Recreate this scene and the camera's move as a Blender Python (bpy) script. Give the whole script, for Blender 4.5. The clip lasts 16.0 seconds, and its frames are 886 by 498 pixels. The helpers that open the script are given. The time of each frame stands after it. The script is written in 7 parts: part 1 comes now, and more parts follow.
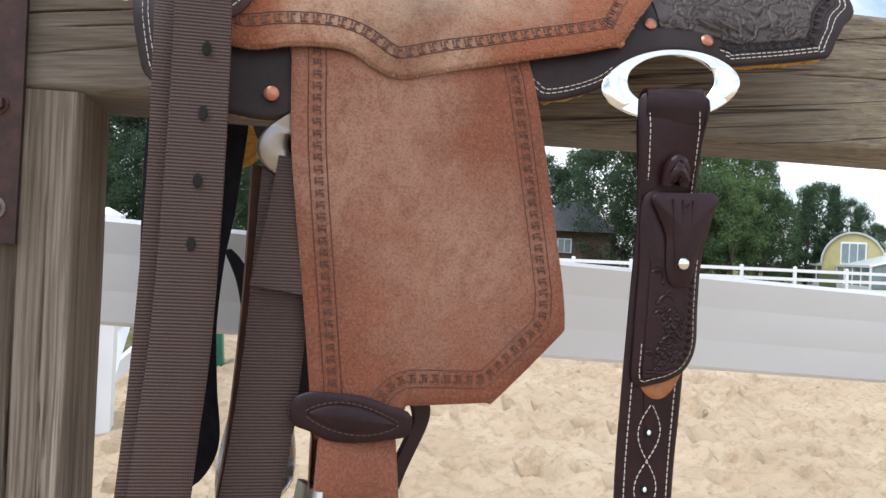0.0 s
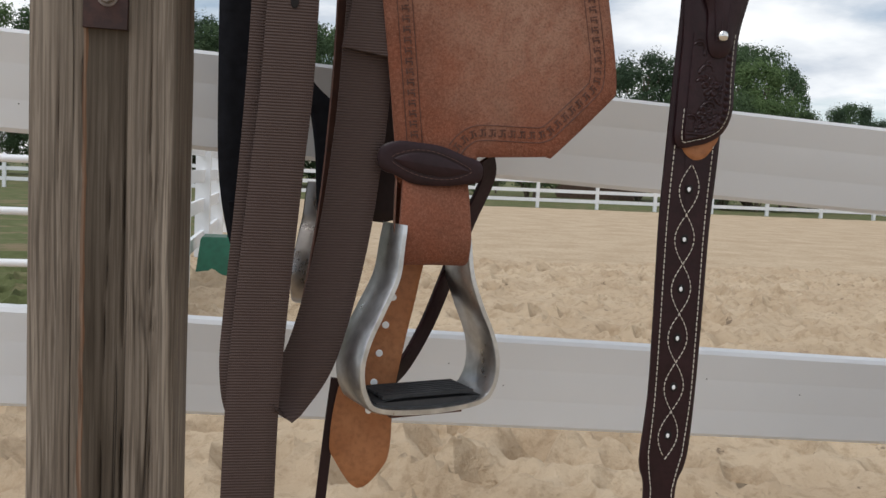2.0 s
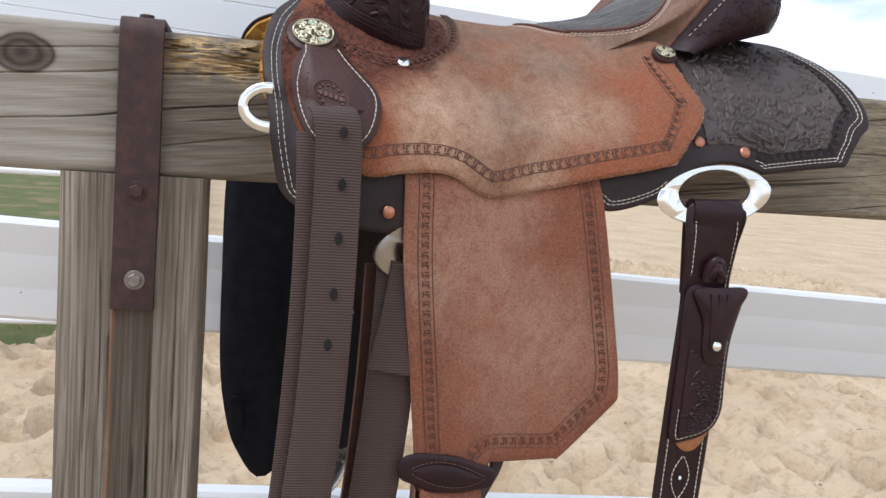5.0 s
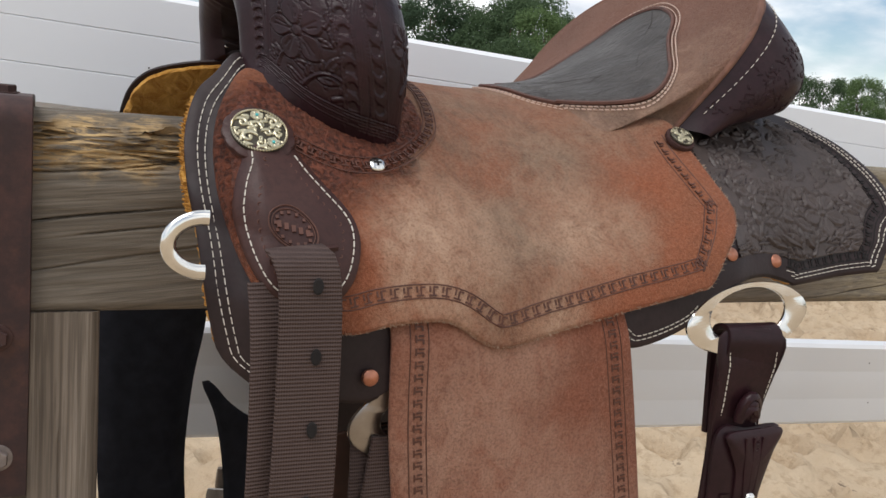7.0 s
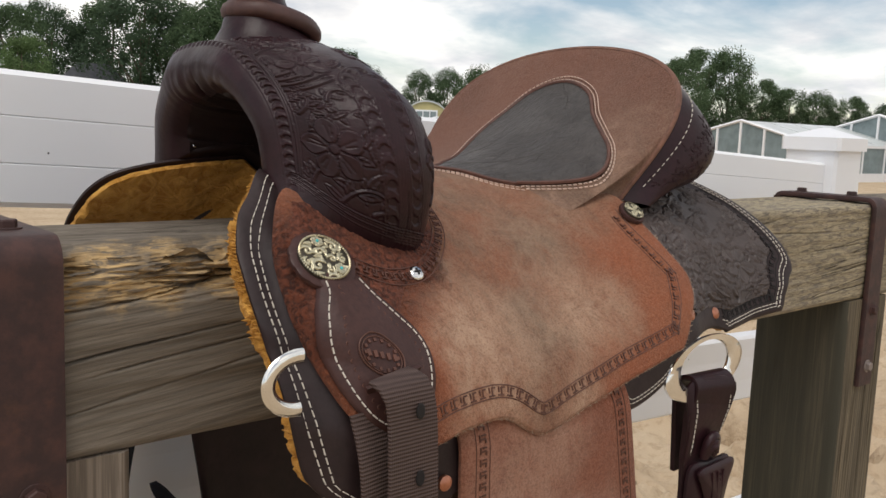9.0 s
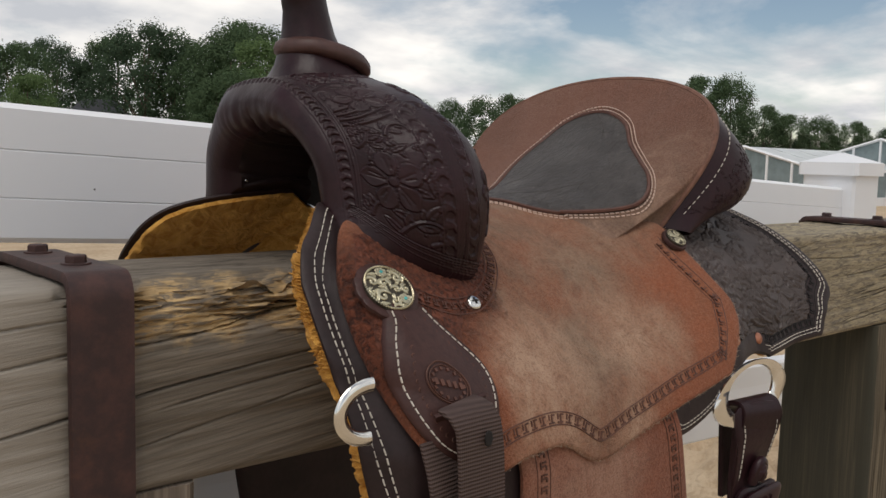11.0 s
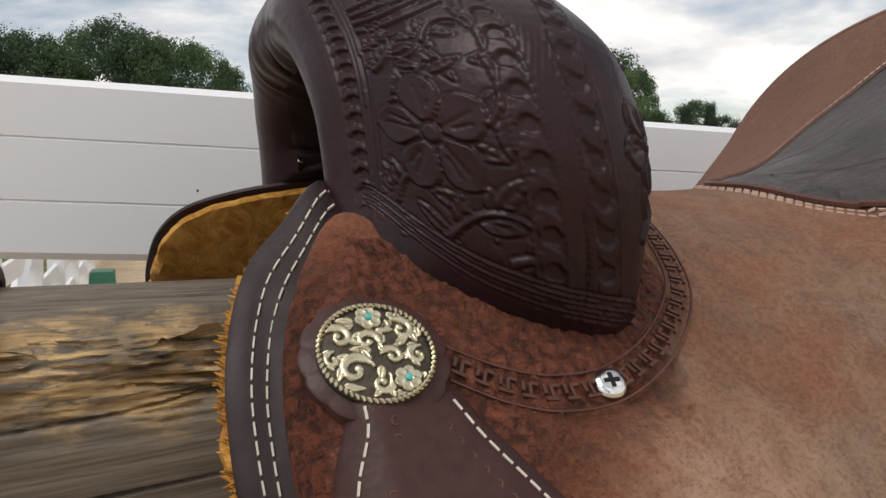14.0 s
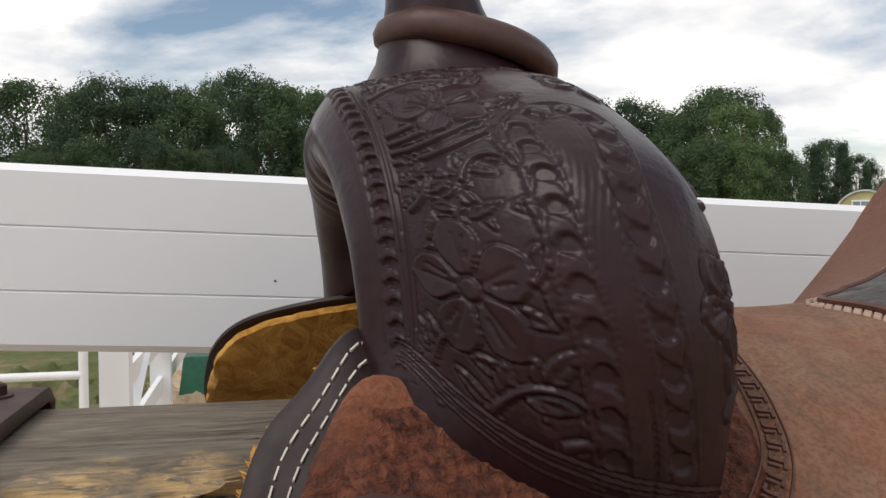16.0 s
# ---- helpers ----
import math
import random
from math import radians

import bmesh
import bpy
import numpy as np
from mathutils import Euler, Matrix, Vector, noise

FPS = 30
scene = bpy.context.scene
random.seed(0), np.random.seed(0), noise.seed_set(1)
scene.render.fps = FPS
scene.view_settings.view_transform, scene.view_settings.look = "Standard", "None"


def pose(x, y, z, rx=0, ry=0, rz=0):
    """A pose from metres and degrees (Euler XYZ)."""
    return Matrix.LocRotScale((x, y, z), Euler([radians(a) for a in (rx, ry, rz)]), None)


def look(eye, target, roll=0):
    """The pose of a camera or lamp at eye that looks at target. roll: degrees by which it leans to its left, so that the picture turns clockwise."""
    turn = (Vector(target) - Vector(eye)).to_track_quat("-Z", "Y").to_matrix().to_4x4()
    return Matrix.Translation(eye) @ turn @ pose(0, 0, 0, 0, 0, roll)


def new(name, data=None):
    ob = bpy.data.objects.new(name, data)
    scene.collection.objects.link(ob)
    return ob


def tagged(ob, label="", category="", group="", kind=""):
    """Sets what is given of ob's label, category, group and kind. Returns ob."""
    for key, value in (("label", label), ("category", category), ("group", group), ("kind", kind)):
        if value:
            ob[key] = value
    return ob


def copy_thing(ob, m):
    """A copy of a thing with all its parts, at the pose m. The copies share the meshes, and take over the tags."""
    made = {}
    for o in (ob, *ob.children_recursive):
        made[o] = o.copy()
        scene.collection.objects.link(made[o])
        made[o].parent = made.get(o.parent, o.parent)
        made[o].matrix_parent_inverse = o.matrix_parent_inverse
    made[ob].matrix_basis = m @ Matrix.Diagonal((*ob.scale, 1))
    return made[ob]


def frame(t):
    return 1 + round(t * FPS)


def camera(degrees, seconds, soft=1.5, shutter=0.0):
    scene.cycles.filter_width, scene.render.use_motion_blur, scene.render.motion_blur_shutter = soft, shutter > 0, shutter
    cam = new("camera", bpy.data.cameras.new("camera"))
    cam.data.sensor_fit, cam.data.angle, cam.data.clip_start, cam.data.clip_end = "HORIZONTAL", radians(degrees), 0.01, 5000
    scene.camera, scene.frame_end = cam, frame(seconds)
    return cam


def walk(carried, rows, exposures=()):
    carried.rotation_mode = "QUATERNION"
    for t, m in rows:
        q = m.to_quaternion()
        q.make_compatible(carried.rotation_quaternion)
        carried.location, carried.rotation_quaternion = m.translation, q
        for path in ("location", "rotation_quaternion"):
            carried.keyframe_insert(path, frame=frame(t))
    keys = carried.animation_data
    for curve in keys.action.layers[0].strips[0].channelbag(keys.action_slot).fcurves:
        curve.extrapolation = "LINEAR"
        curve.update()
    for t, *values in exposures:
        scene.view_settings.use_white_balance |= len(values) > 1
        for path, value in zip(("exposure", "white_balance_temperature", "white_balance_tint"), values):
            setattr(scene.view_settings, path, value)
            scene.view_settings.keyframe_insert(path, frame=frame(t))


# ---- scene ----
cam = camera(52.2, 16.0)
METRES, EYE, TILT, LEAN, TURN = 1.6, 1.3, 0.0, -2.7, -11.5
ROWS = [
    (0.0, 0.0, 0.0, 0.0, -0.0, 0.0, 0.0),
    (0.5, -0.0053, -0.0126, -0.0276, 0.29, -0.1, 0.51),
    (1.0, -0.0138, -0.0313, -0.0529, 0.48, -0.7, 0.68),
    (1.5, -0.0191, -0.0479, -0.0729, 1.02, -2.26, 0.75),
    (2.0, -0.0247, -0.0688, -0.0879, 1.46, -4.63, 0.17),
    (2.5, -0.0393, -0.0882, -0.0572, 1.62, -5.69, -0.29),
    (3.0, -0.0522, -0.1047, 0.0026, 0.92, -6.43, -0.6),
    (3.5, -0.0576, -0.1095, 0.045, -0.24, -6.69, -0.69),
    (4.0, -0.0596, -0.1092, 0.0787, -0.91, -6.7, -1.09),
    (4.5, -0.0627, -0.1019, 0.0982, -1.26, -6.49, -1.22),
    (7.0, -0.1335, 0.0639, 0.189, -12.1, -8.88, -1.96),
    (7.5, -0.187, 0.1038, 0.2157, -18.7, -10.03, -1.28),
    (8.0, -0.2308, 0.1122, 0.2302, -24.85, -10.3, -0.64),
    (8.5, -0.2533, 0.1063, 0.2359, -27.5, -9.85, -0.26),
    (9.0, -0.2697, 0.1016, 0.2393, -29.43, -8.89, 0.07),
    (11.5, -0.2968, 0.1176, 0.2404, -28.88, -6.51, 1.18),
    (12.0, -0.276, 0.1386, 0.2311, -26.34, -5.82, 1.96),
    (12.5, -0.2439, 0.1765, 0.2252, -21.76, -4.9, 2.27),
    (13.0, -0.1927, 0.2228, 0.2159, -16.76, -4.89, 1.84),
    (13.5, -0.1587, 0.2531, 0.2144, -11.89, -4.98, 2.35),
    (14.0, -0.1357, 0.2772, 0.2112, -7.26, -4.69, 3.05),
    (14.5, -0.1255, 0.2869, 0.2108, -3.58, -3.68, 3.6),
    (15.0, -0.1257, 0.286, 0.216, -1.49, -2.13, 3.43),
    (15.5, -0.1225, 0.2957, 0.2243, -0.83, -1.9, 2.8),
    (16.0, -0.1159, 0.3064, 0.2337, 0.2, -1.62, 3.17),
]
walk(cam, [(t, pose(0, 0, EYE, TILT, LEAN, TURN) @ pose(METRES * x, METRES * y, METRES * z, 90 + pitch, roll, yaw)) for t, x, y, z, yaw, pitch, roll in ROWS],
     [(0, 0.65, 6050, 9), (1, 0.5, 6150, 9), (2, -0.1, 6400, 9), (2.5, -0.06, 6400, 9), (3, 0.48, 6200, 9), (4, 0.52, 6050, 9), (4.5, 0.56, 6000, 9), (7, 0.15, 6550, 10), (8, 0.25, 6650, 10), (9, 0.02, 6900, 11), (12, -0.32, 6850, 11), (13.5, -0.22, 7000, 11), (14.5, 0.08, 7000, 12), (16, 0.05, 6900, 11)])


# ---- light ----
world = bpy.data.worlds.new("sky")
scene.world = world
world.use_nodes = True
wn, wl = world.node_tree.nodes, world.node_tree.links
wn.clear()


def wnode(kind, **values):
    n = wn.new(kind)
    for k, v in values.items():
        n.inputs[k].default_value = v
    return n


w_sky = wn.new("ShaderNodeTexSky")
w_sky.sky_type, w_sky.sun_disc = "NISHITA", False
w_sky.dust_density = 0.3
w_sky.sun_elevation, w_sky.sun_rotation = radians(60), radians(243)
w_tc = wn.new("ShaderNodeTexCoord")
w_sep = wn.new("ShaderNodeSeparateXYZ")
wl.new(w_tc.outputs["Generated"], w_sep.inputs[0])
w_add = wn.new("ShaderNodeMath")
w_add.operation, w_add.inputs[1].default_value = "ADD", 0.22
wl.new(w_sep.outputs["Z"], w_add.inputs[0])
w_div = wn.new("ShaderNodeVectorMath")
w_div.operation = "DIVIDE"
w_cmb = wn.new("ShaderNodeCombineXYZ")
for k in "XYZ":
    wl.new(w_add.outputs[0], w_cmb.inputs[k])
wl.new(w_tc.outputs["Generated"], w_div.inputs[0])
wl.new(w_cmb.outputs[0], w_div.inputs[1])
w_big = wnode("ShaderNodeTexNoise", Scale=1.25, Detail=9.0, Roughness=0.55, Distortion=0.3)
w_fine = wnode("ShaderNodeTexNoise", Scale=2.1, Detail=8.0, Roughness=0.55)
wl.new(w_div.outputs[0], w_big.inputs["Vector"])
wl.new(w_div.outputs[0], w_fine.inputs["Vector"])
w_cover = wn.new("ShaderNodeValToRGB")
w_cover.color_ramp.elements[0].position, w_cover.color_ramp.elements[1].position = 0.36, 0.54
wl.new(w_big.outputs["Fac"], w_cover.inputs[0])
w_tone = wn.new("ShaderNodeValToRGB")
w_tone.color_ramp.elements[0].position, w_tone.color_ramp.elements[1].position = 0.34, 0.66
w_tone.color_ramp.elements[0].color, w_tone.color_ramp.elements[1].color = (0.68, 0.73, 0.81, 1), (1.28, 1.28, 1.27, 1)
wl.new(w_fine.outputs["Fac"], w_tone.inputs[0])
w_blue = wn.new("ShaderNodeVectorMath")
w_blue.operation = "SCALE"
w_blue.inputs["Scale"].default_value = 0.10
wl.new(w_sky.outputs[0], w_blue.inputs[0])
w_mix = wn.new("ShaderNodeMix")
w_mix.data_type = "RGBA"
wl.new(w_cover.outputs[0], w_mix.inputs["Factor"])
wl.new(w_blue.outputs[0], w_mix.inputs["A"])
wl.new(w_tone.outputs[0], w_mix.inputs["B"])
w_bg = wn.new("ShaderNodeBackground")
w_bg.inputs["Strength"].default_value = 1.0
wl.new(w_mix.outputs["Result"], w_bg.inputs[0])
w_out = wn.new("ShaderNodeOutputWorld")
wl.new(w_bg.outputs[0], w_out.inputs[0])

sun_data = bpy.data.lights.new("sun", "SUN")
sun_data.energy, sun_data.angle, sun_data.color = 1.6, radians(35), (1.0, 0.975, 0.95)
sun = new("sun", sun_data)
sun.matrix_world = look((-7.9, -3.1, 16.8), (0, 0.9, 1.5))


# ---- materials ----
class Nodes:
    """A small builder for node materials on object coordinates (metres)."""

    def __init__(self, name, rough=0.6, metal=0.0, spec=0.5, sheen=0.0):
        self.m = bpy.data.materials.new(name)
        self.m.use_nodes = True
        self.n, self.l = self.m.node_tree.nodes, self.m.node_tree.links
        self.b = self.n["Principled BSDF"]
        self.b.inputs["Roughness"].default_value, self.b.inputs["Metallic"].default_value = rough, metal
        self.b.inputs["Specular IOR Level"].default_value = spec
        self.b.inputs["Sheen Weight"].default_value = sheen
        self.co = self.n.new("ShaderNodeTexCoord").outputs["Object"]

    def scaled(self, sx, sy, sz):
        v = self.n.new("ShaderNodeMapping")
        v.inputs["Scale"].default_value = (sx, sy, sz)
        self.l.new(self.co, v.inputs["Vector"])
        return v.outputs[0]

    def noise(self, scale, detail=4.0, rough=0.55, at=None, dist=0.0):
        t = self.n.new("ShaderNodeTexNoise")
        t.inputs["Scale"].default_value, t.inputs["Detail"].default_value = scale, detail
        t.inputs["Roughness"].default_value, t.inputs["Distortion"].default_value = rough, dist
        self.l.new(at or self.co, t.inputs["Vector"])
        return t.outputs["Fac"]

    def cells(self, scale, at=None, feature="F1"):
        t = self.n.new("ShaderNodeTexVoronoi")
        t.feature = feature
        t.inputs["Scale"].default_value = scale
        self.l.new(at or self.co, t.inputs["Vector"])
        return t.outputs["Distance"]

    def wave(self, scale, axis, dist=0.0, at=None):
        t = self.n.new("ShaderNodeTexWave")
        t.bands_direction = axis
        t.inputs["Scale"].default_value, t.inputs["Distortion"].default_value = scale, dist
        t.inputs["Detail"].default_value = 1.0
        self.l.new(at or self.co, t.inputs["Vector"])
        return t.outputs["Fac"]

    def ramp(self, fac, stops):
        r = self.n.new("ShaderNodeValToRGB")
        while len(r.color_ramp.elements) < len(stops):
            r.color_ramp.elements.new(0.5)
        for e, (p, c) in zip(r.color_ramp.elements, stops):
            e.position = p
            e.color = (c, c, c, 1) if isinstance(c, (int, float)) else (*c, 1)
        self.l.new(fac, r.inputs[0])
        return r.outputs[0]

    def mix(self, fac, a, b, blend="MIX"):
        x = self.n.new("ShaderNodeMix")
        x.data_type, x.blend_type = "RGBA", blend
        for key, v in (("Factor", fac), ("A", a), ("B", b)):
            if isinstance(v, (int, float)):
                x.inputs[key].default_value = v if key == "Factor" else (v, v, v, 1)
            elif isinstance(v, tuple):
                x.inputs[key].default_value = (*v, 1)
            else:
                self.l.new(v, x.inputs[key])
        return x.outputs["Result"]

    def math(self, op, a, b=0.0):
        x = self.n.new("ShaderNodeMath")
        x.operation = op
        for i, v in enumerate((a, b)):
            if isinstance(v, (int, float)):
                x.inputs[i].default_value = v
            else:
                self.l.new(v, x.inputs[i])
        return x.outputs[0]

    def blob(self, centre, radius, soft=0.3, wob=0.03, scale=14):
        """1 inside an uneven patch round centre, 0 outside."""
        d = self.n.new("ShaderNodeVectorMath")
        d.operation = "DISTANCE"
        self.l.new(self.co, d.inputs[0])
        d.inputs[1].default_value = centre
        n = self.math("MULTIPLY", self.math("SUBTRACT", self.noise(scale, 5.0), 0.5), wob * 4)
        return self.ramp(self.math("DIVIDE", self.math("ADD", d.outputs["Value"], n), radius * 2), [(0.5 * (1 - soft), 1.0), (0.5 * (1 + soft), 0.0)])

    def axis(self, k):
        s = self.n.new("ShaderNodeSeparateXYZ")
        self.l.new(self.co, s.inputs[0])
        return s.outputs[k]

    def color(self, c):
        if isinstance(c, tuple):
            self.b.inputs["Base Color"].default_value = (*c, 1)
        else:
            self.l.new(c, self.b.inputs["Base Color"])
        return self

    def rough(self, r):
        self.l.new(r, self.b.inputs["Roughness"])
        return self

    def bump(self, height, strength=0.3, distance=0.001):
        u = self.n.new("ShaderNodeBump")
        u.inputs["Strength"].default_value, u.inputs["Distance"].default_value = strength, distance
        self.l.new(height, u.inputs["Height"])
        if self.b.inputs["Normal"].is_linked:
            self.l.new(self.b.inputs["Normal"].links[0].from_socket, u.inputs["Normal"])
        self.l.new(u.outputs[0], self.b.inputs["Normal"])
        return self


def suede(name, base, worn, orange, patches, scuffs, rough_out=(), nap=1.0, scuffed=2.0):
    """Brushed leather: rust-coloured where sound, rubbed pale and grey over the patches, pebbled where rough-out."""
    k = Nodes(name, rough=0.93, spec=0.12, sheen=0.08)
    c = k.mix(k.ramp(k.noise(11, 7.0, 0.62, dist=0.8), [(0.36, 0.0), (0.60, 1.0)]), base, orange)
    c = k.mix(k.math("MULTIPLY", k.ramp(k.noise(8.5, 7.0, 0.65), [(0.50, 0.0), (0.66, 1.0)]), 0.45), c, tuple(v * 0.62 for v in base))
    wear = None
    for centre, radius, amount in patches:
        m = k.math("MULTIPLY", k.blob(centre, radius, 0.9, 0.04), amount)
        wear = m if wear is None else k.math("MAXIMUM", wear, m)
    if wear is not None:
        cloudy = k.ramp(k.noise(16, 7.0, 0.66, dist=1.2), [(0.34, 0.5), (0.56, 1.0)])
        c = k.mix(k.math("MULTIPLY", wear, cloudy), c, worn)
        rubbed = k.noise(1.0, 7.0, 0.7, k.scaled(40, 32, 24), 1.2)
        c = k.mix(k.math("MULTIPLY", k.math("MULTIPLY", k.ramp(rubbed, [(0.50, 0.0), (0.60, 1.0)]), 0.55), wear), c, tuple(min(1, v * 1.45) for v in worn))
        c = k.mix(k.math("MULTIPLY", k.math("MULTIPLY", k.ramp(rubbed, [(0.38, 1.0), (0.48, 0.0)]), 0.6), wear), c, tuple(v * 0.55 for v in worn))
    for centre, radius in scuffs:
        rub = k.ramp(k.noise(1.0, 8.0, 0.68, k.scaled(46, 34, 30), 1.2), [(0.34, 0.15), (0.60, 1.0)])
        c = k.mix(k.math("MULTIPLY", k.math("MULTIPLY", k.blob(centre, radius, 0.95, 0.02), rub), 0.9), c, tuple(min(1, v * scuffed) for v in worn))
    grain = k.noise(460, 5.0, 0.75)
    c = k.mix(k.ramp(grain, [(0.41, 0.48 * nap), (0.505, 0.0)]), c, tuple(v * 0.42 for v in base))
    c = k.mix(k.ramp(grain, [(0.51, 0.0), (0.62, 0.30 * nap)]), c, tuple(min(1, 0.7 * v + 0.95 * w) for v, w in zip(base, worn)))
    if rough_out:
        red, dark = (0.235, 0.066, 0.032), (0.065, 0.019, 0.012)
        peb = k.noise(190, 6.0, 0.72, dist=0.6)
        f = k.mix(k.ramp(peb, [(0.43, 0.0), (0.56, 1.0)]), dark, red)
        f = k.mix(k.ramp(k.noise(30, 6.0, 0.7), [(0.50, 0.0), (0.66, 0.5)]), f, (0.12, 0.044, 0.028))
        where = None
        for centre, radius in rough_out:
            b = k.blob(centre, radius, 0.45, 0.02)
            where = b if where is None else k.math("MAXIMUM", where, b)
        c = k.mix(k.math("MULTIPLY", where, 0.92), c, f)
    k.color(c)
    k.bump(grain, 0.9, 0.0015)
    k.bump(k.noise(190, 5.0, 0.7), 0.4, 0.0016)
    k.bump(k.noise(48, 6.0, 0.65), 0.5, 0.004)
    if rough_out:
        k.bump(k.math("MULTIPLY", where, peb), 1.0, 0.012)
    return k.m


def leather(name, base, light, rough=0.42, grain=260, spec=0.45, crackle=None):
    k = Nodes(name, rough=rough, spec=spec)
    c = k.mix(k.ramp(k.noise(24, 6.0, 0.6), [(0.4, 0.0), (0.75, 1.0)]), base, light)
    c = k.mix(k.ramp(k.noise(180, 4.0, 0.65), [(0.35, 0.4), (0.55, 0.0)]), c, tuple(v * 0.5 for v in base))
    k.color(c)
    if crackle:
        line = k.ramp(k.noise(32, 3.0, 0.5, dist=2.2), [(0.482, 0.0), (0.5, 0.75), (0.518, 0.0)])
        line = k.math("MULTIPLY", line, k.ramp(k.noise(9, 3.0), [(0.42, 0.2), (0.6, 1.0)]))
        c = k.mix(line, c, crackle)
        k.color(c)
        k.bump(k.noise(1.0, 6.0, 0.6, k.scaled(22, 60, 60), 1.5), 0.8, 0.006)
    k.rough(k.ramp(k.noise(30, 5.0), [(0.3, rough - 0.07), (0.7, rough + 0.12)]))
    k.bump(k.cells(grain), 0.12, 0.0008)
    k.bump(k.noise(45, 5.0), 0.25, 0.0016)
    return k.m


def plain(name, base, rough=0.5, metal=0.0, var=0.15, scale=40, bump=0.1, dist=0.001, spec=0.5):
    k = Nodes(name, rough=rough, metal=metal, spec=spec)
    k.color(k.mix(k.ramp(k.noise(scale, 5.0), [(0.3, 0.0), (0.7, 1.0)]), tuple(v * (1 - var) for v in base), tuple(min(1, v * (1 + var)) for v in base)))
    k.rough(k.ramp(k.noise(scale * 0.6, 5.0), [(0.25, max(0.03, rough - 0.1)), (0.75, min(1, rough + 0.1))]))
    k.bump(k.noise(scale * 3, 4.0), bump, dist)
    return k.m


def wood(name, along, base, dark, raw=None, strip=None, knot=None, bleach=None, dark_side=None):
    k = Nodes(name, rough=0.85, spec=0.2)
    if along == "x":
        lean = k.n.new("ShaderNodeMapping")
        lean.inputs["Rotation"].default_value = (0, 0.10, 0)
        k.l.new(k.co, lean.inputs["Vector"])
        upright, k.co = k.co, lean.outputs[0]
    st = {"x": (6.0, 150, 150), "z": (44, 44, 1.7)}[along]
    fi = {"x": (16, 620, 620), "z": (420, 420, 9)}[along]
    cr = {"x": (0.9, 30, 34), "z": (22, 22, 0.7)}[along]
    grain = k.noise(1.0, 7.0, 0.65, k.scaled(*st), 0.7)
    c = k.mix(k.ramp(grain, [(0.34, 0.0), (0.64, 1.0)]), dark, base)
    rings = k.wave({"x": 26.0, "z": 42.0}[along], {"x": "Z", "z": "X"}[along], 6.0, k.scaled(*{"x": (0.25, 1, 1), "z": (1, 1, 0.10)}[along]))
    c = k.mix(k.ramp(rings, [(0.05, {"x": 0.12, "z": 0.6}[along]), (0.40, 0.0)]), c, tuple(v * 0.6 for v in dark))
    c = k.mix(k.ramp(k.noise(1.0, 4.0, 0.6, k.scaled(*fi)), [(0.42, 0.45 if along == "x" else 0.55), (0.53, 0.0)]), c, tuple(v * 0.5 for v in dark))
    c = k.mix(k.math("MULTIPLY", k.ramp(k.noise(4, 5.0), [(0.45, 0.0), (0.7, 1.0)]), 0.5), c, tuple(v * 0.7 for v in base))
    soft = k.noise(1.0, 5.0, 0.6, k.scaled(*{"x": (1.2, 20, 20), "z": (20, 20, 1.2)}[along]))
    c = k.mix(k.ramp(soft, [(0.38, 0.22), (0.56, 0.0)]), c, tuple(v * 0.75 for v in dark))
    if along == "x":
        k.co = upright
    if bleach:
        x1, pale = bleach
        out = k.math("ADD", k.math("MULTIPLY", k.math("SUBTRACT", x1, k.axis("X")), 5.0), k.math("SUBTRACT", k.noise(1.0, 5.0, 0.65, k.scaled(4, 26, 26)), 0.5))
        c = k.mix(k.ramp(out, [(0.0, 0.0), (0.5, 0.6)]), c, pale)
    # a second, near-black colour left of x1, with an uneven border
    if dark_side:
        x1, green = dark_side
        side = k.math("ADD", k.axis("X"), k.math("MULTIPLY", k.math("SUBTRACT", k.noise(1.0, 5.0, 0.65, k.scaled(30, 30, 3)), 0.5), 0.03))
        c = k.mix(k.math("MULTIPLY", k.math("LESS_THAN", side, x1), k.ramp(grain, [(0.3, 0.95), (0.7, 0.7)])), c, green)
    if raw:
        for centre, radius, col, amt in raw:
            tear = k.ramp(k.noise(1.0, 7.0, 0.72, k.scaled(42, 110, 240), 0.8), [(0.42, 0.0), (0.54, 1.0)])
            col = k.mix(k.ramp(k.noise(1.0, 6.0, 0.7, k.scaled(30, 200, 420), 0.5), [(0.36, 0.0), (0.62, 1.0)]), tuple(v * 0.55 for v in col), col)
            c = k.mix(k.math("MULTIPLY", k.math("MULTIPLY", k.blob(centre, radius, 0.35, 0.012, 40), amt), tear), c, col)
    if knot:
        d = k.n.new("ShaderNodeVectorMath")
        d.operation = "DISTANCE"
        sq = k.n.new("ShaderNodeMapping")
        sq.inputs["Scale"].default_value = (0.8, 1, 1.15)
        k.l.new(k.co, sq.inputs["Vector"])
        k.l.new(sq.outputs[0], d.inputs[0])
        d.inputs[1].default_value = (knot[0] * 0.8, knot[1], knot[2] * 1.15)
        r = k.math("ADD", d.outputs["Value"], k.math("MULTIPLY", k.math("SUBTRACT", k.noise(30, 4.0), 0.5), 0.008))
        ring = k.ramp(k.math("MULTIPLY", r, 25.0), [(0.0, (0.035, 0.028, 0.024)), (0.22, (0.11, 0.085, 0.068)), (0.34, (0.05, 0.038, 0.032)), (0.46, (0.125, 0.10, 0.082)), (0.54, (0.06, 0.047, 0.038)), (0.62, base)])
        c = k.mix(k.ramp(k.math("MULTIPLY", r, 25.0), [(0.56, 1.0), (0.68, 0.0)]), c, ring)
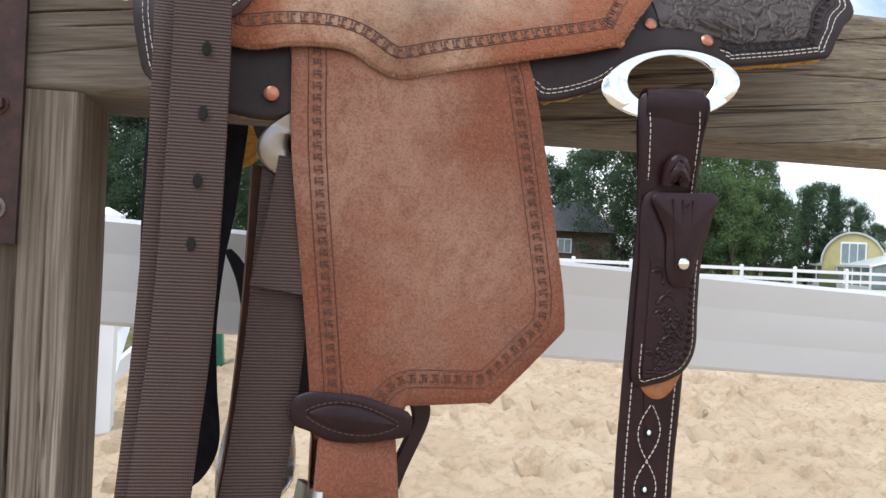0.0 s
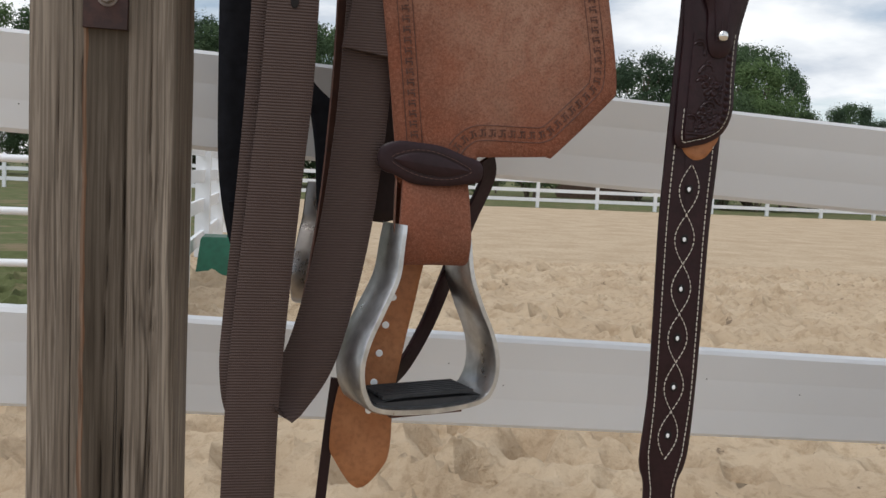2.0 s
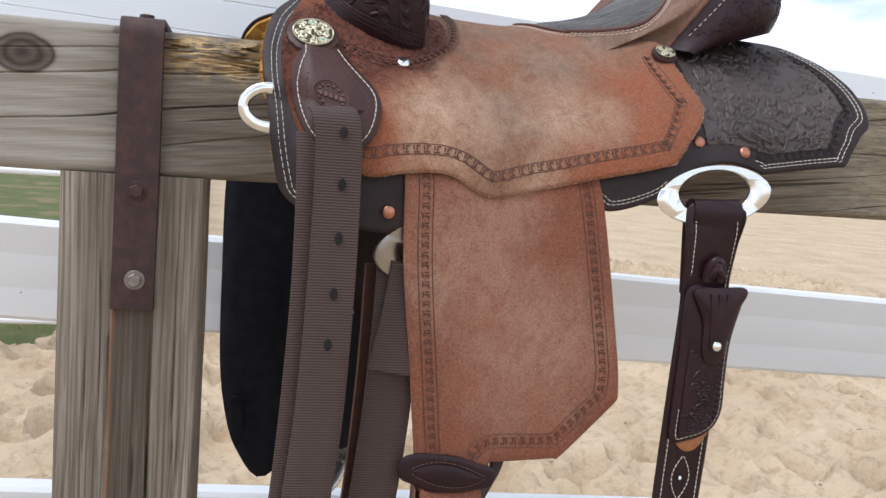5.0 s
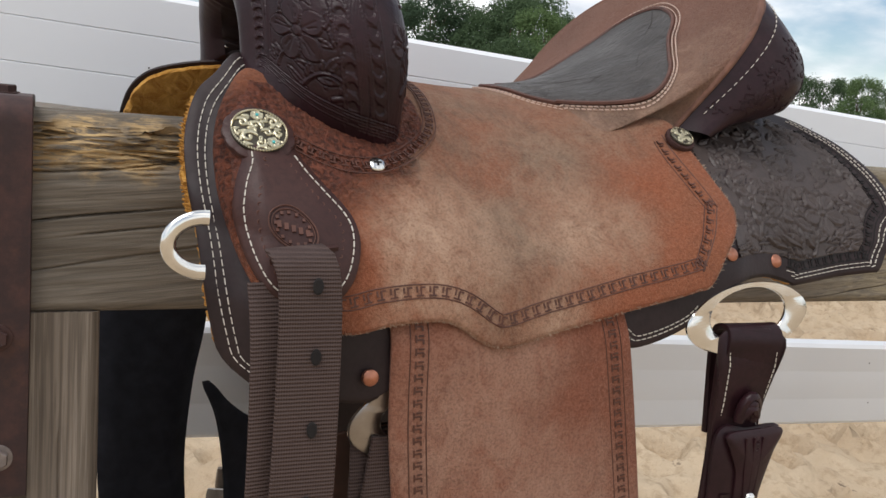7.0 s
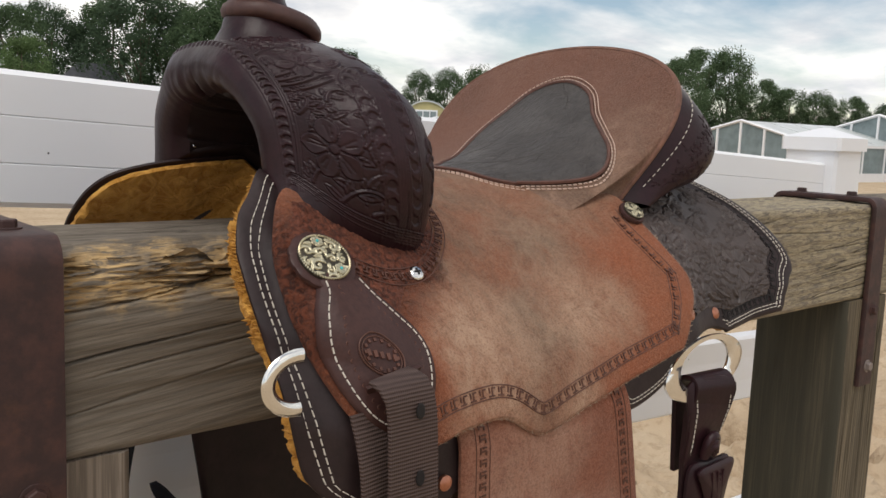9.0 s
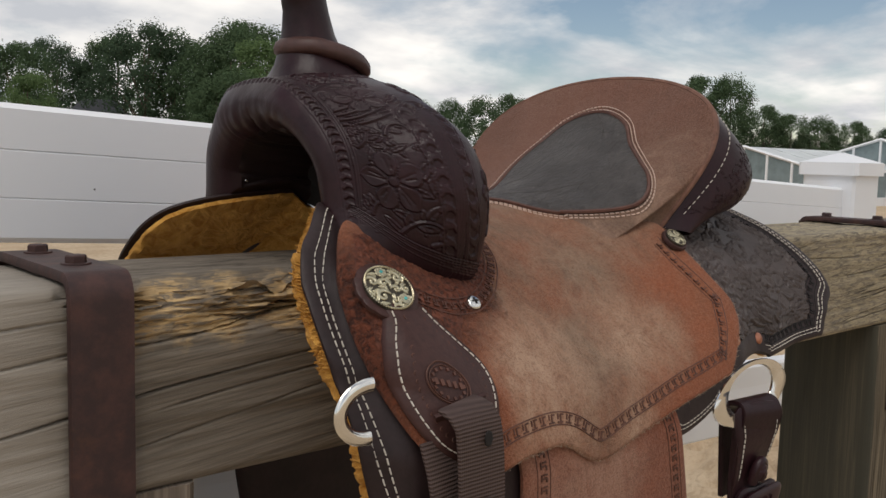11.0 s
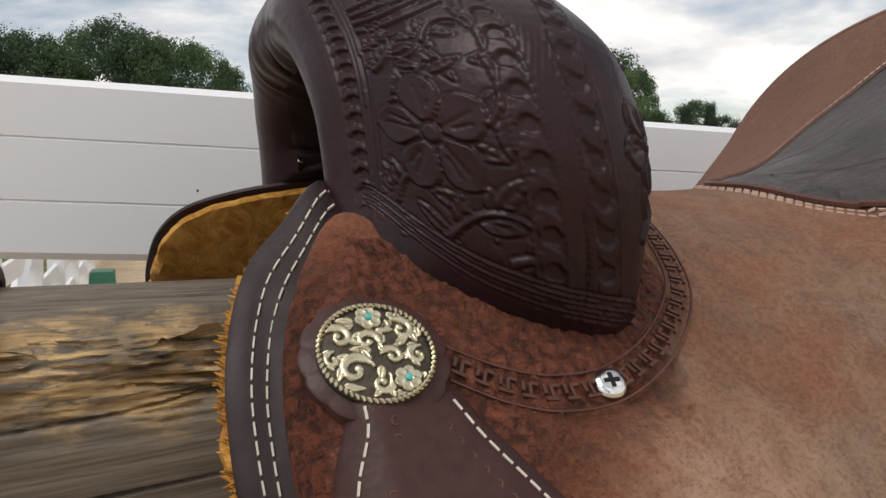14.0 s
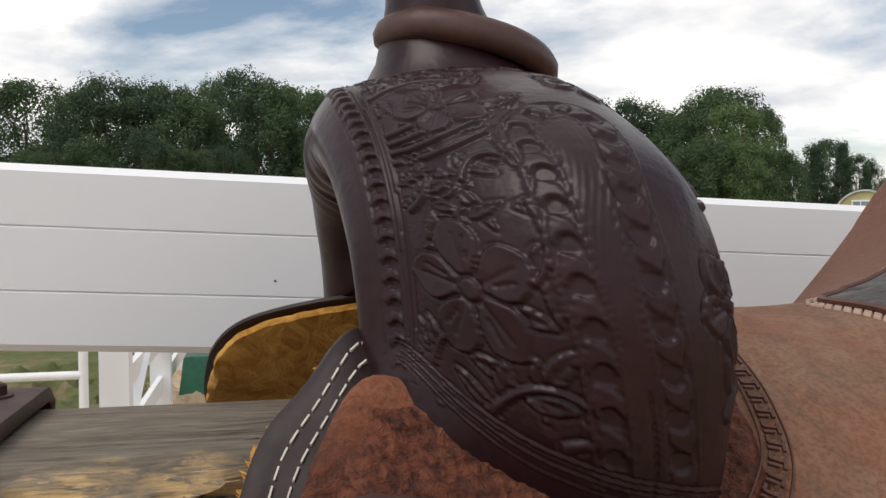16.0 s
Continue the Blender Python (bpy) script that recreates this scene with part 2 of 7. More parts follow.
    if strip:
        x0, x1, z1, col, edge = strip
        inx = k.math("MULTIPLY", k.math("GREATER_THAN", k.axis("X"), x0), k.math("LESS_THAN", k.axis("X"), x1))
        m = k.math("MULTIPLY", inx, k.math("LESS_THAN", k.axis("Z"), z1))
        c = k.mix(k.math("MULTIPLY", m, k.ramp(k.noise(1.0, 5.0, 0.6, k.scaled(40, 40, 4)), [(0.3, 0.95), (0.7, 0.55)])), c, col)
        wob = k.math("MULTIPLY", k.math("SUBTRACT", k.noise(14, 3.0), 0.5), 0.008)
        near = k.math("LESS_THAN", k.math("ABSOLUTE", k.math("ADD", k.math("SUBTRACT", k.axis("X"), x0 - 0.001), wob)), 0.0022)
        c = k.mix(k.math("MULTIPLY", k.math("MULTIPLY", near, k.math("LESS_THAN", k.axis("Z"), z1)), 0.4), c, edge)
    if along == "x":
        k.co = lean.outputs[0]
    split = k.ramp(k.noise(1.0, 3.0, 0.5, k.scaled(*cr), 0.4), [(0.478, 0.0), (0.488, 1.0), (0.498, 0.0)])
    split = k.math("MULTIPLY", split, k.ramp(k.noise(3.0, 3.0), [(0.42, 0.0), (0.55, 1.0)]))
    c = k.mix(k.math("MULTIPLY", split, 0.85), c, tuple(v * 0.18 for v in dark))
    k.color(c)
    k.bump(grain, 0.6, 0.002)
    k.bump(k.noise(1.0, 4.0, 0.6, k.scaled(*fi)), 0.5, 0.001)
    k.bump(k.math("SUBTRACT", 1.0, split), 0.8, 0.003)
    return k.m


SUEDE_SEAT = suede("seat_suede", (0.252, 0.094, 0.049), (0.212, 0.140, 0.096), (0.262, 0.085, 0.041),
                   [((0.123, 0.73, 1.506), 0.060, 1.0), ((0.168, 0.793, 1.566), 0.065, 1.0), ((0.103, 0.801, 1.573), 0.045, 0.95), ((0.232, 0.809, 1.586), 0.05, 0.8), ((0.18, 0.93, 1.62), 0.12, 0.8), ((0.12, 0.84, 1.6), 0.07, 0.9), ((0.085, 0.70, 1.455), 0.03, 0.9), ((0.19, 0.735, 1.51), 0.035, 0.8)],
                   [((0.052, 0.728, 1.512), 0.034), ((0.185, 0.735, 1.514), 0.034), ((0.050, 0.706, 1.476), 0.030), ((0.15, 0.70, 1.455), 0.02)],
                   [((-0.085, 0.75, 1.56), 0.056), ((-0.07, 0.74, 1.52), 0.045), ((-0.04, 0.755, 1.565), 0.046), ((-0.005, 0.765, 1.575), 0.034), ((0.02, 0.77, 1.57), 0.02)], 0.75, 2.2)
SUEDE_FENDER = suede("fender_suede", (0.225, 0.092, 0.058), (0.275, 0.160, 0.115), (0.255, 0.086, 0.048), [((0.15, 0.7, 1.30), 0.05, 0.6), ((0.09, 0.7, 1.37), 0.05, 0.6), ((0.13, 0.7, 1.24), 0.03, 0.4)], [((0.08, 0.7, 1.37), 0.05), ((0.16, 0.7, 1.29), 0.05), ((0.12, 0.7, 1.43), 0.03)], (), 0.75, 1.4)
SUEDE_CANTLE = suede("cantle_suede", (0.180, 0.092, 0.066), (0.225, 0.146, 0.104), (0.172, 0.080, 0.055), [((0.27, 0.82, 1.605), 0.085, 0.95), ((0.24, 0.93, 1.62), 0.05, 0.8)], [], (), 0.6)

def make_rough_out():
    k = Nodes("rough_out_leather", rough=0.6, spec=0.35)
    peb = k.noise(210, 5.0, 0.7, dist=0.5)
    c = k.mix(k.ramp(peb, [(0.40, 0.0), (0.58, 1.0)]), (0.060, 0.018, 0.011), (0.190, 0.056, 0.029))
    c = k.mix(k.ramp(k.noise(26, 6.0, 0.7), [(0.48, 0.0), (0.66, 0.25)]), c, (0.22, 0.078, 0.04))
    c = k.mix(k.ramp(k.noise(40, 5.0, 0.7), [(0.36, 0.3), (0.48, 0.0)]), c, (0.07, 0.024, 0.018))
    k.color(c)
    k.bump(peb, 1.0, 0.006)
    return k.m


ROUGH_OUT = make_rough_out()
BURNISHED = plain("burnished_leather", (0.085, 0.03, 0.018), 0.6, 0, 0.3, 90, 0.2)
EDGE = plain("leather_edge", (0.16, 0.075, 0.05), 0.75, 0, 0.3, 120, 0.3)
DARK = leather("dark_oiled_leather", (0.0185, 0.0066, 0.0088), (0.0320, 0.0112, 0.0146), 0.36, 260, 0.26)
SKIRT_LEATHER = leather("dark_skirt_leather", (0.0195, 0.0104, 0.0108), (0.030, 0.0168, 0.0170), 0.5, 260, 0.3)
DARK_SKIRT = leather("dark_tooled_leather", (0.050, 0.036, 0.032), (0.074, 0.054, 0.049), 0.5)
PATCH = leather("smooth_brown_leather", (0.046, 0.019, 0.0165), (0.062, 0.027, 0.0225), 0.46, 420, 0.28)
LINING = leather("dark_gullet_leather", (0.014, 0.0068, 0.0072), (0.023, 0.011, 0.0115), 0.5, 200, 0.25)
INLAY = leather("wrinkled_grey_leather", (0.036, 0.030, 0.028), (0.060, 0.051, 0.047), 0.5, 55, 0.4, (0.12, 0.105, 0.09))
TAN = leather("tan_harness_leather", (0.33, 0.125, 0.045), (0.42, 0.18, 0.075), 0.5)
THREAD = plain("white_thread", (0.60, 0.55, 0.48), 0.8, 0, 0.1, 300, 0.1)
STEEL = plain("polished_steel", (0.78, 0.77, 0.74), 0.16, 1.0, 0.06, 60, 0.03)
ALUMINIUM = plain("brushed_aluminium", (0.55, 0.56, 0.57), 0.34, 1.0, 0.2, 70, 0.12)
SILVER = plain("engraved_silver", (0.56, 0.51, 0.36), 0.32, 1.0, 0.15, 300, 0.12)
TARNISH = plain("tarnished_silver", (0.07, 0.06, 0.045), 0.5, 0.7, 0.3, 300, 0.2)
TURQUOISE = plain("turquoise_stone", (0.06, 0.42, 0.42), 0.3, 0, 0.1, 300, 0.05)
# darker, pinkish steel for the front ring and off-side stirrup
DIM_STEEL = plain("dim_steel", (0.34, 0.31, 0.29), 0.3, 1.0, 0.15, 60, 0.06)
COPPER = plain("copper_rivet", (0.42, 0.18, 0.115), 0.35, 0.85, 0.2, 200, 0.1)
RUBBER = plain("black_rubber", (0.03, 0.03, 0.032), 0.75, 0, 0.2, 150, 0.2)
NEOPRENE = plain("black_neoprene", (0.012, 0.013, 0.018), 0.9, 0, 0.3, 60, 0.2, spec=0.15)
VINYL = plain("white_vinyl", (0.80, 0.81, 0.83), 0.4, 0, 0.025, 3, 0.02)
GREEN_PLASTIC = plain("green_plastic", (0.012, 0.115, 0.065), 0.45, 0, 0.15, 20, 0.05)
ZINC = plain("dull_zinc", (0.23, 0.195, 0.18), 0.55, 0.5, 0.25, 120, 0.2)
# near-black for pressed lines, and for shade in gullet, screw slot and holes
NEAR_BLACK = plain("near_black", (0.008, 0.006, 0.006), 0.9, 0, 0.1, 50, 0.0)
GREY = plain("sooty_mark", (0.08, 0.08, 0.08), 0.8, 0, 0.2, 50, 0.0)


def make_web():
    k = Nodes("brown_nylon_webbing", rough=0.7, spec=0.3)
    rib = k.wave(125, "Z", 0.25)
    c = k.mix(rib, (0.048, 0.030, 0.026), (0.086, 0.057, 0.049))
    c = k.mix(k.math("MULTIPLY", k.ramp(k.noise(35, 4.0), [(0.4, 0.0), (0.7, 1.0)]), 0.4), c, (0.066, 0.040, 0.036))
    k.color(c)
    k.bump(rib, 0.6, 0.0012)
    k.bump(k.wave(190, "X", 0.6), 0.25, 0.0008)
    return k.m


def make_fleece():
    k = Nodes("golden_fleece", rough=0.95, spec=0.06, sheen=0.08)
    n = k.noise(60, 7.0, 0.65, dist=1.5)
    k.color(k.mix(k.ramp(n, [(0.35, 0.0), (0.68, 1.0)]), (0.36, 0.150, 0.022), (0.68, 0.365, 0.090)))
    k.bump(n, 0.8, 0.006)
    k.bump(k.noise(420, 4.0, 0.7), 0.6, 0.002)
    return k.m


def make_iron():
    k = Nodes("rusty_painted_iron", rough=0.62, metal=0.15, spec=0.4)
    c = k.mix(k.ramp(k.noise(60, 7.0, 0.65), [(0.42, 0.0), (0.66, 1.0)]), (0.040, 0.022, 0.021), (0.072, 0.034, 0.029))
    c = k.mix(k.ramp(k.noise(22, 6.0, 0.7), [(0.58, 0.0), (0.72, 0.6)]), c, (0.10, 0.044, 0.026))
    k.color(c)
    k.bump(k.noise(160, 5.0, 0.7), 0.35, 0.0012)
    return k.m


NAP = plain("raw_suede_edge", (0.36, 0.26, 0.19), 0.95, 0, 0.3, 200, 0.1, spec=0.1)
WEB, FLEECE, IRON = make_web(), make_fleece(), make_iron()
KNOT = (-0.341, 0.862, 1.538)
BEAM_WOOD = wood("weathered_beam_wood", "x", (0.245, 0.208, 0.166), (0.112, 0.092, 0.072),
                 [((-0.17, 0.862, 1.556), 0.026, (0.58, 0.40, 0.20), 1.0), ((-0.13, 0.862, 1.553), 0.026, (0.58, 0.40, 0.20), 1.0), ((-0.085, 0.862, 1.555), 0.026, (0.58, 0.40, 0.20), 1.0), ((-0.21, 0.862, 1.549), 0.020, (0.34, 0.21, 0.09), 0.9),
                  ((0.85, 0.90, 1.50), 0.24, (0.40, 0.335, 0.22), 0.8), ((1.0, 0.95, 1.55), 0.20, (0.40, 0.335, 0.22), 0.6)], None, KNOT, (-0.20, (0.40, 0.365, 0.315)))
POST_WOOD = wood("weathered_post_wood", "z", (0.345, 0.290, 0.235), (0.150, 0.118, 0.092), None, (-0.250, -0.209, 1.289, (0.055, 0.042, 0.030), (0.22, 0.085, 0.03)))

# browner, darker post wood, near-black on its left side
DARK_POST_WOOD = wood("dark_sided_post_wood", "z", (0.210, 0.170, 0.115), (0.095, 0.078, 0.055), None, None, None, None, (0.962, (0.045, 0.044, 0.033)))


def make_ground():
    k = Nodes("arena_sand_and_grass", rough=0.95, spec=0.1)
    sand = k.mix(k.ramp(k.noise(1.3, 6.0, 0.6), [(0.35, 0.0), (0.68, 1.0)]), (0.46, 0.345, 0.230), (0.57, 0.45, 0.315))
    sand = k.mix(k.ramp(k.noise(14, 6.0, 0.65), [(0.36, 0.55), (0.5, 0.0)]), sand, (0.33, 0.235, 0.145))
    sand = k.mix(k.ramp(k.noise(5.5, 4.0, 0.7), [(0.66, 0.0), (0.71, 0.8)]), sand, (0.14, 0.10, 0.07))
    grass = k.mix(k.ramp(k.noise(3.0, 7.0, 0.7), [(0.3, 0.0), (0.7, 1.0)]), (0.085, 0.098, 0.038), (0.150, 0.165, 0.075))
    grass = k.mix(k.ramp(k.noise(1.1, 5.0, 0.65), [(0.52, 0.0), (0.62, 0.8)]), grass, (0.24, 0.18, 0.115))
    wob = k.math("MULTIPLY", k.math("SUBTRACT", k.noise(0.9, 5.0, 0.65), 0.5), 2.2)
    far = k.math("GREATER_THAN", k.math("ADD", k.axis("Y"), wob), 35.0)
    west = k.math("MULTIPLY", k.math("LESS_THAN", k.math("ADD", k.axis("X"), k.math("MULTIPLY", wob, 0.3)), -1.25),
                  k.math("GREATER_THAN", k.math("ADD", k.axis("Y"), wob), 6.3))
    k.color(k.mix(k.math("MAXIMUM", far, west), sand, grass))
    k.bump(k.noise(9, 7.0, 0.65), 0.7, 0.05)
    k.bump(k.noise(60, 5.0, 0.7), 0.6, 0.012)
    return k.m


GROUND = make_ground()


def leafy(name, dark, light):
    k = Nodes(name, rough=0.8, spec=0.15)
    r = k.n.new("ShaderNodeNewGeometry").outputs["Random Per Island"]
    c = k.mix(r, dark, light)
    k.color(c)
    glow = k.n.new("ShaderNodeBsdfTranslucent")
    k.l.new(c, glow.inputs["Color"])
    both = k.n.new("ShaderNodeMixShader")
    both.inputs["Fac"].default_value = 0.35
    k.l.new(k.b.outputs[0], both.inputs[1])
    k.l.new(glow.outputs[0], both.inputs[2])
    k.l.new(both.outputs[0], k.n["Material Output"].inputs["Surface"])
    return k.m


LEAVES = leafy("broad_leaves", (0.070, 0.112, 0.056), (0.102, 0.150, 0.076))
LEAVES_LIGHT = leafy("light_leaves", (0.105, 0.165, 0.066), (0.145, 0.21, 0.09))
NEEDLES = leafy("dark_leaves", (0.053, 0.086, 0.050), (0.078, 0.116, 0.068))
BARK = plain("bark", (0.11, 0.085, 0.06), 0.9, 0, 0.3, 12, 0.6, 0.02)


# ---- mesh building ----
def smooth(pts, n, closed=True):
    """n points evenly along a rounded curve through pts (any dimension)."""
    p = np.array(pts, float)
    m = len(p)
    out = []
    for i in range(m if closed else m - 1):
        a, b, c, d = (p[(i + k) % m] if closed else p[min(max(i + k, 0), m - 1)] for k in (-1, 0, 1, 2))
        for u in np.arange(16) / 16.0:
            out.append(0.5 * (2 * b + (c - a) * u + (2 * a - 5 * b + 4 * c - d) * u * u + (3 * b - a - 3 * c + d) * u ** 3))
    out.append(p[0] if closed else p[-1])
    return resample(np.array(out), n, closed)


def resample(q, n, closed=False):
    q = np.asarray(q, float)
    s = np.concatenate([[0], np.cumsum(np.linalg.norm(np.diff(q, axis=0), axis=1))])
    t = np.linspace(0, s[-1], n + 1)[:-1] if closed else np.linspace(0, s[-1], n)
    return np.stack([np.interp(t, s, q[:, k]) for k in range(q.shape[1])], 1)


def inset(o, d):
    """A closed outline moved inwards by d."""
    o = np.asarray(o, float)
    t = np.roll(o, -2, 0) - np.roll(o, 2, 0)
    t /= np.linalg.norm(t, axis=1)[:, None] + 1e-9
    n = np.stack([-t[:, 1], t[:, 0]], 1)
    area = 0.5 * np.sum(o[:, 0] * np.roll(o[:, 1], -1) - np.roll(o[:, 0], -1) * o[:, 1])
    return o + n * d * (1 if area > 0 else -1)


LOCAL_ROOTS = set()


class Geo:
    def __init__(self):
        self.v, self.f = [], []

    def grid(self, rows, wrap=False, flip=False):
        b, m = len(self.v), len(rows[0])
        for r in rows:
            self.v.extend(tuple(p) for p in r)
        for i in range(len(rows) - 1):
            for j in range(m if wrap else m - 1):
                q = (b + i * m + j, b + i * m + (j + 1) % m, b + (i + 1) * m + (j + 1) % m, b + (i + 1) * m + j)
                self.f.append(q[::-1] if flip else q)
        return self

    def cap(self, row):
        b = len(self.v)
        self.v.extend(tuple(p) for p in row)
        self.f.append(tuple(range(b, b + len(row))))
        return self

    def panel(self, outline, to3, thick, off=0.0, rings=10, centre=None, crown=0.0):
        """A leather sheet: outline in the sheet's plane, to3(a, b, off) lays it on the form."""
        o = np.asarray(outline, float)
        c = np.array(centre) if centre is not None else o.mean(0)
        radii = [0.02] + [((i + 1) / rings) ** 0.75 for i in range(rings)]
        rows = []
        for r in radii:
            q = c + (o - c) * r
            lift = off + thick + crown * (1 - r * r)
            rows.append([to3(a, b, lift if r < 0.999 else lift - thick * 0.12) for a, b in q])
        e = o + (inset(o, -thick * 0.35) - o)
        rows.append([to3(a, b, off + thick * 0.6) for a, b in e])
        rows.append([to3(a, b, off + thick * 0.15) for a, b in e])
        rows.append([to3(a, b, off) for a, b in o])
        for r in (0.8, 0.4, 0.02):
            rows.append([to3(a, b, off) for a, b in c + (o - c) * r])
        self.grid(rows, wrap=True)
        self.cap([to3(a, b, off + thick + crown) for a, b in c + (o - c) * 0.02])
        return self

    def tube(self, pts, r, n=8, closed=False, flat=1.0, up=None):
        p = [Vector(q) for q in pts]
        m = len(p)
        rr = [r] * m if isinstance(r, (int, float)) else list(r)
        u = None
        rows = []
        for i in range(m):
            t = (p[(i + 1) % m] - p[i - 1]) if closed else (p[min(i + 1, m - 1)] - p[max(i - 1, 0)])
            t.normalize()
            if u is None:
                u = Vector(up) if up is not None else (Vector((0, 0, 1)) if abs(t.z) < 0.9 else Vector((1, 0, 0)))
            u = (u - t * u.dot(t)).normalized()
            w = t.cross(u)
            rows.append([p[i] + (u * math.cos(2 * math.pi * j / n) * flat + w * math.sin(2 * math.pi * j / n)) * rr[i] for j in range(n)])
        if closed:
            rows.append(rows[0])
        self.grid(rows, wrap=True)
        if not closed:
            self.cap(rows[0][::-1])
            self.cap(rows[-1])
        return self

    def box(self, c, ax, ay, az):
        c, ax, ay, az = Vector(c), Vector(ax), Vector(ay), Vector(az)
        b = len(self.v)
        for k in (-1, 1):
            for i, j in ((-1, -1), (1, -1), (1, 1), (-1, 1)):
                self.v.append(tuple(c + ax * i + ay * j + az * k))
        self.f += [tuple(b + q for q in f) for f in ((3, 2, 1, 0), (4, 5, 6, 7), (0, 1, 5, 4), (1, 2, 6, 5), (2, 3, 7, 6), (3, 0, 4, 7))]
        return self

    def strap(self, pts, across, widths, thick, n=60, bow=0.0):
        """A flat band along pts; across: the direction of its width at each point."""
        p = smooth(pts, n, False)
        a = resample(np.array(across, float), n) if len(across) > 1 else np.repeat(np.array(across, float), n, 0)
        w = np.interp(np.linspace(0, 1, n), np.linspace(0, 1, len(widths)), widths)
        rows = []
        for i in range(n):
            t = Vector(p[min(i + 1, n - 1)] - p[max(i - 1, 0)]).normalized()
            x = Vector(a[i])
            x = (x - t * x.dot(t)).normalized()
            m = t.cross(x)
            c, h, k = Vector(p[i]), w[i] / 2, thick / 2
            prof = [(-1, -0.5), (-1, 0.5), (-0.965, 1), (-0.5, 1), (0, 1), (0.5, 1), (0.965, 1), (1, 0.5), (1, -0.5), (0.965, -1), (0.5, -1), (0, -1), (-0.5, -1), (-0.965, -1)]
            rows.append([c + x * (s * h) + m * (q * k + bow * (1 - s * s)) for s, q in prof])
        self.grid(rows, wrap=True)
        self.cap(rows[0][::-1])
        self.cap(rows[-1])
        return self

    def lathe(self, profile, m, n=32):
        rows = [[m @ Vector((r * math.cos(2 * math.pi * j / n), r * math.sin(2 * math.pi * j / n), h)) for j in range(n)] for r, h in profile]
        self.grid(rows, wrap=True)
        self.cap(rows[0][::-1])
        self.cap(rows[-1])
        return self

    def dashes(self, path, normals, long=0.0042, gap=0.0021, r=0.00075):
        """A line of stitches along path."""
        p = np.asarray(path, float)
        s = np.concatenate([[0], np.cumsum(np.linalg.norm(np.diff(p, axis=0), axis=1))])
        nn = np.asarray(normals, float)
        at, end = gap, s[-1]
        while at + long < end:
            ends = [np.array([np.interp(q, s, p[:, k]) for k in range(3)]) for q in (at, at + long * 0.5, at + long)]
            nrm = Vector([np.interp(at, s, nn[:, k]) for k in range(3)]).normalized()
            d = Vector(ends[2] - ends[0]).normalized()
            w = d.cross(nrm)
            self.box(Vector(ends[1]) + nrm * r * 0.5, d * long * 0.5, w * r * 0.58, nrm * r)
            at += long + gap
        return self

    def out(self, name, mat, parent=None, label="", flat=False, sharp=45):
        me = bpy.data.meshes.new(name)
        me.from_pydata(self.v, [], self.f)
        me.materials.append(mat)
        me.update()
        if not flat:
            me.polygons.foreach_set("use_smooth", [True] * len(me.polygons))
            me.set_sharp_from_angle(angle=radians(sharp))
        ob = new(name, me)
        if parent is not None:
            ob.parent = parent
            if parent.type == "EMPTY" and parent.name not in LOCAL_ROOTS:
                ob.matrix_parent_inverse = Matrix.Translation(-Vector(parent.location))
        if label:
            ob["label"] = label
        if name in ("stitching", "border_tooling", "fringe", "rope_edge"):
            tagged(ob, label, kind="stuff")
        return ob


def thing(name, at, label, category, group="", kind=""):
    e = new(name)
    e.location = at
    e.empty_display_size = 0.1
    return tagged(e, label, category, group, kind)


def frames_on(path2, to3, off):
    """Places and outward directions of a line drawn on a form."""
    p = np.array([to3(a, b, off) for a, b in path2])
    q = np.array([to3(a, b, off + 0.002) for a, b in path2])
    return p, (q - p) / 0.002


def stamps(g, path2, to3, off, pitch=0.0105, size=0.0042, r=0.0006):
    """A border of key-shaped stamps between two scored lines."""
    p, n = frames_on(path2, to3, off)
    s = np.concatenate([[0], np.cumsum(np.linalg.norm(np.diff(p, axis=0), axis=1))])
    at = pitch * 0.5
    while at < s[-1]:
        c = Vector([np.interp(at, s, p[:, k]) for k in range(3)])
        d = (Vector([np.interp(min(at + 0.002, s[-1]), s, p[:, k]) for k in range(3)]) - Vector([np.interp(at - 0.002, s, p[:, k]) for k in range(3)])).normalized()
        m = Vector([np.interp(at, s, n[:, k]) for k in range(3)]).normalized()
        w = d.cross(m)
        g.box(c + w * size * 0.75, d * size * 0.72, w * r, m * r)
        g.box(c + d * size * 0.2, w * size * 0.75, d * r, m * r)
        g.box(c - w * size * 0.75 + d * size * 0.62, d * size * 0.45, w * r, m * r)
        g.box(c - w * size * 0.35 - d * size * 0.55, w * size * 0.55, d * r, m * r)
        at += pitch
    return g


def scored(g, path2, to3, off, r=0.0005, closed=False):
    return g.tube([to3(a, b, off) for a, b in path2], r, 4, closed)


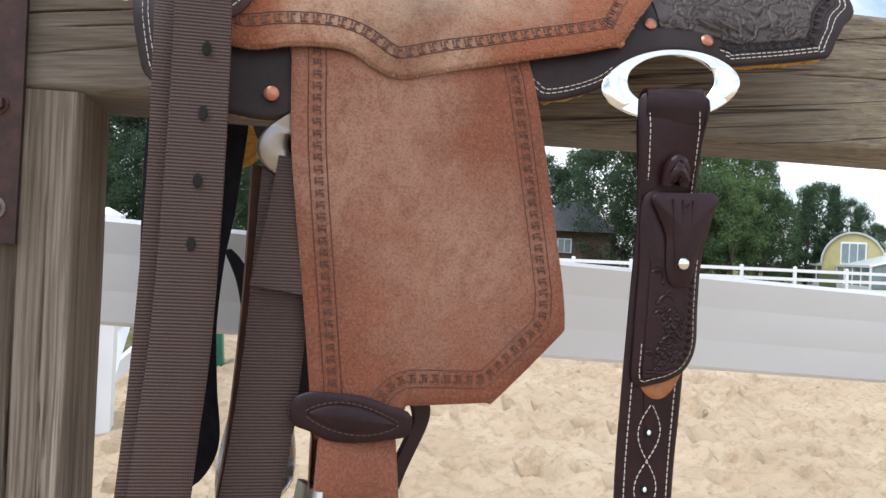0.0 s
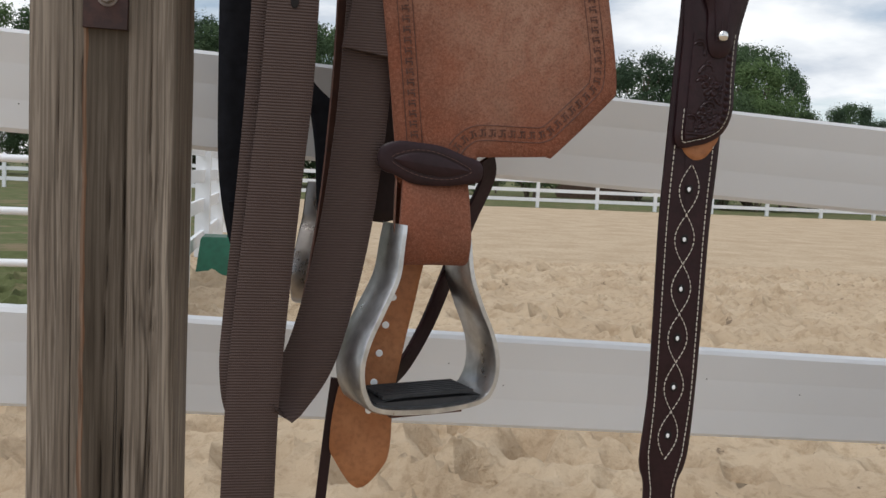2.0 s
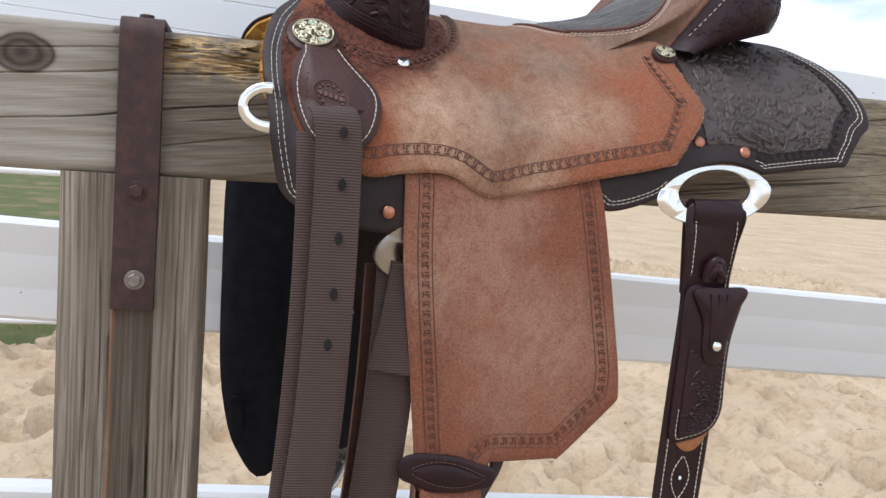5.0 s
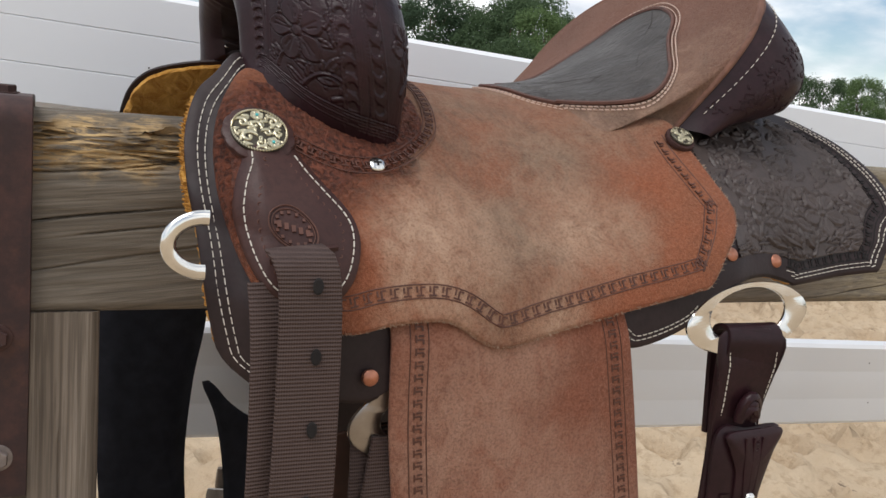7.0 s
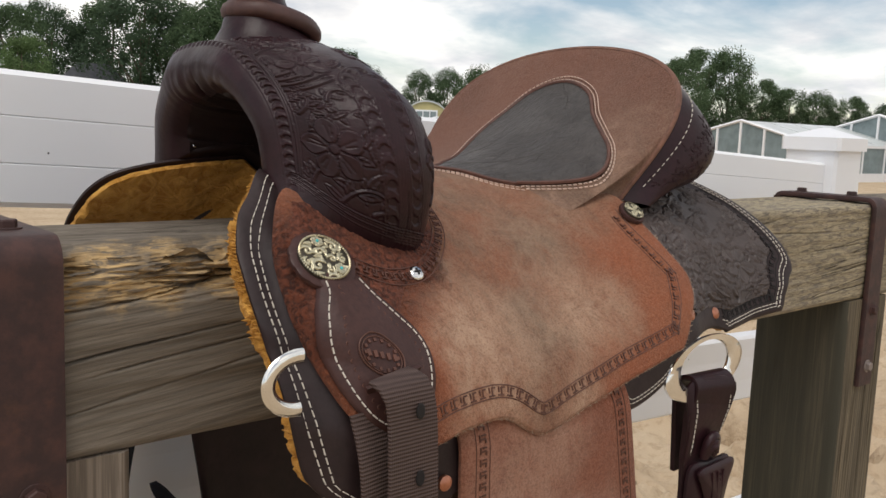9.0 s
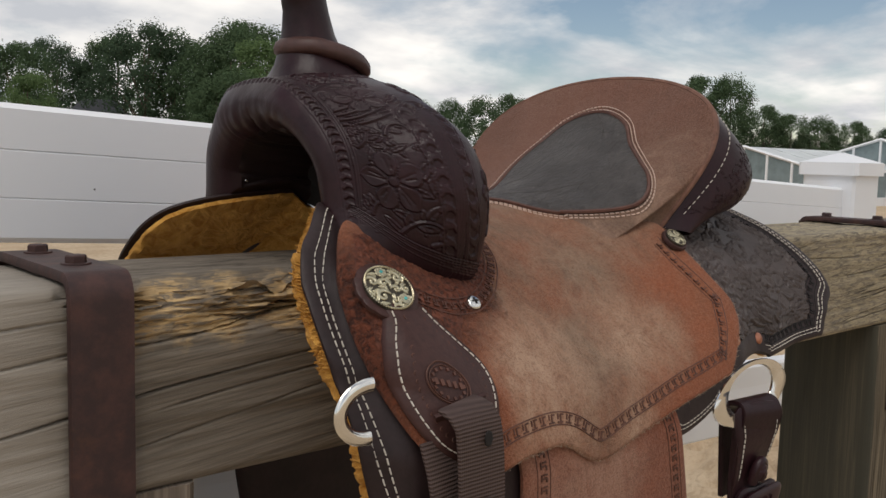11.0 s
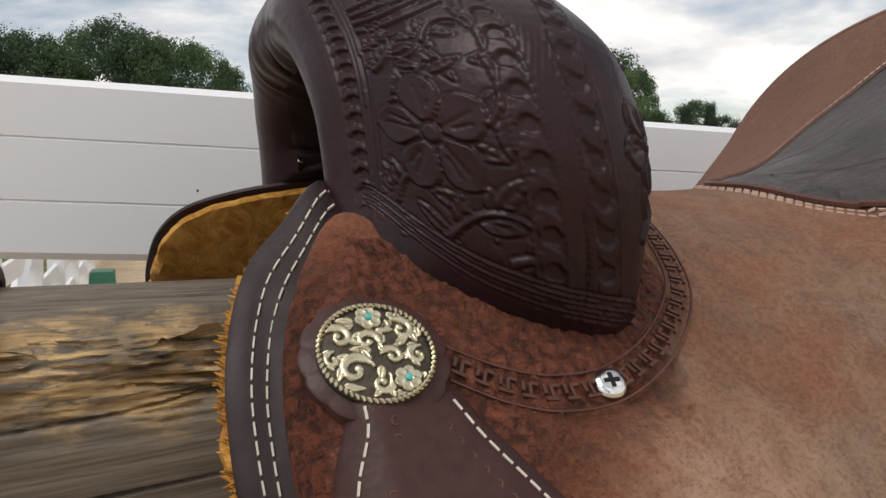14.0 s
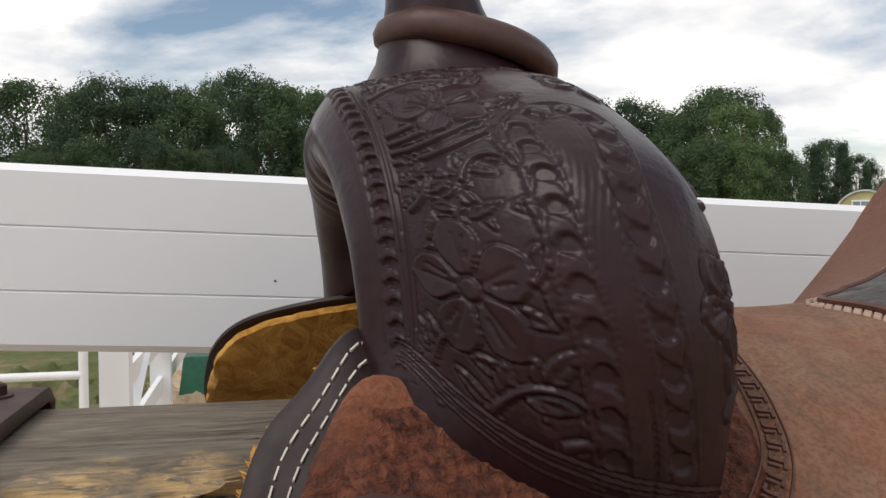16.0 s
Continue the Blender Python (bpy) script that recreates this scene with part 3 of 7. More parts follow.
# ---- ground ----
def build_ground():
    xs = np.concatenate([[-900, -300, -100, -40, -18, -9, -5], np.arange(-3, 8.01, 0.036), [8.6, 9.6, 11, 13, 16, 20, 26, 35, 60, 120, 300, 900]])
    ys = np.concatenate([[-900, -200, -50, -15, -5, -1.5, 0, 0.8, 1.3], np.arange(1.6, 12.01, 0.036), [12.4, 13, 14, 15.5, 18, 21, 25, 30, 36, 45, 60, 100, 300, 900]])
    rows = []
    pits = np.zeros((len(ys), len(xs)))
    rn = np.random.RandomState(4)
    for px, py, pr, pd in zip(rn.uniform(-2.8, 7.8, 900), 1.8 + 10.0 * rn.uniform(0, 1, 900), rn.uniform(0.07, 0.15, 900), rn.uniform(0.045, 0.10, 900)):
        i0, i1, j0, j1 = np.searchsorted(ys, py - 2 * pr), np.searchsorted(ys, py + 2 * pr), np.searchsorted(xs, px - 2 * pr), np.searchsorted(xs, px + 2 * pr)
        d = np.hypot(xs[None, j0:j1] - px, (ys[i0:i1, None] - py) * 0.8) / pr
        pits[i0:i1, j0:j1] += pd * (-np.exp(-(d / 0.75) ** 4) + 0.45 * np.exp(-((d - 1.25) / 0.28) ** 2))
    for iy, y in enumerate(ys):
        row = []
        for ix, x in enumerate(xs):
            z = pits[iy, ix]
            if -3 <= x <= 8 and 1.5 <= y <= 12:
                z += 0.060 * (noise.noise(Vector((x * 3.1, y * 3.6, 0.3)))) + 0.03 * noise.noise(Vector((x * 7.7, y * 9.0, 4.1))) + 0.012 * noise.noise(Vector((x * 19, y * 19, 9)))
            row.append((x, y, z))
        rows.append(row)
    g = Geo().grid(rows)
    tagged(g.out("ground", GROUND), "pale riding arena sand with footprints and grass beyond", "ground", "", "structure")


build_ground()


# ---- hitching rail: beam, posts, iron straps ----
BF, BB, B0, B1 = 0.862, 1.012, 1.425, 1.573


def rough_bar(g, along, lo, hi, rect, step, fine, cracks, seed, chips=()):
    """A sawn timber with grain relief, drying cracks and worn edges. rect: (u0, u1, v0, v1) of its section."""
    u0, u1, v0, v1 = rect
    rad = 0.007
    nu, nv = fine
    ring = []
    for i in range(nu):
        ring.append((u0 + rad + (u1 - u0 - 2 * rad) * i / (nu - 1), v0, 0, -1))
    ring.append((u1 - rad * 0.3, v0 + rad * 0.3, 0.7, -0.7))
    for i in range(nv):
        ring.append((u1, v0 + rad + (v1 - v0 - 2 * rad) * i / (nv - 1), 1, 0))
    ring.append((u1 - rad * 0.3, v1 - rad * 0.3, 0.7, 0.7))
    for i in range(8):
        ring.append((u1 - rad - (u1 - u0 - 2 * rad) * i / 7, v1, 0, 1))
    ring.append((u0 + rad * 0.3, v1 - rad * 0.3, -0.7, 0.7))
    for i in range(8):
        ring.append((u0, v1 - rad - (v1 - v0 - 2 * rad) * i / 7, -1, 0))
    ring.append((u0 + rad * 0.3, v0 + rad * 0.3, -0.7, -0.7))
    rows = []
    runs = np.arange(lo, hi + step * 0.5, step)
    if chips:
        runs = np.sort(np.concatenate([runs[(runs < -0.36) | (runs > 0.0)], np.arange(-0.36, 0.0, 0.0022)]))
    for s in runs:
        row = []
        for u, v, du, dv in ring:
            d = 0.0011 * noise.noise(Vector((s * 5, u * 150, v * 150 + seed))) + 0.0016 * noise.noise(Vector((s * 2.2, u * 38 + seed, v * 38)))
            for face, c0, slope, wob, depth, a, b in cracks:
                if (face == "u" and abs(dv + 1) < 0.1) or (face == "v" and abs(du - 1) < 0.1):
                    q = u if face == "u" else v
                    line = c0 + slope * (s - a) + wob * noise.noise(Vector((s * 9, c0 * 70, seed)))
                    fade = max(0.0, min(1.0, (s - a) / 0.04, (b - s) / 0.04))
                    fade *= max(0.1, min(1.0, 0.75 + 1.6 * noise.noise(Vector((s * 7, c0 * 90, 5.0)))))
                    d -= depth * fade * max(0.0, 1 - abs(q - line) / (0.0011 + 0.0010 * abs(noise.noise(Vector((s * 14, c0 * 50, 2.0))))))
            for cs, cw, cu, cv, cr, dep in chips:
                e = math.hypot((s - cs) / cw, math.hypot(u - cu, v - cv) / cr)
                if e < 1.4:
                    e += 0.35 * noise.noise(Vector((s * 24, u * 120, v * 120))) + 0.25 * noise.noise(Vector((s * 50, u * 420, v * 420)))
                    if e < 1:
                        d -= dep * (0.6 * math.ceil((1 - e) * 5) / 5 + 0.4 * (1 - e)) * (1 + 0.5 * noise.noise(Vector((s * 40, u * 420, v * 420))))
            row.append((u + du * d, v + dv * d, s))
        rows.append(row)
    if along == "x":
        rows = [[(s, u, v) for u, v, s in r] for r in rows]
    g.grid(rows, wrap=True, flip=(along == "z"))
    g.cap(rows[0] if along == "x" else rows[0])
    g.cap(rows[-1][::-1])
    return g


rail = thing("hitching_rail", (0.4, 0.937, 0), "weathered square timber hitching rail on posts with rusty iron straps", "hitching rail")
# the beam's section runs (u: z, v: y) so that its front is the finely cut face
beam_cracks = [("u", 1.523, 0.12, 0.004, 0.006, -0.26, 0.1), ("u", 1.494, 0.11, 0.003, 0.008, -0.55, 0.1), ("u", 1.455, 0.13, 0.004, 0.006, -0.5, 0.1), ("u", 1.448, 0.16, 0.003, 0.003, -0.26, 0.05), ("u", 1.48, 0.12, 0.003, 0.003, -0.2, 0.1),
               ("u", 1.512, 0.07, 0.003, 0.004, -0.8, -0.1), ("u", 1.545, -0.02, 0.002, 0.003, 0.45, 1.0), ("u", 1.50, 0.03, 0.003, 0.003, 0.5, 1.2),
               ("v", 0.902, 0.02, 0.002, 0.005, -0.9, 0.1), ("v", 0.94, -0.02, 0.003, 0.004, -0.6, 0.0), ("v", 0.90, 0.03, 0.003, 0.003, 0.5, 1.2)]
g = Geo()
rows_g = rough_bar(Geo(), "z", -1.1, 1.6, (B0, B1, BF, BB), 0.0045, (170, 60), beam_cracks, 3.0,
                   [(-0.15, 0.10, 1.572, 0.862, 0.026, 0.013), (-0.20, 0.05, 1.572, 0.862, 0.02, 0.012), (-0.07, 0.07, 1.57, 0.862, 0.024, 0.012), (-0.11, 0.07, 1.54, 0.862, 0.014, 0.008)])
g.v = [(s, v, u) for u, v, s in rows_g.v]
g.f = [f[::-1] for f in rows_g.f]
beam = g.out("beam", BEAM_WOOD, rail, "weathered grey beam with a splintered top edge", sharp=70)
for px, seed in ((-0.232, 1.0), (1.02, 5.0)):
    g = Geo()
    hw = 0.072
    crk = [("u", px - 0.020, 0.0, 0.001, 0.006, 0.2, 1.29), ("u", px + 0.021, 0.0, 0.001, 0.006, 0.2, 1.29), ("u", px - 0.003, 0.012, 0.002, 0.005, 0.4, 1.15),
           ("u", px + 0.05, -0.01, 0.003, 0.004, 0.8, 1.38), ("u", px - 0.05, 0.01, 0.003, 0.003, 0.5, 1.4), ("u", px + 0.038, 0.02, 0.003, 0.003, 0.3, 1.2)]
    rough_bar(g, "z", -0.3, 1.4235, (px - hw, px + hw, 0.860, 1.008), 0.005, (66, 26), crk, seed)
    g.f = [f[::-1] for f in g.f]
    post = g.out("post", POST_WOOD if px < 0 else DARK_POST_WOOD, rail, sharp=70)


def hexbolt(at, normal, r, h):
    m = Vector(normal).to_track_quat("Z", "X").to_matrix().to_4x4()
    m.translation = Vector(at)
    return Geo().lathe([(r * 1.35, 0), (r * 1.35, h * 0.18), (r * 1.3, h * 0.22)], m, 20).lathe([(r, h * 0.15), (r, h * 0.85), (r * 0.86, h)], m, 6)


for bx in (-0.2295, 1.02):
    p = [(bx - 0.001, 0.8555, 1.287), (bx, 0.8555, 1.40), (bx, 0.8555, 1.50), (bx, 0.8555, 1.560), (bx, 0.857, 1.572), (bx, 0.863, 1.5785), (bx, 0.875, 1.5795),
         (bx, 0.93, 1.5795), (bx, 1.0, 1.5795), (bx, 1.012, 1.5785), (bx, 1.018, 1.572), (bx, 1.0185, 1.55), (bx, 1.0185, 1.29)]
    g = Geo().strap(p, [(1, 0, 0)], [0.043], 0.0075, 150)
    strap = g.out("iron_strap", IRON, rail, "rusty brown iron strap bent over the beam")
    for at, nrm in (((bx, 0.852, 1.409), (0, -1, 0)), ((bx + 0.001, 0.852, 1.318), (0, -1, 0)), ((bx, 0.902, 1.583), (0, 0, 1)), ((bx, 0.985, 1.583), (0, 0, 1))):
        hexbolt(at, nrm, 0.0075, 0.007).out("bolt", ZINC if at[2] < 1.35 else IRON, strap, flat=True)

# ---- white vinyl fence behind the rail ----
def hollow_rail(g, a, b, h, d, cut=0.9):
    """A fence board from a to b (its middle line), h high and d deep, with two shallow grooves on each face."""
    a, b = Vector(a), Vector(b)
    prof = []
    for sgn in (-1, 1):
        side = []
        k = [(-0.5, 0.72), (-0.46, 1), (-0.185, 1), (-0.177, cut), (-0.169, 1), (0.16, 1), (0.168, cut), (0.176, 1), (0.46, 1), (0.5, 0.72)]
        for z, y in (k if sgn < 0 else k[::-1]):
            side.append((sgn * y * d / 2, z * h))
        prof += side
    rows = [[p + Vector((0, y, z)) for y, z in prof] for p in (a, b)]
    g.grid(rows, wrap=True)
    g.cap(rows[0][::-1])
    g.cap(rows[1])
    return g


vinyl = thing("board_fence", (0, 1.27, 0), "white vinyl fence with three wide grooved rails", "fence")
FALL = math.tan(radians(-2.8))
for z0 in (1.6475, 1.260, 0.871, 0.47):
    for x0, x1 in ((-2.2, 1.64),):
        g = hollow_rail(Geo(), (x0, 1.27, z0 + FALL * (x0 + 0.4)), (x1, 1.27, z0 + FALL * (x1 + 0.4)), 0.142, 0.045, 0.93 if z0 > 1.5 else 0.995)
        board = g.out("rail", VINYL, vinyl, sharp=20)
        for i in range(9):
            r = random.Random(int(z0 * 1000) + i)
            sx = r.uniform(-0.8, 1.2)
            sz = z0 + FALL * (sx + 0.4) + r.uniform(-0.055, 0.055)
            Geo().lathe([(0.0011, 0), (0.0008, 0.0006)], Matrix.Translation((sx, 1.2475, sz)) @ Euler((radians(90), 0, 0)).to_matrix().to_4x4(), 8).out("speck", GREY, board)

FAINT = plain("faint_grey_mark", (0.34, 0.35, 0.36), 0.8, 0, 0.3, 300, 0.0)
for mx, mz, mr in ((-0.463, 0.840, 0.005), (-0.452, 0.828, 0.006)):
    ring = [(mx + mr * (1 + 0.3 * math.sin(3 * a)) * math.cos(a), 1.2470, mz + mr * 1.3 * math.sin(a)) for a in np.linspace(0.3, 2.6, 16)]
    Geo().tube(ring, 0.0013, 5).out("scuff_mark", FAINT, vinyl)


def square_post(x, y, z1, w, parent, name="post"):
    g = Geo()
    b = w / 2
    ring = [(-b, -b * 0.9), (-b * 0.9, -b), (b * 0.9, -b), (b, -b * 0.9), (b, b * 0.9), (b * 0.9, b), (-b * 0.9, b), (-b, b * 0.9)]
    g.grid([[(x + p, y + q, z) for p, q in ring] for z in (-0.2, z1)], wrap=True)
    c = 1.14
    g.grid([[(x + p * k, y + q * k, z) for p, q in ring] for k, z in ((0.9, z1 - 0.03), (c, z1 - 0.03), (c, z1), (0.1, z1 + w * 0.18))], wrap=True)
    return g.out(name, VINYL, parent, sharp=30)


square_post(-2.25, 1.27, 1.80, 0.127, vinyl)
square_post(1.690, 1.285, 1.678, 0.127, vinyl)

# ---- the saddle ----
YC = 0.937
saddle = thing("saddle", (0.15, YC, 1.573), "western saddle of brown suede and dark tooled leather on the beam", "saddle")


def top_of(x):
    return 1.615 + (1.4 * min((x - 0.15) ** 2, 0.0225) if x > 0.15 else 0.7 * (x - 0.15) ** 2)


def drop_at(s):
    """Half width and fall of the saddle's side, s metres down from the crest."""
    if s < 0.215:
        return s, 2.78 * s * s
    d = s - 0.215
    return 0.215 + 0.02 * (1 - math.exp(-d / 0.03)), 0.1285 + 0.85 * d


def run_of(x, z):
    d = max(0.0, top_of(x) - z)
    return math.sqrt(d / 2.78) if d < 0.1285 else 0.215 + (d - 0.1285) / 0.85


def on_side(side):
    def to3(x, s, off):
        h, d = drop_at(max(0.0, s))
        tuck = 0.013 * min(1.0, max(0.0, (x - 0.325) / 0.05)) * min(1.0, max(0.0, (s - 0.18) / 0.05))
        tuck += (0.020 * min(1.0, max(0.0, (-0.072 - x) / 0.024)) ** 1.4 + 0.007 * min(1.0, max(0.0, (-0.092 - x) / 0.02))) * min(1.0, max(0.0, (s - 0.11) / 0.06))
        tuck += 0.013 * max(0.0, 1 - abs(s - 0.235) / 0.05) * min(1.0, max(0.0, (-0.04 - x) / 0.04))
        tuck -= 0.022 * min(1.0, max(0.0, (x - 0.445) / 0.07)) ** 1.3
        h2, d2 = drop_at(max(0.0, s) + 0.002)
        n = Vector((0, d2 - d, h2 - h)).normalized()
        rise = 0.014 * min(1.0, max(0.0, (0.140 - h) / 0.03)) * math.exp(-((x + 0.070) / 0.015) ** 2)
        return Vector((x, YC + side * (h - tuck + n.y * off), top_of(x) - d + n.z * off + rise))
    return to3


NEAR, FAR = on_side(-1), on_side(1)



def laid(pts):
    return [(x, run_of(x, z)) for x, z in pts]


def hang(y0, bow=0.0, x0=0.13, z0=1.3):
    """A sheet hanging upright at y0; off is towards the viewer's side."""
    def to3(x, z, off):
        return Vector((x, y0 - off + bow * ((x - x0) ** 2) * 12, z))
    return to3


# skirts with fleece lining
SKIRT = smooth(laid([(-0.020, 1.623), (-0.064, 1.622), (-0.096, 1.609), (-0.1100, 1.577), (-0.1116, 1.547), (-0.1065, 1.510), (-0.1020, 1.4685), (-0.0950, 1.4345), (-0.0905, 1.424), (-0.0811, 1.4155), (-0.0592, 1.402),
                     (-0.03, 1.398), (0.010, 1.396), (0.018, 1.42), (0.03, 1.455), (0.10, 1.465), (0.18, 1.455), (0.208, 1.435), (0.225, 1.427), (0.272, 1.442), (0.295, 1.462), (0.325, 1.479), (0.36, 1.483), (0.395, 1.476), (0.402, 1.475),
                     (0.478, 1.488), (0.486, 1.490), (0.500, 1.520), (0.515, 1.538), (0.517, 1.556), (0.512, 1.584), (0.494, 1.612), (0.455, 1.632), (0.35, 1.632), (0.15, 1.600), (0.05, 1.606)]), 280)


def FAR_SLOPE(x, s, off):
    """The off-side skirt: a straight slope that falls away under the fork."""
    sink = 0.05 * min(1.0, max(0.0, x / 0.06))
    return Vector((x, YC + 0.040 + 0.725 * s + 0.69 * off, 1.649 - 0.69 * s + 0.725 * off - sink))


FAR_EDGE = smooth([(0.05, 0.030), (0.0, 0.030), (-0.0564, 0.0366), (-0.0897, 0.045), (-0.1132, 0.057), (-0.1270, 0.077), (-0.1330, 0.105), (-0.1335, 0.13), (-0.129, 0.17), (-0.118, 0.22), (-0.105, 0.28), (-0.09, 0.33), (-0.06, 0.36), (-0.02, 0.35),
                   (0.01, 0.30), (0.06, 0.22), (0.30, 0.18), (0.43, 0.15), (0.44, 0.10), (0.20, 0.06)], 280)
far_skirt = Geo().panel(FAR_EDGE, FAR_SLOPE, 0.005, 0.0, 16, (0.15, 0.18)).out("skirt", SKIRT_LEATHER, saddle, "dark brown leather skirt on the off side")
fine = resample(np.array([*FAR_EDGE, FAR_EDGE[0]]), 900, True)
puffy = [(p[0] + 0.0035 + 0.0015 * noise.noise(Vector((p[0] * 150, p[1] * 150, 1))), p[1] + 0.0015 * noise.noise(Vector((p[0] * 150, p[1] * 150, 7)))) for p in fine]


def FAR_FLEECE(x, s, off):
    quilt = 0.0035 * noise.noise(Vector((x * 34, s * 60, 2.0))) + 0.0012 * noise.noise(Vector((x * 120, s * 120, 5.0)))
    return FAR_SLOPE(x, s, off + (quilt if off < -0.009 else 0.0))


Geo().panel(puffy, FAR_FLEECE, 0.009, -0.0095, 40, (-0.03, 0.12)).out("fleece_lining", FLEECE, far_skirt, "golden fleece lining")

sk = Geo().panel(SKIRT, NEAR, 0.005, -0.013, 48, (0.2, 0.16)).out("skirt", SKIRT_LEATHER, saddle, "dark brown leather skirt, tooled at the rear")
fine = resample(np.array([*SKIRT, SKIRT[0]]), 1100, True)
out_by = np.array([0.004 if x > 0.0 or s > 0.23 else 0.0015 for x, s in fine])
o = fine + (inset(fine, 1.0) - fine) * out_by[:, None]
jag = [(p[0] + 0.003 * noise.noise(Vector((p[0] * 150, p[1] * 150, 1))) + 0.002 * noise.noise(Vector((p[0] * 500, p[1] * 500, 3))),
        p[1] + 0.003 * noise.noise(Vector((p[0] * 150, p[1] * 150, 7))) + 0.002 * noise.noise(Vector((p[0] * 500, p[1] * 500, 9)))) for p in o]
lining = Geo().panel(jag, NEAR, 0.012, -0.0255, 24, (0.2, 0.16)).out("fleece_lining", FLEECE, sk, "golden fleece lining")
inward = inset(fine, 1.0) - fine
tuft = Geo()
rn = random.Random(5)
for k in range(len(o)):
    if o[k][0] > -0.02 or o[k][1] > 0.225:
        continue
    for _ in range(8):
        d = rn.uniform(0.001, 0.0115)
        a0 = np.array(NEAR(*o[k], -0.0255 + d))
        q = o[k] - inward[k] * rn.uniform(0.0010, 0.0056)
        b0 = np.array(NEAR(q[0] + rn.uniform(-0.002, 0.002), q[1] + rn.uniform(-0.002, 0.002), -0.0255 + d + rn.uniform(-0.003, 0.002)))
        tuft.tube([tuple(a0), tuple((a0 + b0) / 2 + np.array([rn.uniform(-0.001, 0.001) for _ in range(3)])), tuple(b0)], [0.0013, 0.0009, 0.0002], 4)
tuft.out("fringe", FLEECE, lining)
st = Geo()
for d in (0.0064, 0.0112):
    line = inset(SKIRT, d)
    p, n = frames_on(line, NEAR, -0.008)
    keep = [i for i in range(len(line)) if line[i][0] < -0.03 and 0.02 < line[i][1] < 0.36]
    st.dashes(p[keep], n[keep], 0.0046, 0.0019, 0.00055)
for d in (0.006, 0.010):
    line = inset(SKIRT, d)
    p, n = frames_on(line, NEAR, -0.008)
    keep = [i for i in range(len(line)) if line[i][0] > 0.385 and line[i][1] > 0.09]
    st.dashes(p[keep], n[keep], 0.0036, 0.0017, 0.00055)
    keep = [i for i in range(len(line)) if 0.14 < line[i][0] < 0.285 and line[i][1] > 0.2]
    st.dashes(p[keep], n[keep], 0.0036, 0.0017, 0.00055)
st.out("stitching", THREAD, sk, "white stitching", flat=True)
near_skirt = sk


# floral carving
def carve_local(to3, a, b):
    """Metres per unit of each of a form's two coordinates at a place."""
    e = 1e-3
    o = to3(a, b, 0)
    return (to3(a + e, b, 0) - o).length / e, (to3(a, b + e, 0) - o).length / e


def petal(g, to3, at, ang, long, wide, lift, off, notch=0.0):
    ka, kb = carve_local(to3, *at)
    ca, sa = math.cos(ang), math.sin(ang)
    rows = []
    for i in range(8):
        u = i / 7
        w = wide * math.sin(math.pi * min(1, 0.06 + u * 0.94)) ** 0.7 * (0.55 + 0.6 * u)
        row = []
        for j in range(7):
            v = j / 3 - 1
            p, q = long * u, w * v * 0.5
            rise = off - 0.0005 + lift * (1 - v ** 4) * (0.55 + 0.45 * abs(v)) * min(1, u * 6) * min(1, (1 - u) * 9 + 0.12)
            row.append(to3(at[0] + (p * ca - q * sa) / ka, at[1] + (p * sa + q * ca) / kb, rise))
        rows.append(row)
    g.grid(rows)


def blossom(g, to3, at, size, turn, off, lift=0.0017, n=5):
    lift *= 2.0
    for k in range(n):
        a = turn + 2 * math.pi * k / n
        ka, kb = carve_local(to3, *at)
        s = (at[0] + 0.16 * size * math.cos(a) / ka, at[1] + 0.16 * size * math.sin(a) / kb)
        petal(g, to3, s, a, size * 0.86, size * 0.72, lift, off)
        petal(g, to3, (at[0] + 0.42 * size * math.cos(a) / ka, at[1] + 0.42 * size * math.sin(a) / kb), a, size * 0.4, size * 0.2, lift * 1.35, off)
    petal(g, to3, (at[0] - 0.14 * size / carve_local(to3, *at)[0], at[1]), 0.0, size * 0.28, size * 0.3, lift * 1.5, off)


def scroll(g, to3, at, ang, long, curl, off, r=0.0011, leaves=True, seed=0):
    """A curling stem with leaves along it."""
    ka, kb = carve_local(to3, *at)
    p, pts, h = np.array(at, float), [], ang
    n = 22
    rnd = random.Random(seed)
    for i in range(n):
        pts.append(to3(p[0], p[1], off))
        if leaves and i % 4 == 2:
            s = 1 if (i // 4) % 2 else -1
            petal(g, to3, tuple(p), h + s * rnd.uniform(0.5, 0.9), long * rnd.uniform(0.26, 0.4), long * 0.15, 0.0024, off)
        h += curl / n * (0.5 + 1.4 * i / n)
        p = p + np.array([math.cos(h) / ka, math.sin(h) / kb]) * long / n
    g.tube(pts, [r * (1.3 - 0.8 * i / n) for i in range(n)], 6)


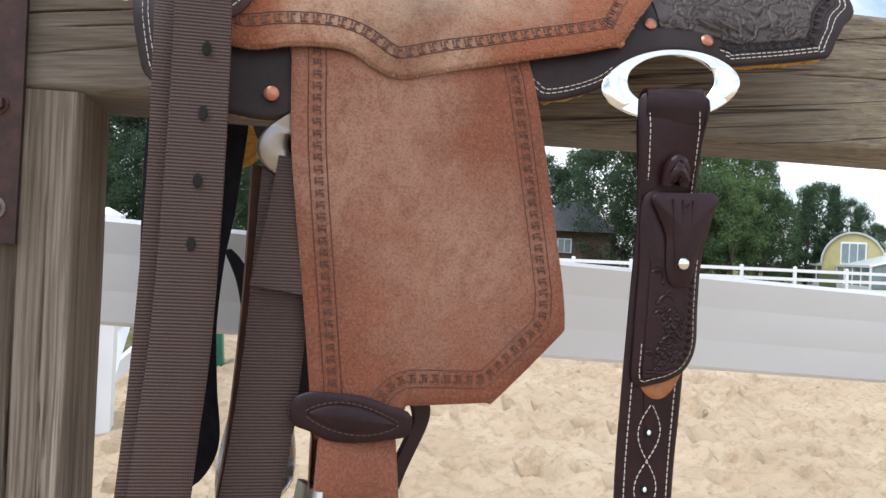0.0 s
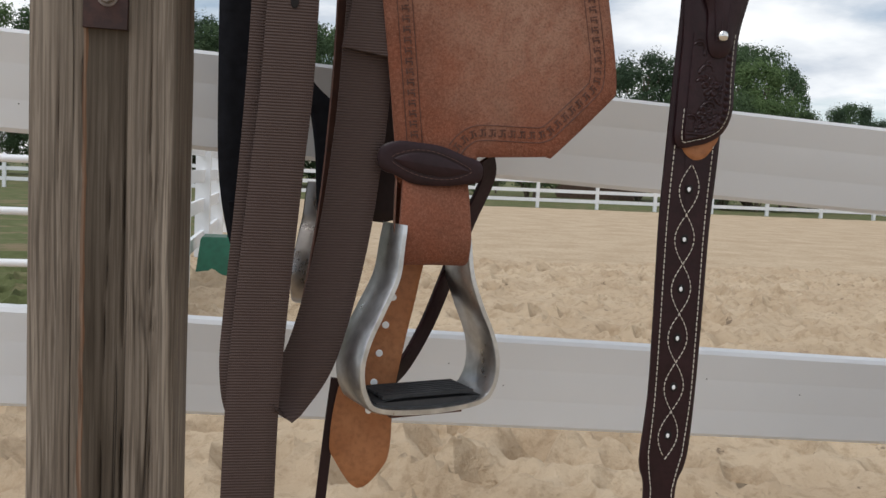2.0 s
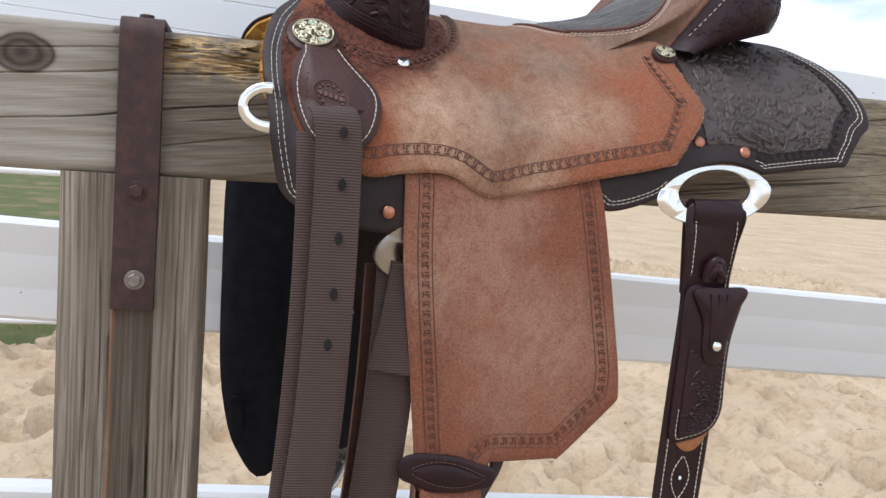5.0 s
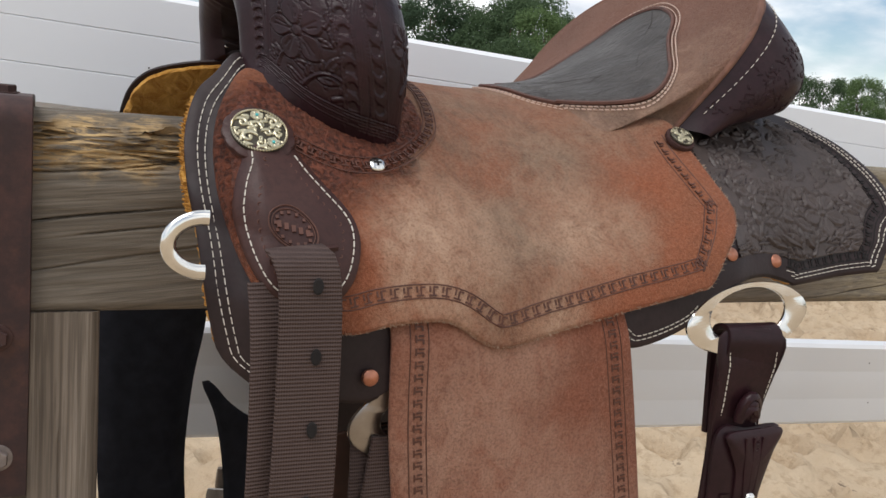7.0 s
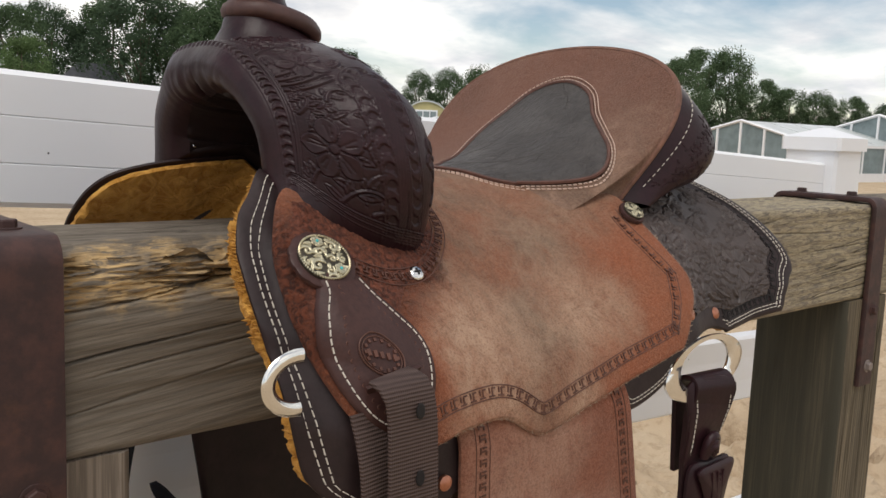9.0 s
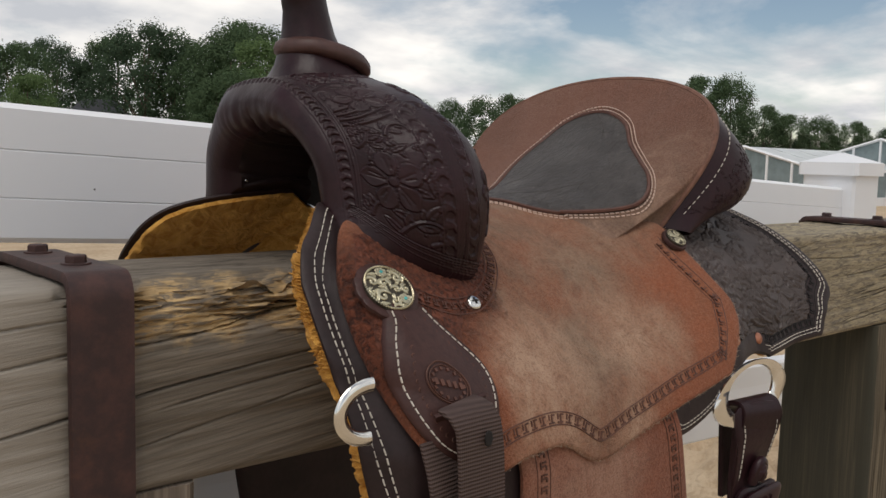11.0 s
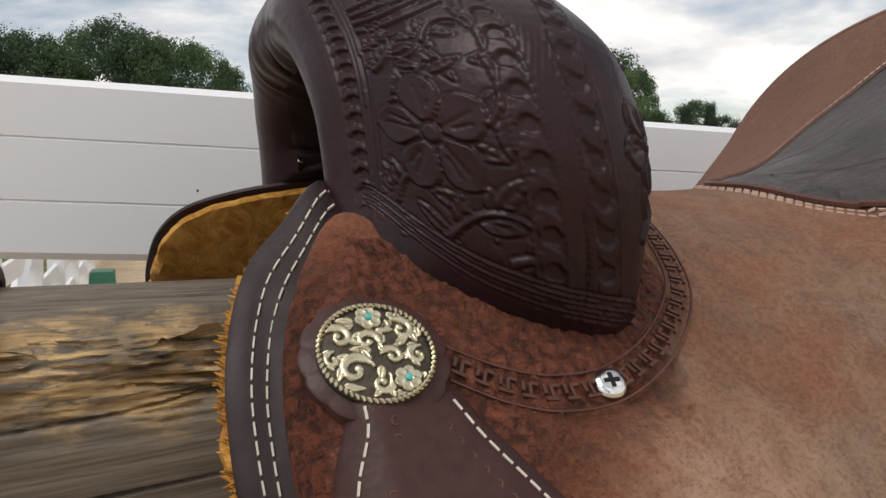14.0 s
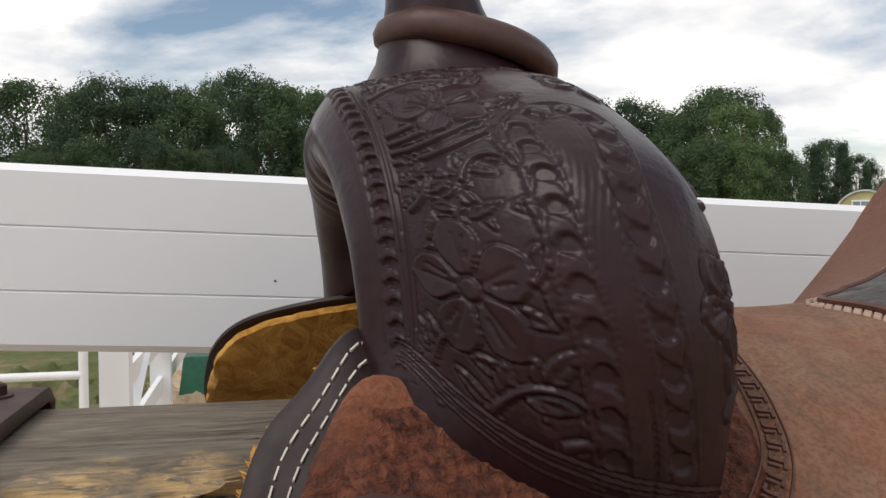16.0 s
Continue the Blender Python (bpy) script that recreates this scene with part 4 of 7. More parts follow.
def crescents(g, to3, path2, off, pitch=0.008, size=0.0038, r=0.0007):
    """A chain border: a row of hooked crescents between two raised lines."""
    p, n = frames_on(path2, to3, off)
    s = np.concatenate([[0], np.cumsum(np.linalg.norm(np.diff(p, axis=0), axis=1))])
    at = pitch * 0.5
    while at < s[-1]:
        c = Vector([np.interp(at, s, p[:, k]) for k in range(3)])
        d = (Vector([np.interp(min(at + 0.002, s[-1]), s, p[:, k]) for k in range(3)]) - Vector([np.interp(at - 0.002, s, p[:, k]) for k in range(3)])).normalized()
        m = Vector([np.interp(at, s, n[:, k]) for k in range(3)]).normalized()
        w = d.cross(m)
        pts = []
        for q in range(9):
            a = math.pi * (0.15 + 1.35 * q / 8)
            pts.append(c + d * math.cos(a) * size * 0.75 + w * (math.sin(a) * size))
        g.tube(pts, [r * (0.7 + 0.6 * math.sin(math.pi * q / 8)) for q in range(9)], 5)
        at += pitch


class Relief:
    """Carving in millimetres over two metric coordinates: shapes are pressed and raised one after another."""

    def __init__(self, U, V):
        self.U, self.V = U, V
        n = np.vectorize(lambda a, b: noise.noise(Vector((a * 900, b * 900, 3.0))))(U, V)
        self.H = -1.0 + 0.30 * n

    def put(self, where, h):
        self.H = np.where(where, h, self.H)

    def petal(self, x, y, ang, long, wide, cup=0.9, tip=0.8, veins=0):
        c, s = math.cos(ang), math.sin(ang)
        p, q = (self.U - x) * c + (self.V - y) * s, -(self.U - x) * s + (self.V - y) * c
        t = np.clip(p / long, 1e-4, 1 - 1e-4)
        w = wide * 0.5 * np.sin(np.pi * t ** tip) ** 0.75 + 1e-5
        d = np.abs(q) / w
        on = (p > 0) & (p < long)
        self.put((p > -0.0008) & (p < long + 0.0008) & (np.abs(q) < w + 0.0011), -2.1)
        self.put(on & (d < 1), 0.15 + cup * d ** 1.6 - 0.9 * np.exp(-(q / 0.0007) ** 2) * (t < 0.75))
        for k in range(veins):
            f = (k + 1) / (veins + 1)
            self.put(on & (d < 0.85) & (np.abs(p - long * f - np.abs(q) * 0.9) < 0.0004), -0.7)

    def boss(self, x, y, r):
        d = np.hypot(self.U - x, self.V - y)
        self.put(d < r * 1.35, -1.9)
        self.put(d < r, 1.5 * np.sqrt(np.clip(1 - (d / r) ** 2, 0, 1)))

    def blossom(self, x, y, size, turn=0.0, n=5):
        for k in range(n):
            a = turn + 2 * math.pi * k / n
            self.petal(x + math.cos(a) * size * 0.12, y + math.sin(a) * size * 0.12, a, size, size * 0.78, 1.0, 1.25)
            b = a + 0.22
            self.stem([(x + math.cos(b) * size * f, y + math.sin(b) * size * f) for f in (0.45, 0.6, 0.78)], 0.0007, 0.0004, -1.0)
        self.boss(x, y, size * 0.17)

    def near(self, pts):
        """Distance to a line, and how far along it the nearest place lies."""
        best = np.full(self.U.shape, 9.0)
        along = np.zeros(self.U.shape)
        side = np.zeros(self.U.shape)
        run = 0.0
        for (x0, y0), (x1, y1) in zip(pts[:-1], pts[1:]):
            L = math.hypot(x1 - x0, y1 - y0) + 1e-9
            ux, uy = (x1 - x0) / L, (y1 - y0) / L
            t = np.clip((self.U - x0) * ux + (self.V - y0) * uy, 0, L)
            dx, dy = self.U - x0 - t * ux, self.V - y0 - t * uy
            d = np.hypot(dx, dy)
            m = d < best
            best = np.where(m, d, best)
            along = np.where(m, run + t, along)
            side = np.where(m, dx * -uy + dy * ux, side)
            run += L
        return best, along, side, run

    def stem(self, pts, r0, r1, top=0.9):
        d, s, _, run = self.near(pts)
        r = r0 + (r1 - r0) * s / run
        if top > 0:
            self.put(d < r + 0.0009, -2.0)
            self.put(d < r, top * np.sqrt(np.clip(1 - (d / r) ** 2, 0, 1)) + 0.1)
        else:
            self.put(d < r, top)

    def scroll(self, x, y, ang, long, curl, r=0.0016, leaves=3, seed=0):
        rn_ = random.Random(seed)
        pts, h, n = [(x, y)], ang, 14
        for i in range(n):
            h += curl / n * (0.4 + 1.5 * i / n)
            pts.append((pts[-1][0] + math.cos(h) * long / n, pts[-1][1] + math.sin(h) * long / n))
        for k in range(leaves):
            i = 2 + k * (n - 4) // max(1, leaves)
            h = math.atan2(pts[i + 1][1] - pts[i][1], pts[i + 1][0] - pts[i][0])
            sgn = 1 if k % 2 else -1
            self.petal(*pts[i], h + sgn * rn_.uniform(0.45, 0.85), long * rn_.uniform(0.32, 0.48), long * 0.17, 0.8, 0.8, 2)
        self.stem(pts, r, r * 0.45)

    def line(self, pts, r=0.0009):
        self.stem(pts, r, r, 0.7)

    def chain(self, pts, pitch=0.0082, half=0.0040):
        d, s, side, run = self.near(pts)
        band = d < half + 0.0022
        self.put(band, -0.6)
        self.put((d > half + 0.0006) & (d < half + 0.0020), 0.7)
        ph = ((s / pitch) % 1.0 - 0.5) * pitch
        a = np.hypot(ph, side * 0.92)
        b = np.hypot(ph + pitch * 0.30, side * 0.92 - half * 0.12)
        r = half * 0.98
        cres = (a < r) & (b > r * 0.72) & (d < half)
        self.put((d < half) & (b < r * 0.72), -1.9)
        self.put(cres, 0.9)
        self.put((d < half) & (np.hypot(ph - pitch * 0.36, side + half * 0.35) < half * 0.38), 0.6)

    def result(self, blur=1):
        h = self.H
        for _ in range(blur):
            h = (h + (np.roll(h, 1, 0) + np.roll(h, -1, 0) + np.roll(h, 1, 1) + np.roll(h, -1, 1)) * 0.5) / 3
        return h * 0.001


def inside_of(o, X, Y):
    hit = np.zeros(X.shape, bool)
    for (x0, y0), (x1, y1) in zip(o, np.roll(o, -1, 0)):
        c = ((y0 > Y) != (y1 > Y)) & (X < (x1 - x0) * (Y - y0) / (y1 - y0 + 1e-12) + x0)
        hit ^= c
    dist = np.full(X.shape, 9.0)
    for x0, y0 in o:
        dist = np.minimum(dist, np.hypot(X - x0, Y - y0))
    return hit, dist


# tooled rear of the skirt
OFFS = -0.008
xs, ss = np.arange(0.325, 0.545, 0.0008), np.arange(0.05, 0.25, 0.0008)
SU_, SV_ = np.meshgrid(xs, ss * 1.35, indexing="ij")
rl = Relief(SU_, SV_)


def sk_at(x, z):
    return x, run_of(x, z) * 1.35


rnd = random.Random(5)
for i in range(300):
    x, z = rnd.uniform(0.33, 0.53), rnd.uniform(1.48, 1.64)
    rl.petal(*sk_at(x, z), rnd.uniform(0, 6.28), rnd.uniform(0.012, 0.022), rnd.uniform(0.004, 0.0065), 0.8, 0.8, 3)
for i, (x, z, a, ln, cu) in enumerate(((0.395, 1.50, -1.9, 0.075, 1.2), (0.40, 1.50, -1.7, 0.085, 0.4), (0.408, 1.50, -1.5, 0.085, -0.6), (0.42, 1.50, -1.2, 0.07, -1.6), (0.515, 1.53, -2.2, 0.06, 2.2), (0.50, 1.51, 2.6, 0.05, -2.2),
                                      (0.36, 1.52, -1.2, 0.05, 2.6), (0.36, 1.59, 0.4, 0.04, 3.0), (0.47, 1.60, 0.2, 0.045, 2.6), (0.44, 1.615, 1.2, 0.04, -2.6), (0.35, 1.56, 0.8, 0.04, -2.4), (0.50, 1.58, 2.4, 0.04, 2.6), (0.43, 1.56, 1.0, 0.035, 2.8))):
    rl.scroll(*sk_at(x, z), a, ln, cu, 0.0013, 4, i)
for x, z, size, turn in ((0.440, 1.538, 0.021, 0.3), (0.400, 1.600, 0.017, 0.9), (0.362, 1.548, 0.015, 0.1), (0.355, 1.61, 0.012, 0.4), (0.478, 1.580, 0.014, 0.5)):
    rl.blossom(*sk_at(x, z), size, turn)


def relief_sheet(xs, ys, heights, to3, outline, margin, fade_by):
    """A finely cut sheet inside an outline, lifted by heights, sinking to its base along the margin."""
    ins, dist = inside_of(outline, *np.meshgrid(xs, ys, indexing="ij"))
    keepm = ins & (dist > margin)
    fade = np.clip((dist - margin) / fade_by, 0, 1)
    g = Geo()
    idx = -np.ones(keepm.shape, int)
    for i in range(len(xs)):
        for j in range(len(ys)):
            if keepm[i, j]:
                idx[i, j] = len(g.v)
                g.v.append(tuple(to3(xs[i], ys[j], heights[i, j] * fade[i, j])))
    for i in range(len(xs) - 1):
        for j in range(len(ys) - 1):
            q = (idx[i, j], idx[i, j + 1], idx[i + 1, j + 1], idx[i + 1, j])
            if min(q) >= 0:
                g.f.append(q)
    return g


relief_sheet(xs, ss, np.clip(rl.result(), -0.0020, 0.0012) * 1.5 + 0.0026, lambda x, s, off: NEAR(x, s, OFFS - 0.0004 + off), SKIRT, 0.0225, 0.0015).out("carved_field", DARK_SKIRT, near_skirt, "deeply carved flowers and scrolls", sharp=180)
line = inset(SKIRT, 0.018)
keep = [i for i in range(len(line)) if line[i][0] > 0.385 and line[i][1] > 0.11]
bord = stamps(Geo(), line[keep], NEAR, OFFS, 0.0088, 0.0036, 0.0007)
for d in (0.0135, 0.0225):
    l2 = inset(SKIRT, d)
    scored(bord, l2[keep], NEAR, OFFS, 0.0006)
bord.out("border_tooling", NEAR_BLACK, near_skirt)

# seat with its jockeys
JOCKEY = [(-0.058, 1.6045), (-0.0755, 1.602), (-0.0875, 1.586), (-0.0945, 1.561), (-0.0945, 1.535), (-0.0900, 1.512), (-0.0830, 1.490), (-0.073, 1.472), (-0.054, 1.456), (-0.016, 1.446),
          (0.015, 1.451), (0.045, 1.453), (0.064, 1.450), (0.082, 1.439), (0.096, 1.433), (0.112, 1.434), (0.150, 1.444), (0.210, 1.458), (0.270, 1.472), (0.284, 1.476), (0.300, 1.500),
          (0.320, 1.526), (0.322, 1.536), (0.314, 1.556), (0.306, 1.580), (0.303, 1.598)]
edge = [(x, run_of(x, z)) for x, z in JOCKEY] + [(0.285, 0.117), (0.265, 0.105), (0.250, 0.075), (0.243, 0.04), (0.240, 0.0), (0.20, 0.0), (0.15, 0.0), (0.10, 0.0), (0.055, 0.0), (0.03, 0.06), (-0.02, 0.105)]
SEAT_EDGE = resample(np.array([*smooth(edge[:27], 210, False), *[p for p in resample(np.array(edge[26:] + [edge[0]]), 70)[1:-1]]]), 280, True)
for side, to3 in ((-1, NEAR), (1, FAR)):
    shape = SEAT_EDGE if side < 0 else resample(np.array([q for q in SEAT_EDGE if q[0] > 0.03 or q[1] < 0.02]), 240, True)
    g = Geo().panel(shape, to3, 0.0055, 0.0, 60, (0.14, 0.15))
    j = g.out("seat_jockey", SUEDE_SEAT, saddle, "worn orange-brown suede seat and jockey")
    if side < 0:
        near_jockey = j
        low = [i for i in range(len(SEAT_EDGE)) if SEAT_EDGE[i][1] > run_of(SEAT_EDGE[i][0], 1.60) and SEAT_EDGE[i][0] > -0.03 and i < 225]
        low = [i for i in low if not (SEAT_EDGE[i][0] < 0.1 and SEAT_EDGE[i][1] < 0.2)]
        bd = Geo()
        L = inset(SEAT_EDGE, 0.0215)
        stamps(bd, L[low], NEAR, 0.0056, 0.0098, 0.0038)
        for d in (0.0165, 0.0265):
            scored(bd, inset(SEAT_EDGE, d)[low], NEAR, 0.0056)
        bd.out("border_tooling", BURNISHED, near_jockey)
        fz = Geo()
        rn = random.Random(12)
        rim = resample(SEAT_EDGE[low], 1500)
        out_dir = resample((SEAT_EDGE - inset(SEAT_EDGE, 0.001))[low], 1500) / 0.001
        for q, e in zip(rim, out_dir):
            a0 = NEAR(*(q - e * 0.001), rn.uniform(0.0, 0.005))
            q2 = q + e * rn.uniform(0.0005, 0.0028)
            b0 = NEAR(q2[0] + rn.uniform(-0.0015, 0.0015), q2[1], rn.uniform(-0.001, 0.006))
            fz.tube([a0, b0], [0.0004, 0.0001], 3)
        fz.out("fringe", NAP, near_jockey, "pale raw suede edge")

# pebbled rough-out leather at the front of the jockey
xs, ss = np.arange(-0.099, 0.075, 0.0009), np.arange(0.07, 0.33, 0.0009)
peb = np.zeros((len(xs), len(ss)))
for i, x in enumerate(xs):
    for j, q in enumerate(ss):
        big = noise.noise(Vector((x * 190, q * 230, 0.5)))
        peb[i, j] = 0.0022 * (1 - abs(big)) ** 2 + 0.0013 * noise.noise(Vector((x * 420, q * 480, 3.0))) - 0.0016 * max(0.0, 1 - abs(noise.noise(Vector((x * 38, q * 30, 8.0)))) * 22)
FRONT_EDGE = laid([(-0.057, 1.6035), (-0.0745, 1.601), (-0.0862, 1.585), (-0.0932, 1.560), (-0.0932, 1.535), (-0.0887, 1.513), (-0.0815, 1.492), (-0.072, 1.476), (-0.05, 1.49), (-0.026, 1.510), (-0.012, 1.525), (-0.002, 1.535), (0.012, 1.540), (0.045, 1.549),
                    (0.071, 1.567), (0.080, 1.592), (0.07, 1.606), (0.03, 1.603), (0.0, 1.605), (-0.03, 1.612)])
FRONT_EDGE = smooth(FRONT_EDGE, 220)
FRONT_EDGE = np.array([(x + 0.002 * noise.noise(Vector((x * 90, q * 90, 2.0))), q + 0.003 * noise.noise(Vector((x * 110, q * 110, 6.0)))) for x, q in FRONT_EDGE])
relief_sheet(xs, ss, 0.0014 + peb * 0.75, lambda x, q, off: NEAR(x, q, 0.0050 + off), FRONT_EDGE, 0.004, 0.004).out("rough_front", ROUGH_OUT, near_jockey, "rough red-brown leather round the fork", sharp=180)

# stamped border round the fork
arc = smooth(laid([(-0.043, 1.561), (-0.024, 1.5530), (-0.0041, 1.5485), (0.0218, 1.5490), (0.0495, 1.5580), (0.0735, 1.5735), (0.082, 1.588), (0.085, 1.602), (0.084, 1.612)]), 60, False)
bd = stamps(Geo(), arc, NEAR, 0.0080, 0.0085, 0.0036)
for k in (-0.0052, 0.0052):
    d = np.gradient(arc, axis=0)
    nrm = np.stack([-d[:, 1], d[:, 0]], 1) / np.linalg.norm(d, axis=1)[:, None]
    scored(bd, arc + nrm * k, NEAR, 0.0078)
bd.out("border_tooling", BURNISHED, near_jockey)

# cantle
def cantle(u, v, off=0.0):
    """u: 0 in the seat, 1 on the rim; v: -1 near corner, 1 far corner."""
    a = v * math.pi / 2
    ca, s = max(0.0, math.cos(a)), math.sin(a)
    k = (s + 1) / 2
    xc = 0.3107 * (1 - k) + 0.2781 * k
    c = ca ** 0.82
    yr = 0.0246 + (0.1511 * (1 - k) + 0.1356 * k) * s + 0.0489 * math.sin(2 * a)
    rim = Vector((xc + (0.4133 - xc) * c, yr, 1.5984 + 0.1616 * c))
    hb = 0.84 * yr
    xb = xc - 0.040 - 0.047 * ca ** 0.8
    foot = Vector((xb, hb, top_of(xb) - 2.78 * hb * hb + 0.006))
    c2 = ca ** 0.45
    mid = Vector((xc - 0.018 + 0.055 * c2, 0.93 * yr, 1.6035 + 0.036 * c2))
    p = foot * (1 - u) ** 2 + mid * 2 * u * (1 - u) + rim * u * u
    return Vector((p.x - off * 0.75, p.y + YC, p.z + off * 0.66))


g = Geo()
NV = 72
rows = [[cantle(i / 16, (j / NV * 2 - 1)) for j in range(NV + 1)] for i in range(17)]
# rolled rim and back
for k, (dx, dz) in enumerate(((0.004, 0.0025), (0.009, 0.0015), (0.012, -0.003))):
    rows.append([cantle(1, j / NV * 2 - 1) + Vector((dx, 0, dz)) for j in range(NV + 1)])
g.grid(rows)
face = g.out("cantle", SUEDE_CANTLE, saddle, "high brown suede cantle")
back = Geo()
rows = []
for i in range(15):
    u = i / 14
    row = []
    for j in range(NV + 1):
        v = j / NV * 2 - 1
        p = cantle(1, v)
        c = max(0.0, math.cos(v * math.pi / 2)) ** 0.45
        out = math.sin(u * math.pi * 0.62) * 0.062 * (0.5 + 0.5 * c)
        drop = u * max(0.0, p.z - 1.594 - 0.036 * c) * 0.92 + 0.006 * u
        spread = 1 + 0.17 * math.sin(u * math.pi) * (1 - 0.3 * c)
        row.append((p.x + 0.004 + out * 0.85, YC + (p.y - YC) * spread, p.z + 0.001 - drop))
    rows.append(row)
back.grid(rows, flip=True)
back_ob = back.out("cantle_back", DARK, saddle, "dark tooled leather cantle back")


def on_back(u, v, off):
    i = u * 14
    k = min(13, max(0, int(i)))
    f = i - k
    j = min(max((v + 1) / 2 * NV, 0), NV - 1e-6)
    m = int(j)
    h = j - m
    q = [Vector(rows[k + a][m + b]) for a in (0, 1) for b in (0, 1)]
    p = (q[0] * (1 - h) + q[1] * h) * (1 - f) + (q[2] * (1 - h) + q[3] * h) * f
    n = (q[1] - q[0]).cross(q[2] - q[0]).normalized()
    if n.dot(p - Vector((0.33, YC, 1.60))) < 0:
        n = -n
    return p + n * off


st = Geo()
line = [(0.14, -0.97 + 1.2 * i / 90) for i in range(91)]
p, n = frames_on(line, on_back, 0.0004)
st.dashes(p, n, 0.0038, 0.0032, 0.0005)
st.out("stitching", THREAD, back_ob, "white stitching", flat=True)
cv = Geo()
for v in (-0.9, -0.8, -0.68, -0.56, -0.44):
    blossom(cv, on_back, (0.45, v), 0.012, v * 5, -0.0006, 0.0008)
for k in range(30):
    scroll(cv, on_back, (rnd.uniform(0.25, 0.8), rnd.uniform(-0.95, -0.4)), rnd.uniform(0, 6), 0.020, rnd.uniform(-3, 3), -0.0006, 0.0006, True, 90 + k)
cv.out("carving", DARK, back_ob)
g = Geo().tube([cantle(1, j / 90 * 2 - 1) + Vector((0.004, 0, 0.001)) for j in range(91)], 0.0032, 8)
g.out("welt", EDGE, face)


# grey padded inlay in the seat: a spade with a tongue up the cantle
def on_seat(a, y, off):
    """a: metres back from the fork along the crest; rises up the cantle."""
    lo, hi = -1.0, 1.0
    u = 0.0
    for _ in range(24):
        v = (lo + hi) / 2
        q = cantle(0, v)
        u = max(0.0, min(1.0, (a - q.x) / 0.225))
        if cantle(u, v).y - YC < y:
            lo = v
        else:
            hi = v
    q = cantle(0, v)
    if a < q.x:
        t = NEAR(a, abs(y), off + 0.0055)
        return Vector((a, YC + y, t.z))
    return cantle(u, v, off + 0.0015)


INLAY_EDGE = smooth([(0.182, 0.0), (0.190, -0.030), (0.206, -0.063), (0.246, -0.091), (0.288, -0.115), (0.314, -0.119), (0.332, -0.108), (0.343, -0.086), (0.358, -0.060), (0.380, -0.036), (0.389, -0.005),
                     (0.387, 0.022), (0.373, 0.049), (0.348, 0.062), (0.322, 0.070), (0.292, 0.066), (0.252, 0.045), (0.212, 0.020)], 160)
g = Geo().panel(INLAY_EDGE, on_seat, 0.0022, 0.0006, 12, (0.30, 0.0), 0.002)
il = g.out("seat_inlay", INLAY, saddle, "wrinkled dark grey padded leather inlay")
wr = Geo()
for i, (a0, y0, a1, y1) in enumerate(((0.20, -0.012, 0.31, -0.072), (0.235, 0.03, 0.325, 0.01), (0.30, -0.085, 0.345, -0.03), (0.27, -0.05, 0.36, -0.02), (0.25, -0.065, 0.30, -0.05), (0.34, -0.04, 0.39, 0.01))):
    pts = []
    for k in range(24):
        f = k / 23
        pts.append(on_seat(a0 + (a1 - a0) * f, y0 + (y1 - y0) * f + 0.006 * noise.noise(Vector((f * 4, i * 3.3, 0))), 0.0030))
    wr.tube(pts, [0.0016 * math.sin(math.pi * (k + 0.5) / 24) for k in range(24)], 6)
wr.out("crease", INLAY, il)
g = Geo().tube([on_seat(a, y, 0.0022) for a, y in inset(INLAY_EDGE, -0.002)], 0.0022, 6, True)
g.out("piping", BURNISHED, il)
st = Geo()
for d in (-0.0055, -0.0095):
    p, n = frames_on(inset(INLAY_EDGE, d), on_seat, 0.0006)
    st.dashes(p, n, 0.0036, 0.0016, 0.0007)
st.out("stitching", plain("pink_thread", (0.62, 0.46, 0.38), 0.8), il, "pale stitching", flat=True)

# fork (swell) with the gullet
FORK_ARCH = smooth([(0.148, 1.568), (0.166, 1.592), (0.1765, 1.628), (0.1745, 1.660), (0.1585, 1.6875), (0.129, 1.7072), (0.091, 1.723), (0.0455, 1.734), (0.0, 1.738)], 41, False)
# stations from the gullet's inside over the front lip to the foot behind: x at top, x at foot, width, height
FORK_ST = [(0.02, 0.02, 0.36, 0.86, -0.052), (-0.035, -0.035, 0.44, 0.86, -0.036), (-0.060, -0.055, 0.50, 0.84, -0.024), (-0.0755, -0.066, 0.56, 0.80, -0.010), (-0.071, -0.066, 0.625, 0.79, -0.001),
           (-0.055, -0.058, 0.72, 0.80, 0.004), (-0.036, -0.043, 0.86, 0.88, 0.004), (-0.012, -0.020, 0.965, 0.96, 0.001), (0.012, 0.006, 1.0, 1.0, -0.005), (0.030, 0.028, 0.985, 0.99, -0.014),
           (0.042, 0.042, 0.92, 0.95, -0.024), (0.052, 0.046, 0.80, 0.9, -0.046), (0.056, 0.046, 0.6, 0.9, -0.07)]
FS = np.array(FORK_ST)
FS_T = np.linspace(0, 1, len(FS))


# the stamped front edge of the fork: half width, height and x from the foot to the crest
FRONT_ARCH = smooth([(0.122, 1.608, -0.059), (0.1155, 1.625, -0.058), (0.1055, 1.666, -0.0615), (0.082, 1.695, -0.0655), (0.052, 1.7155, -0.0705), (0.025, 1.722, -0.071), (0.0, 1.7235, -0.070)], 41, False)
# from that edge the leather rolls forwards, inwards and back into the gullet: w, inward, x
ROLL = np.array([(0.0, 0.040, 0.075), (0.10, 0.038, 0.035), (0.18, 0.035, 0.014), (0.235, 0.0305, 0.001), (0.27, 0.0255, -0.0060), (0.30, 0.0195, -0.0092), (0.33, 0.0125, -0.0092), (0.36, 0.006, -0.0055), (0.39, 0.0, 0.0)])
ROLL = smooth(ROLL, 80, False)
EDGE_W = 0.39


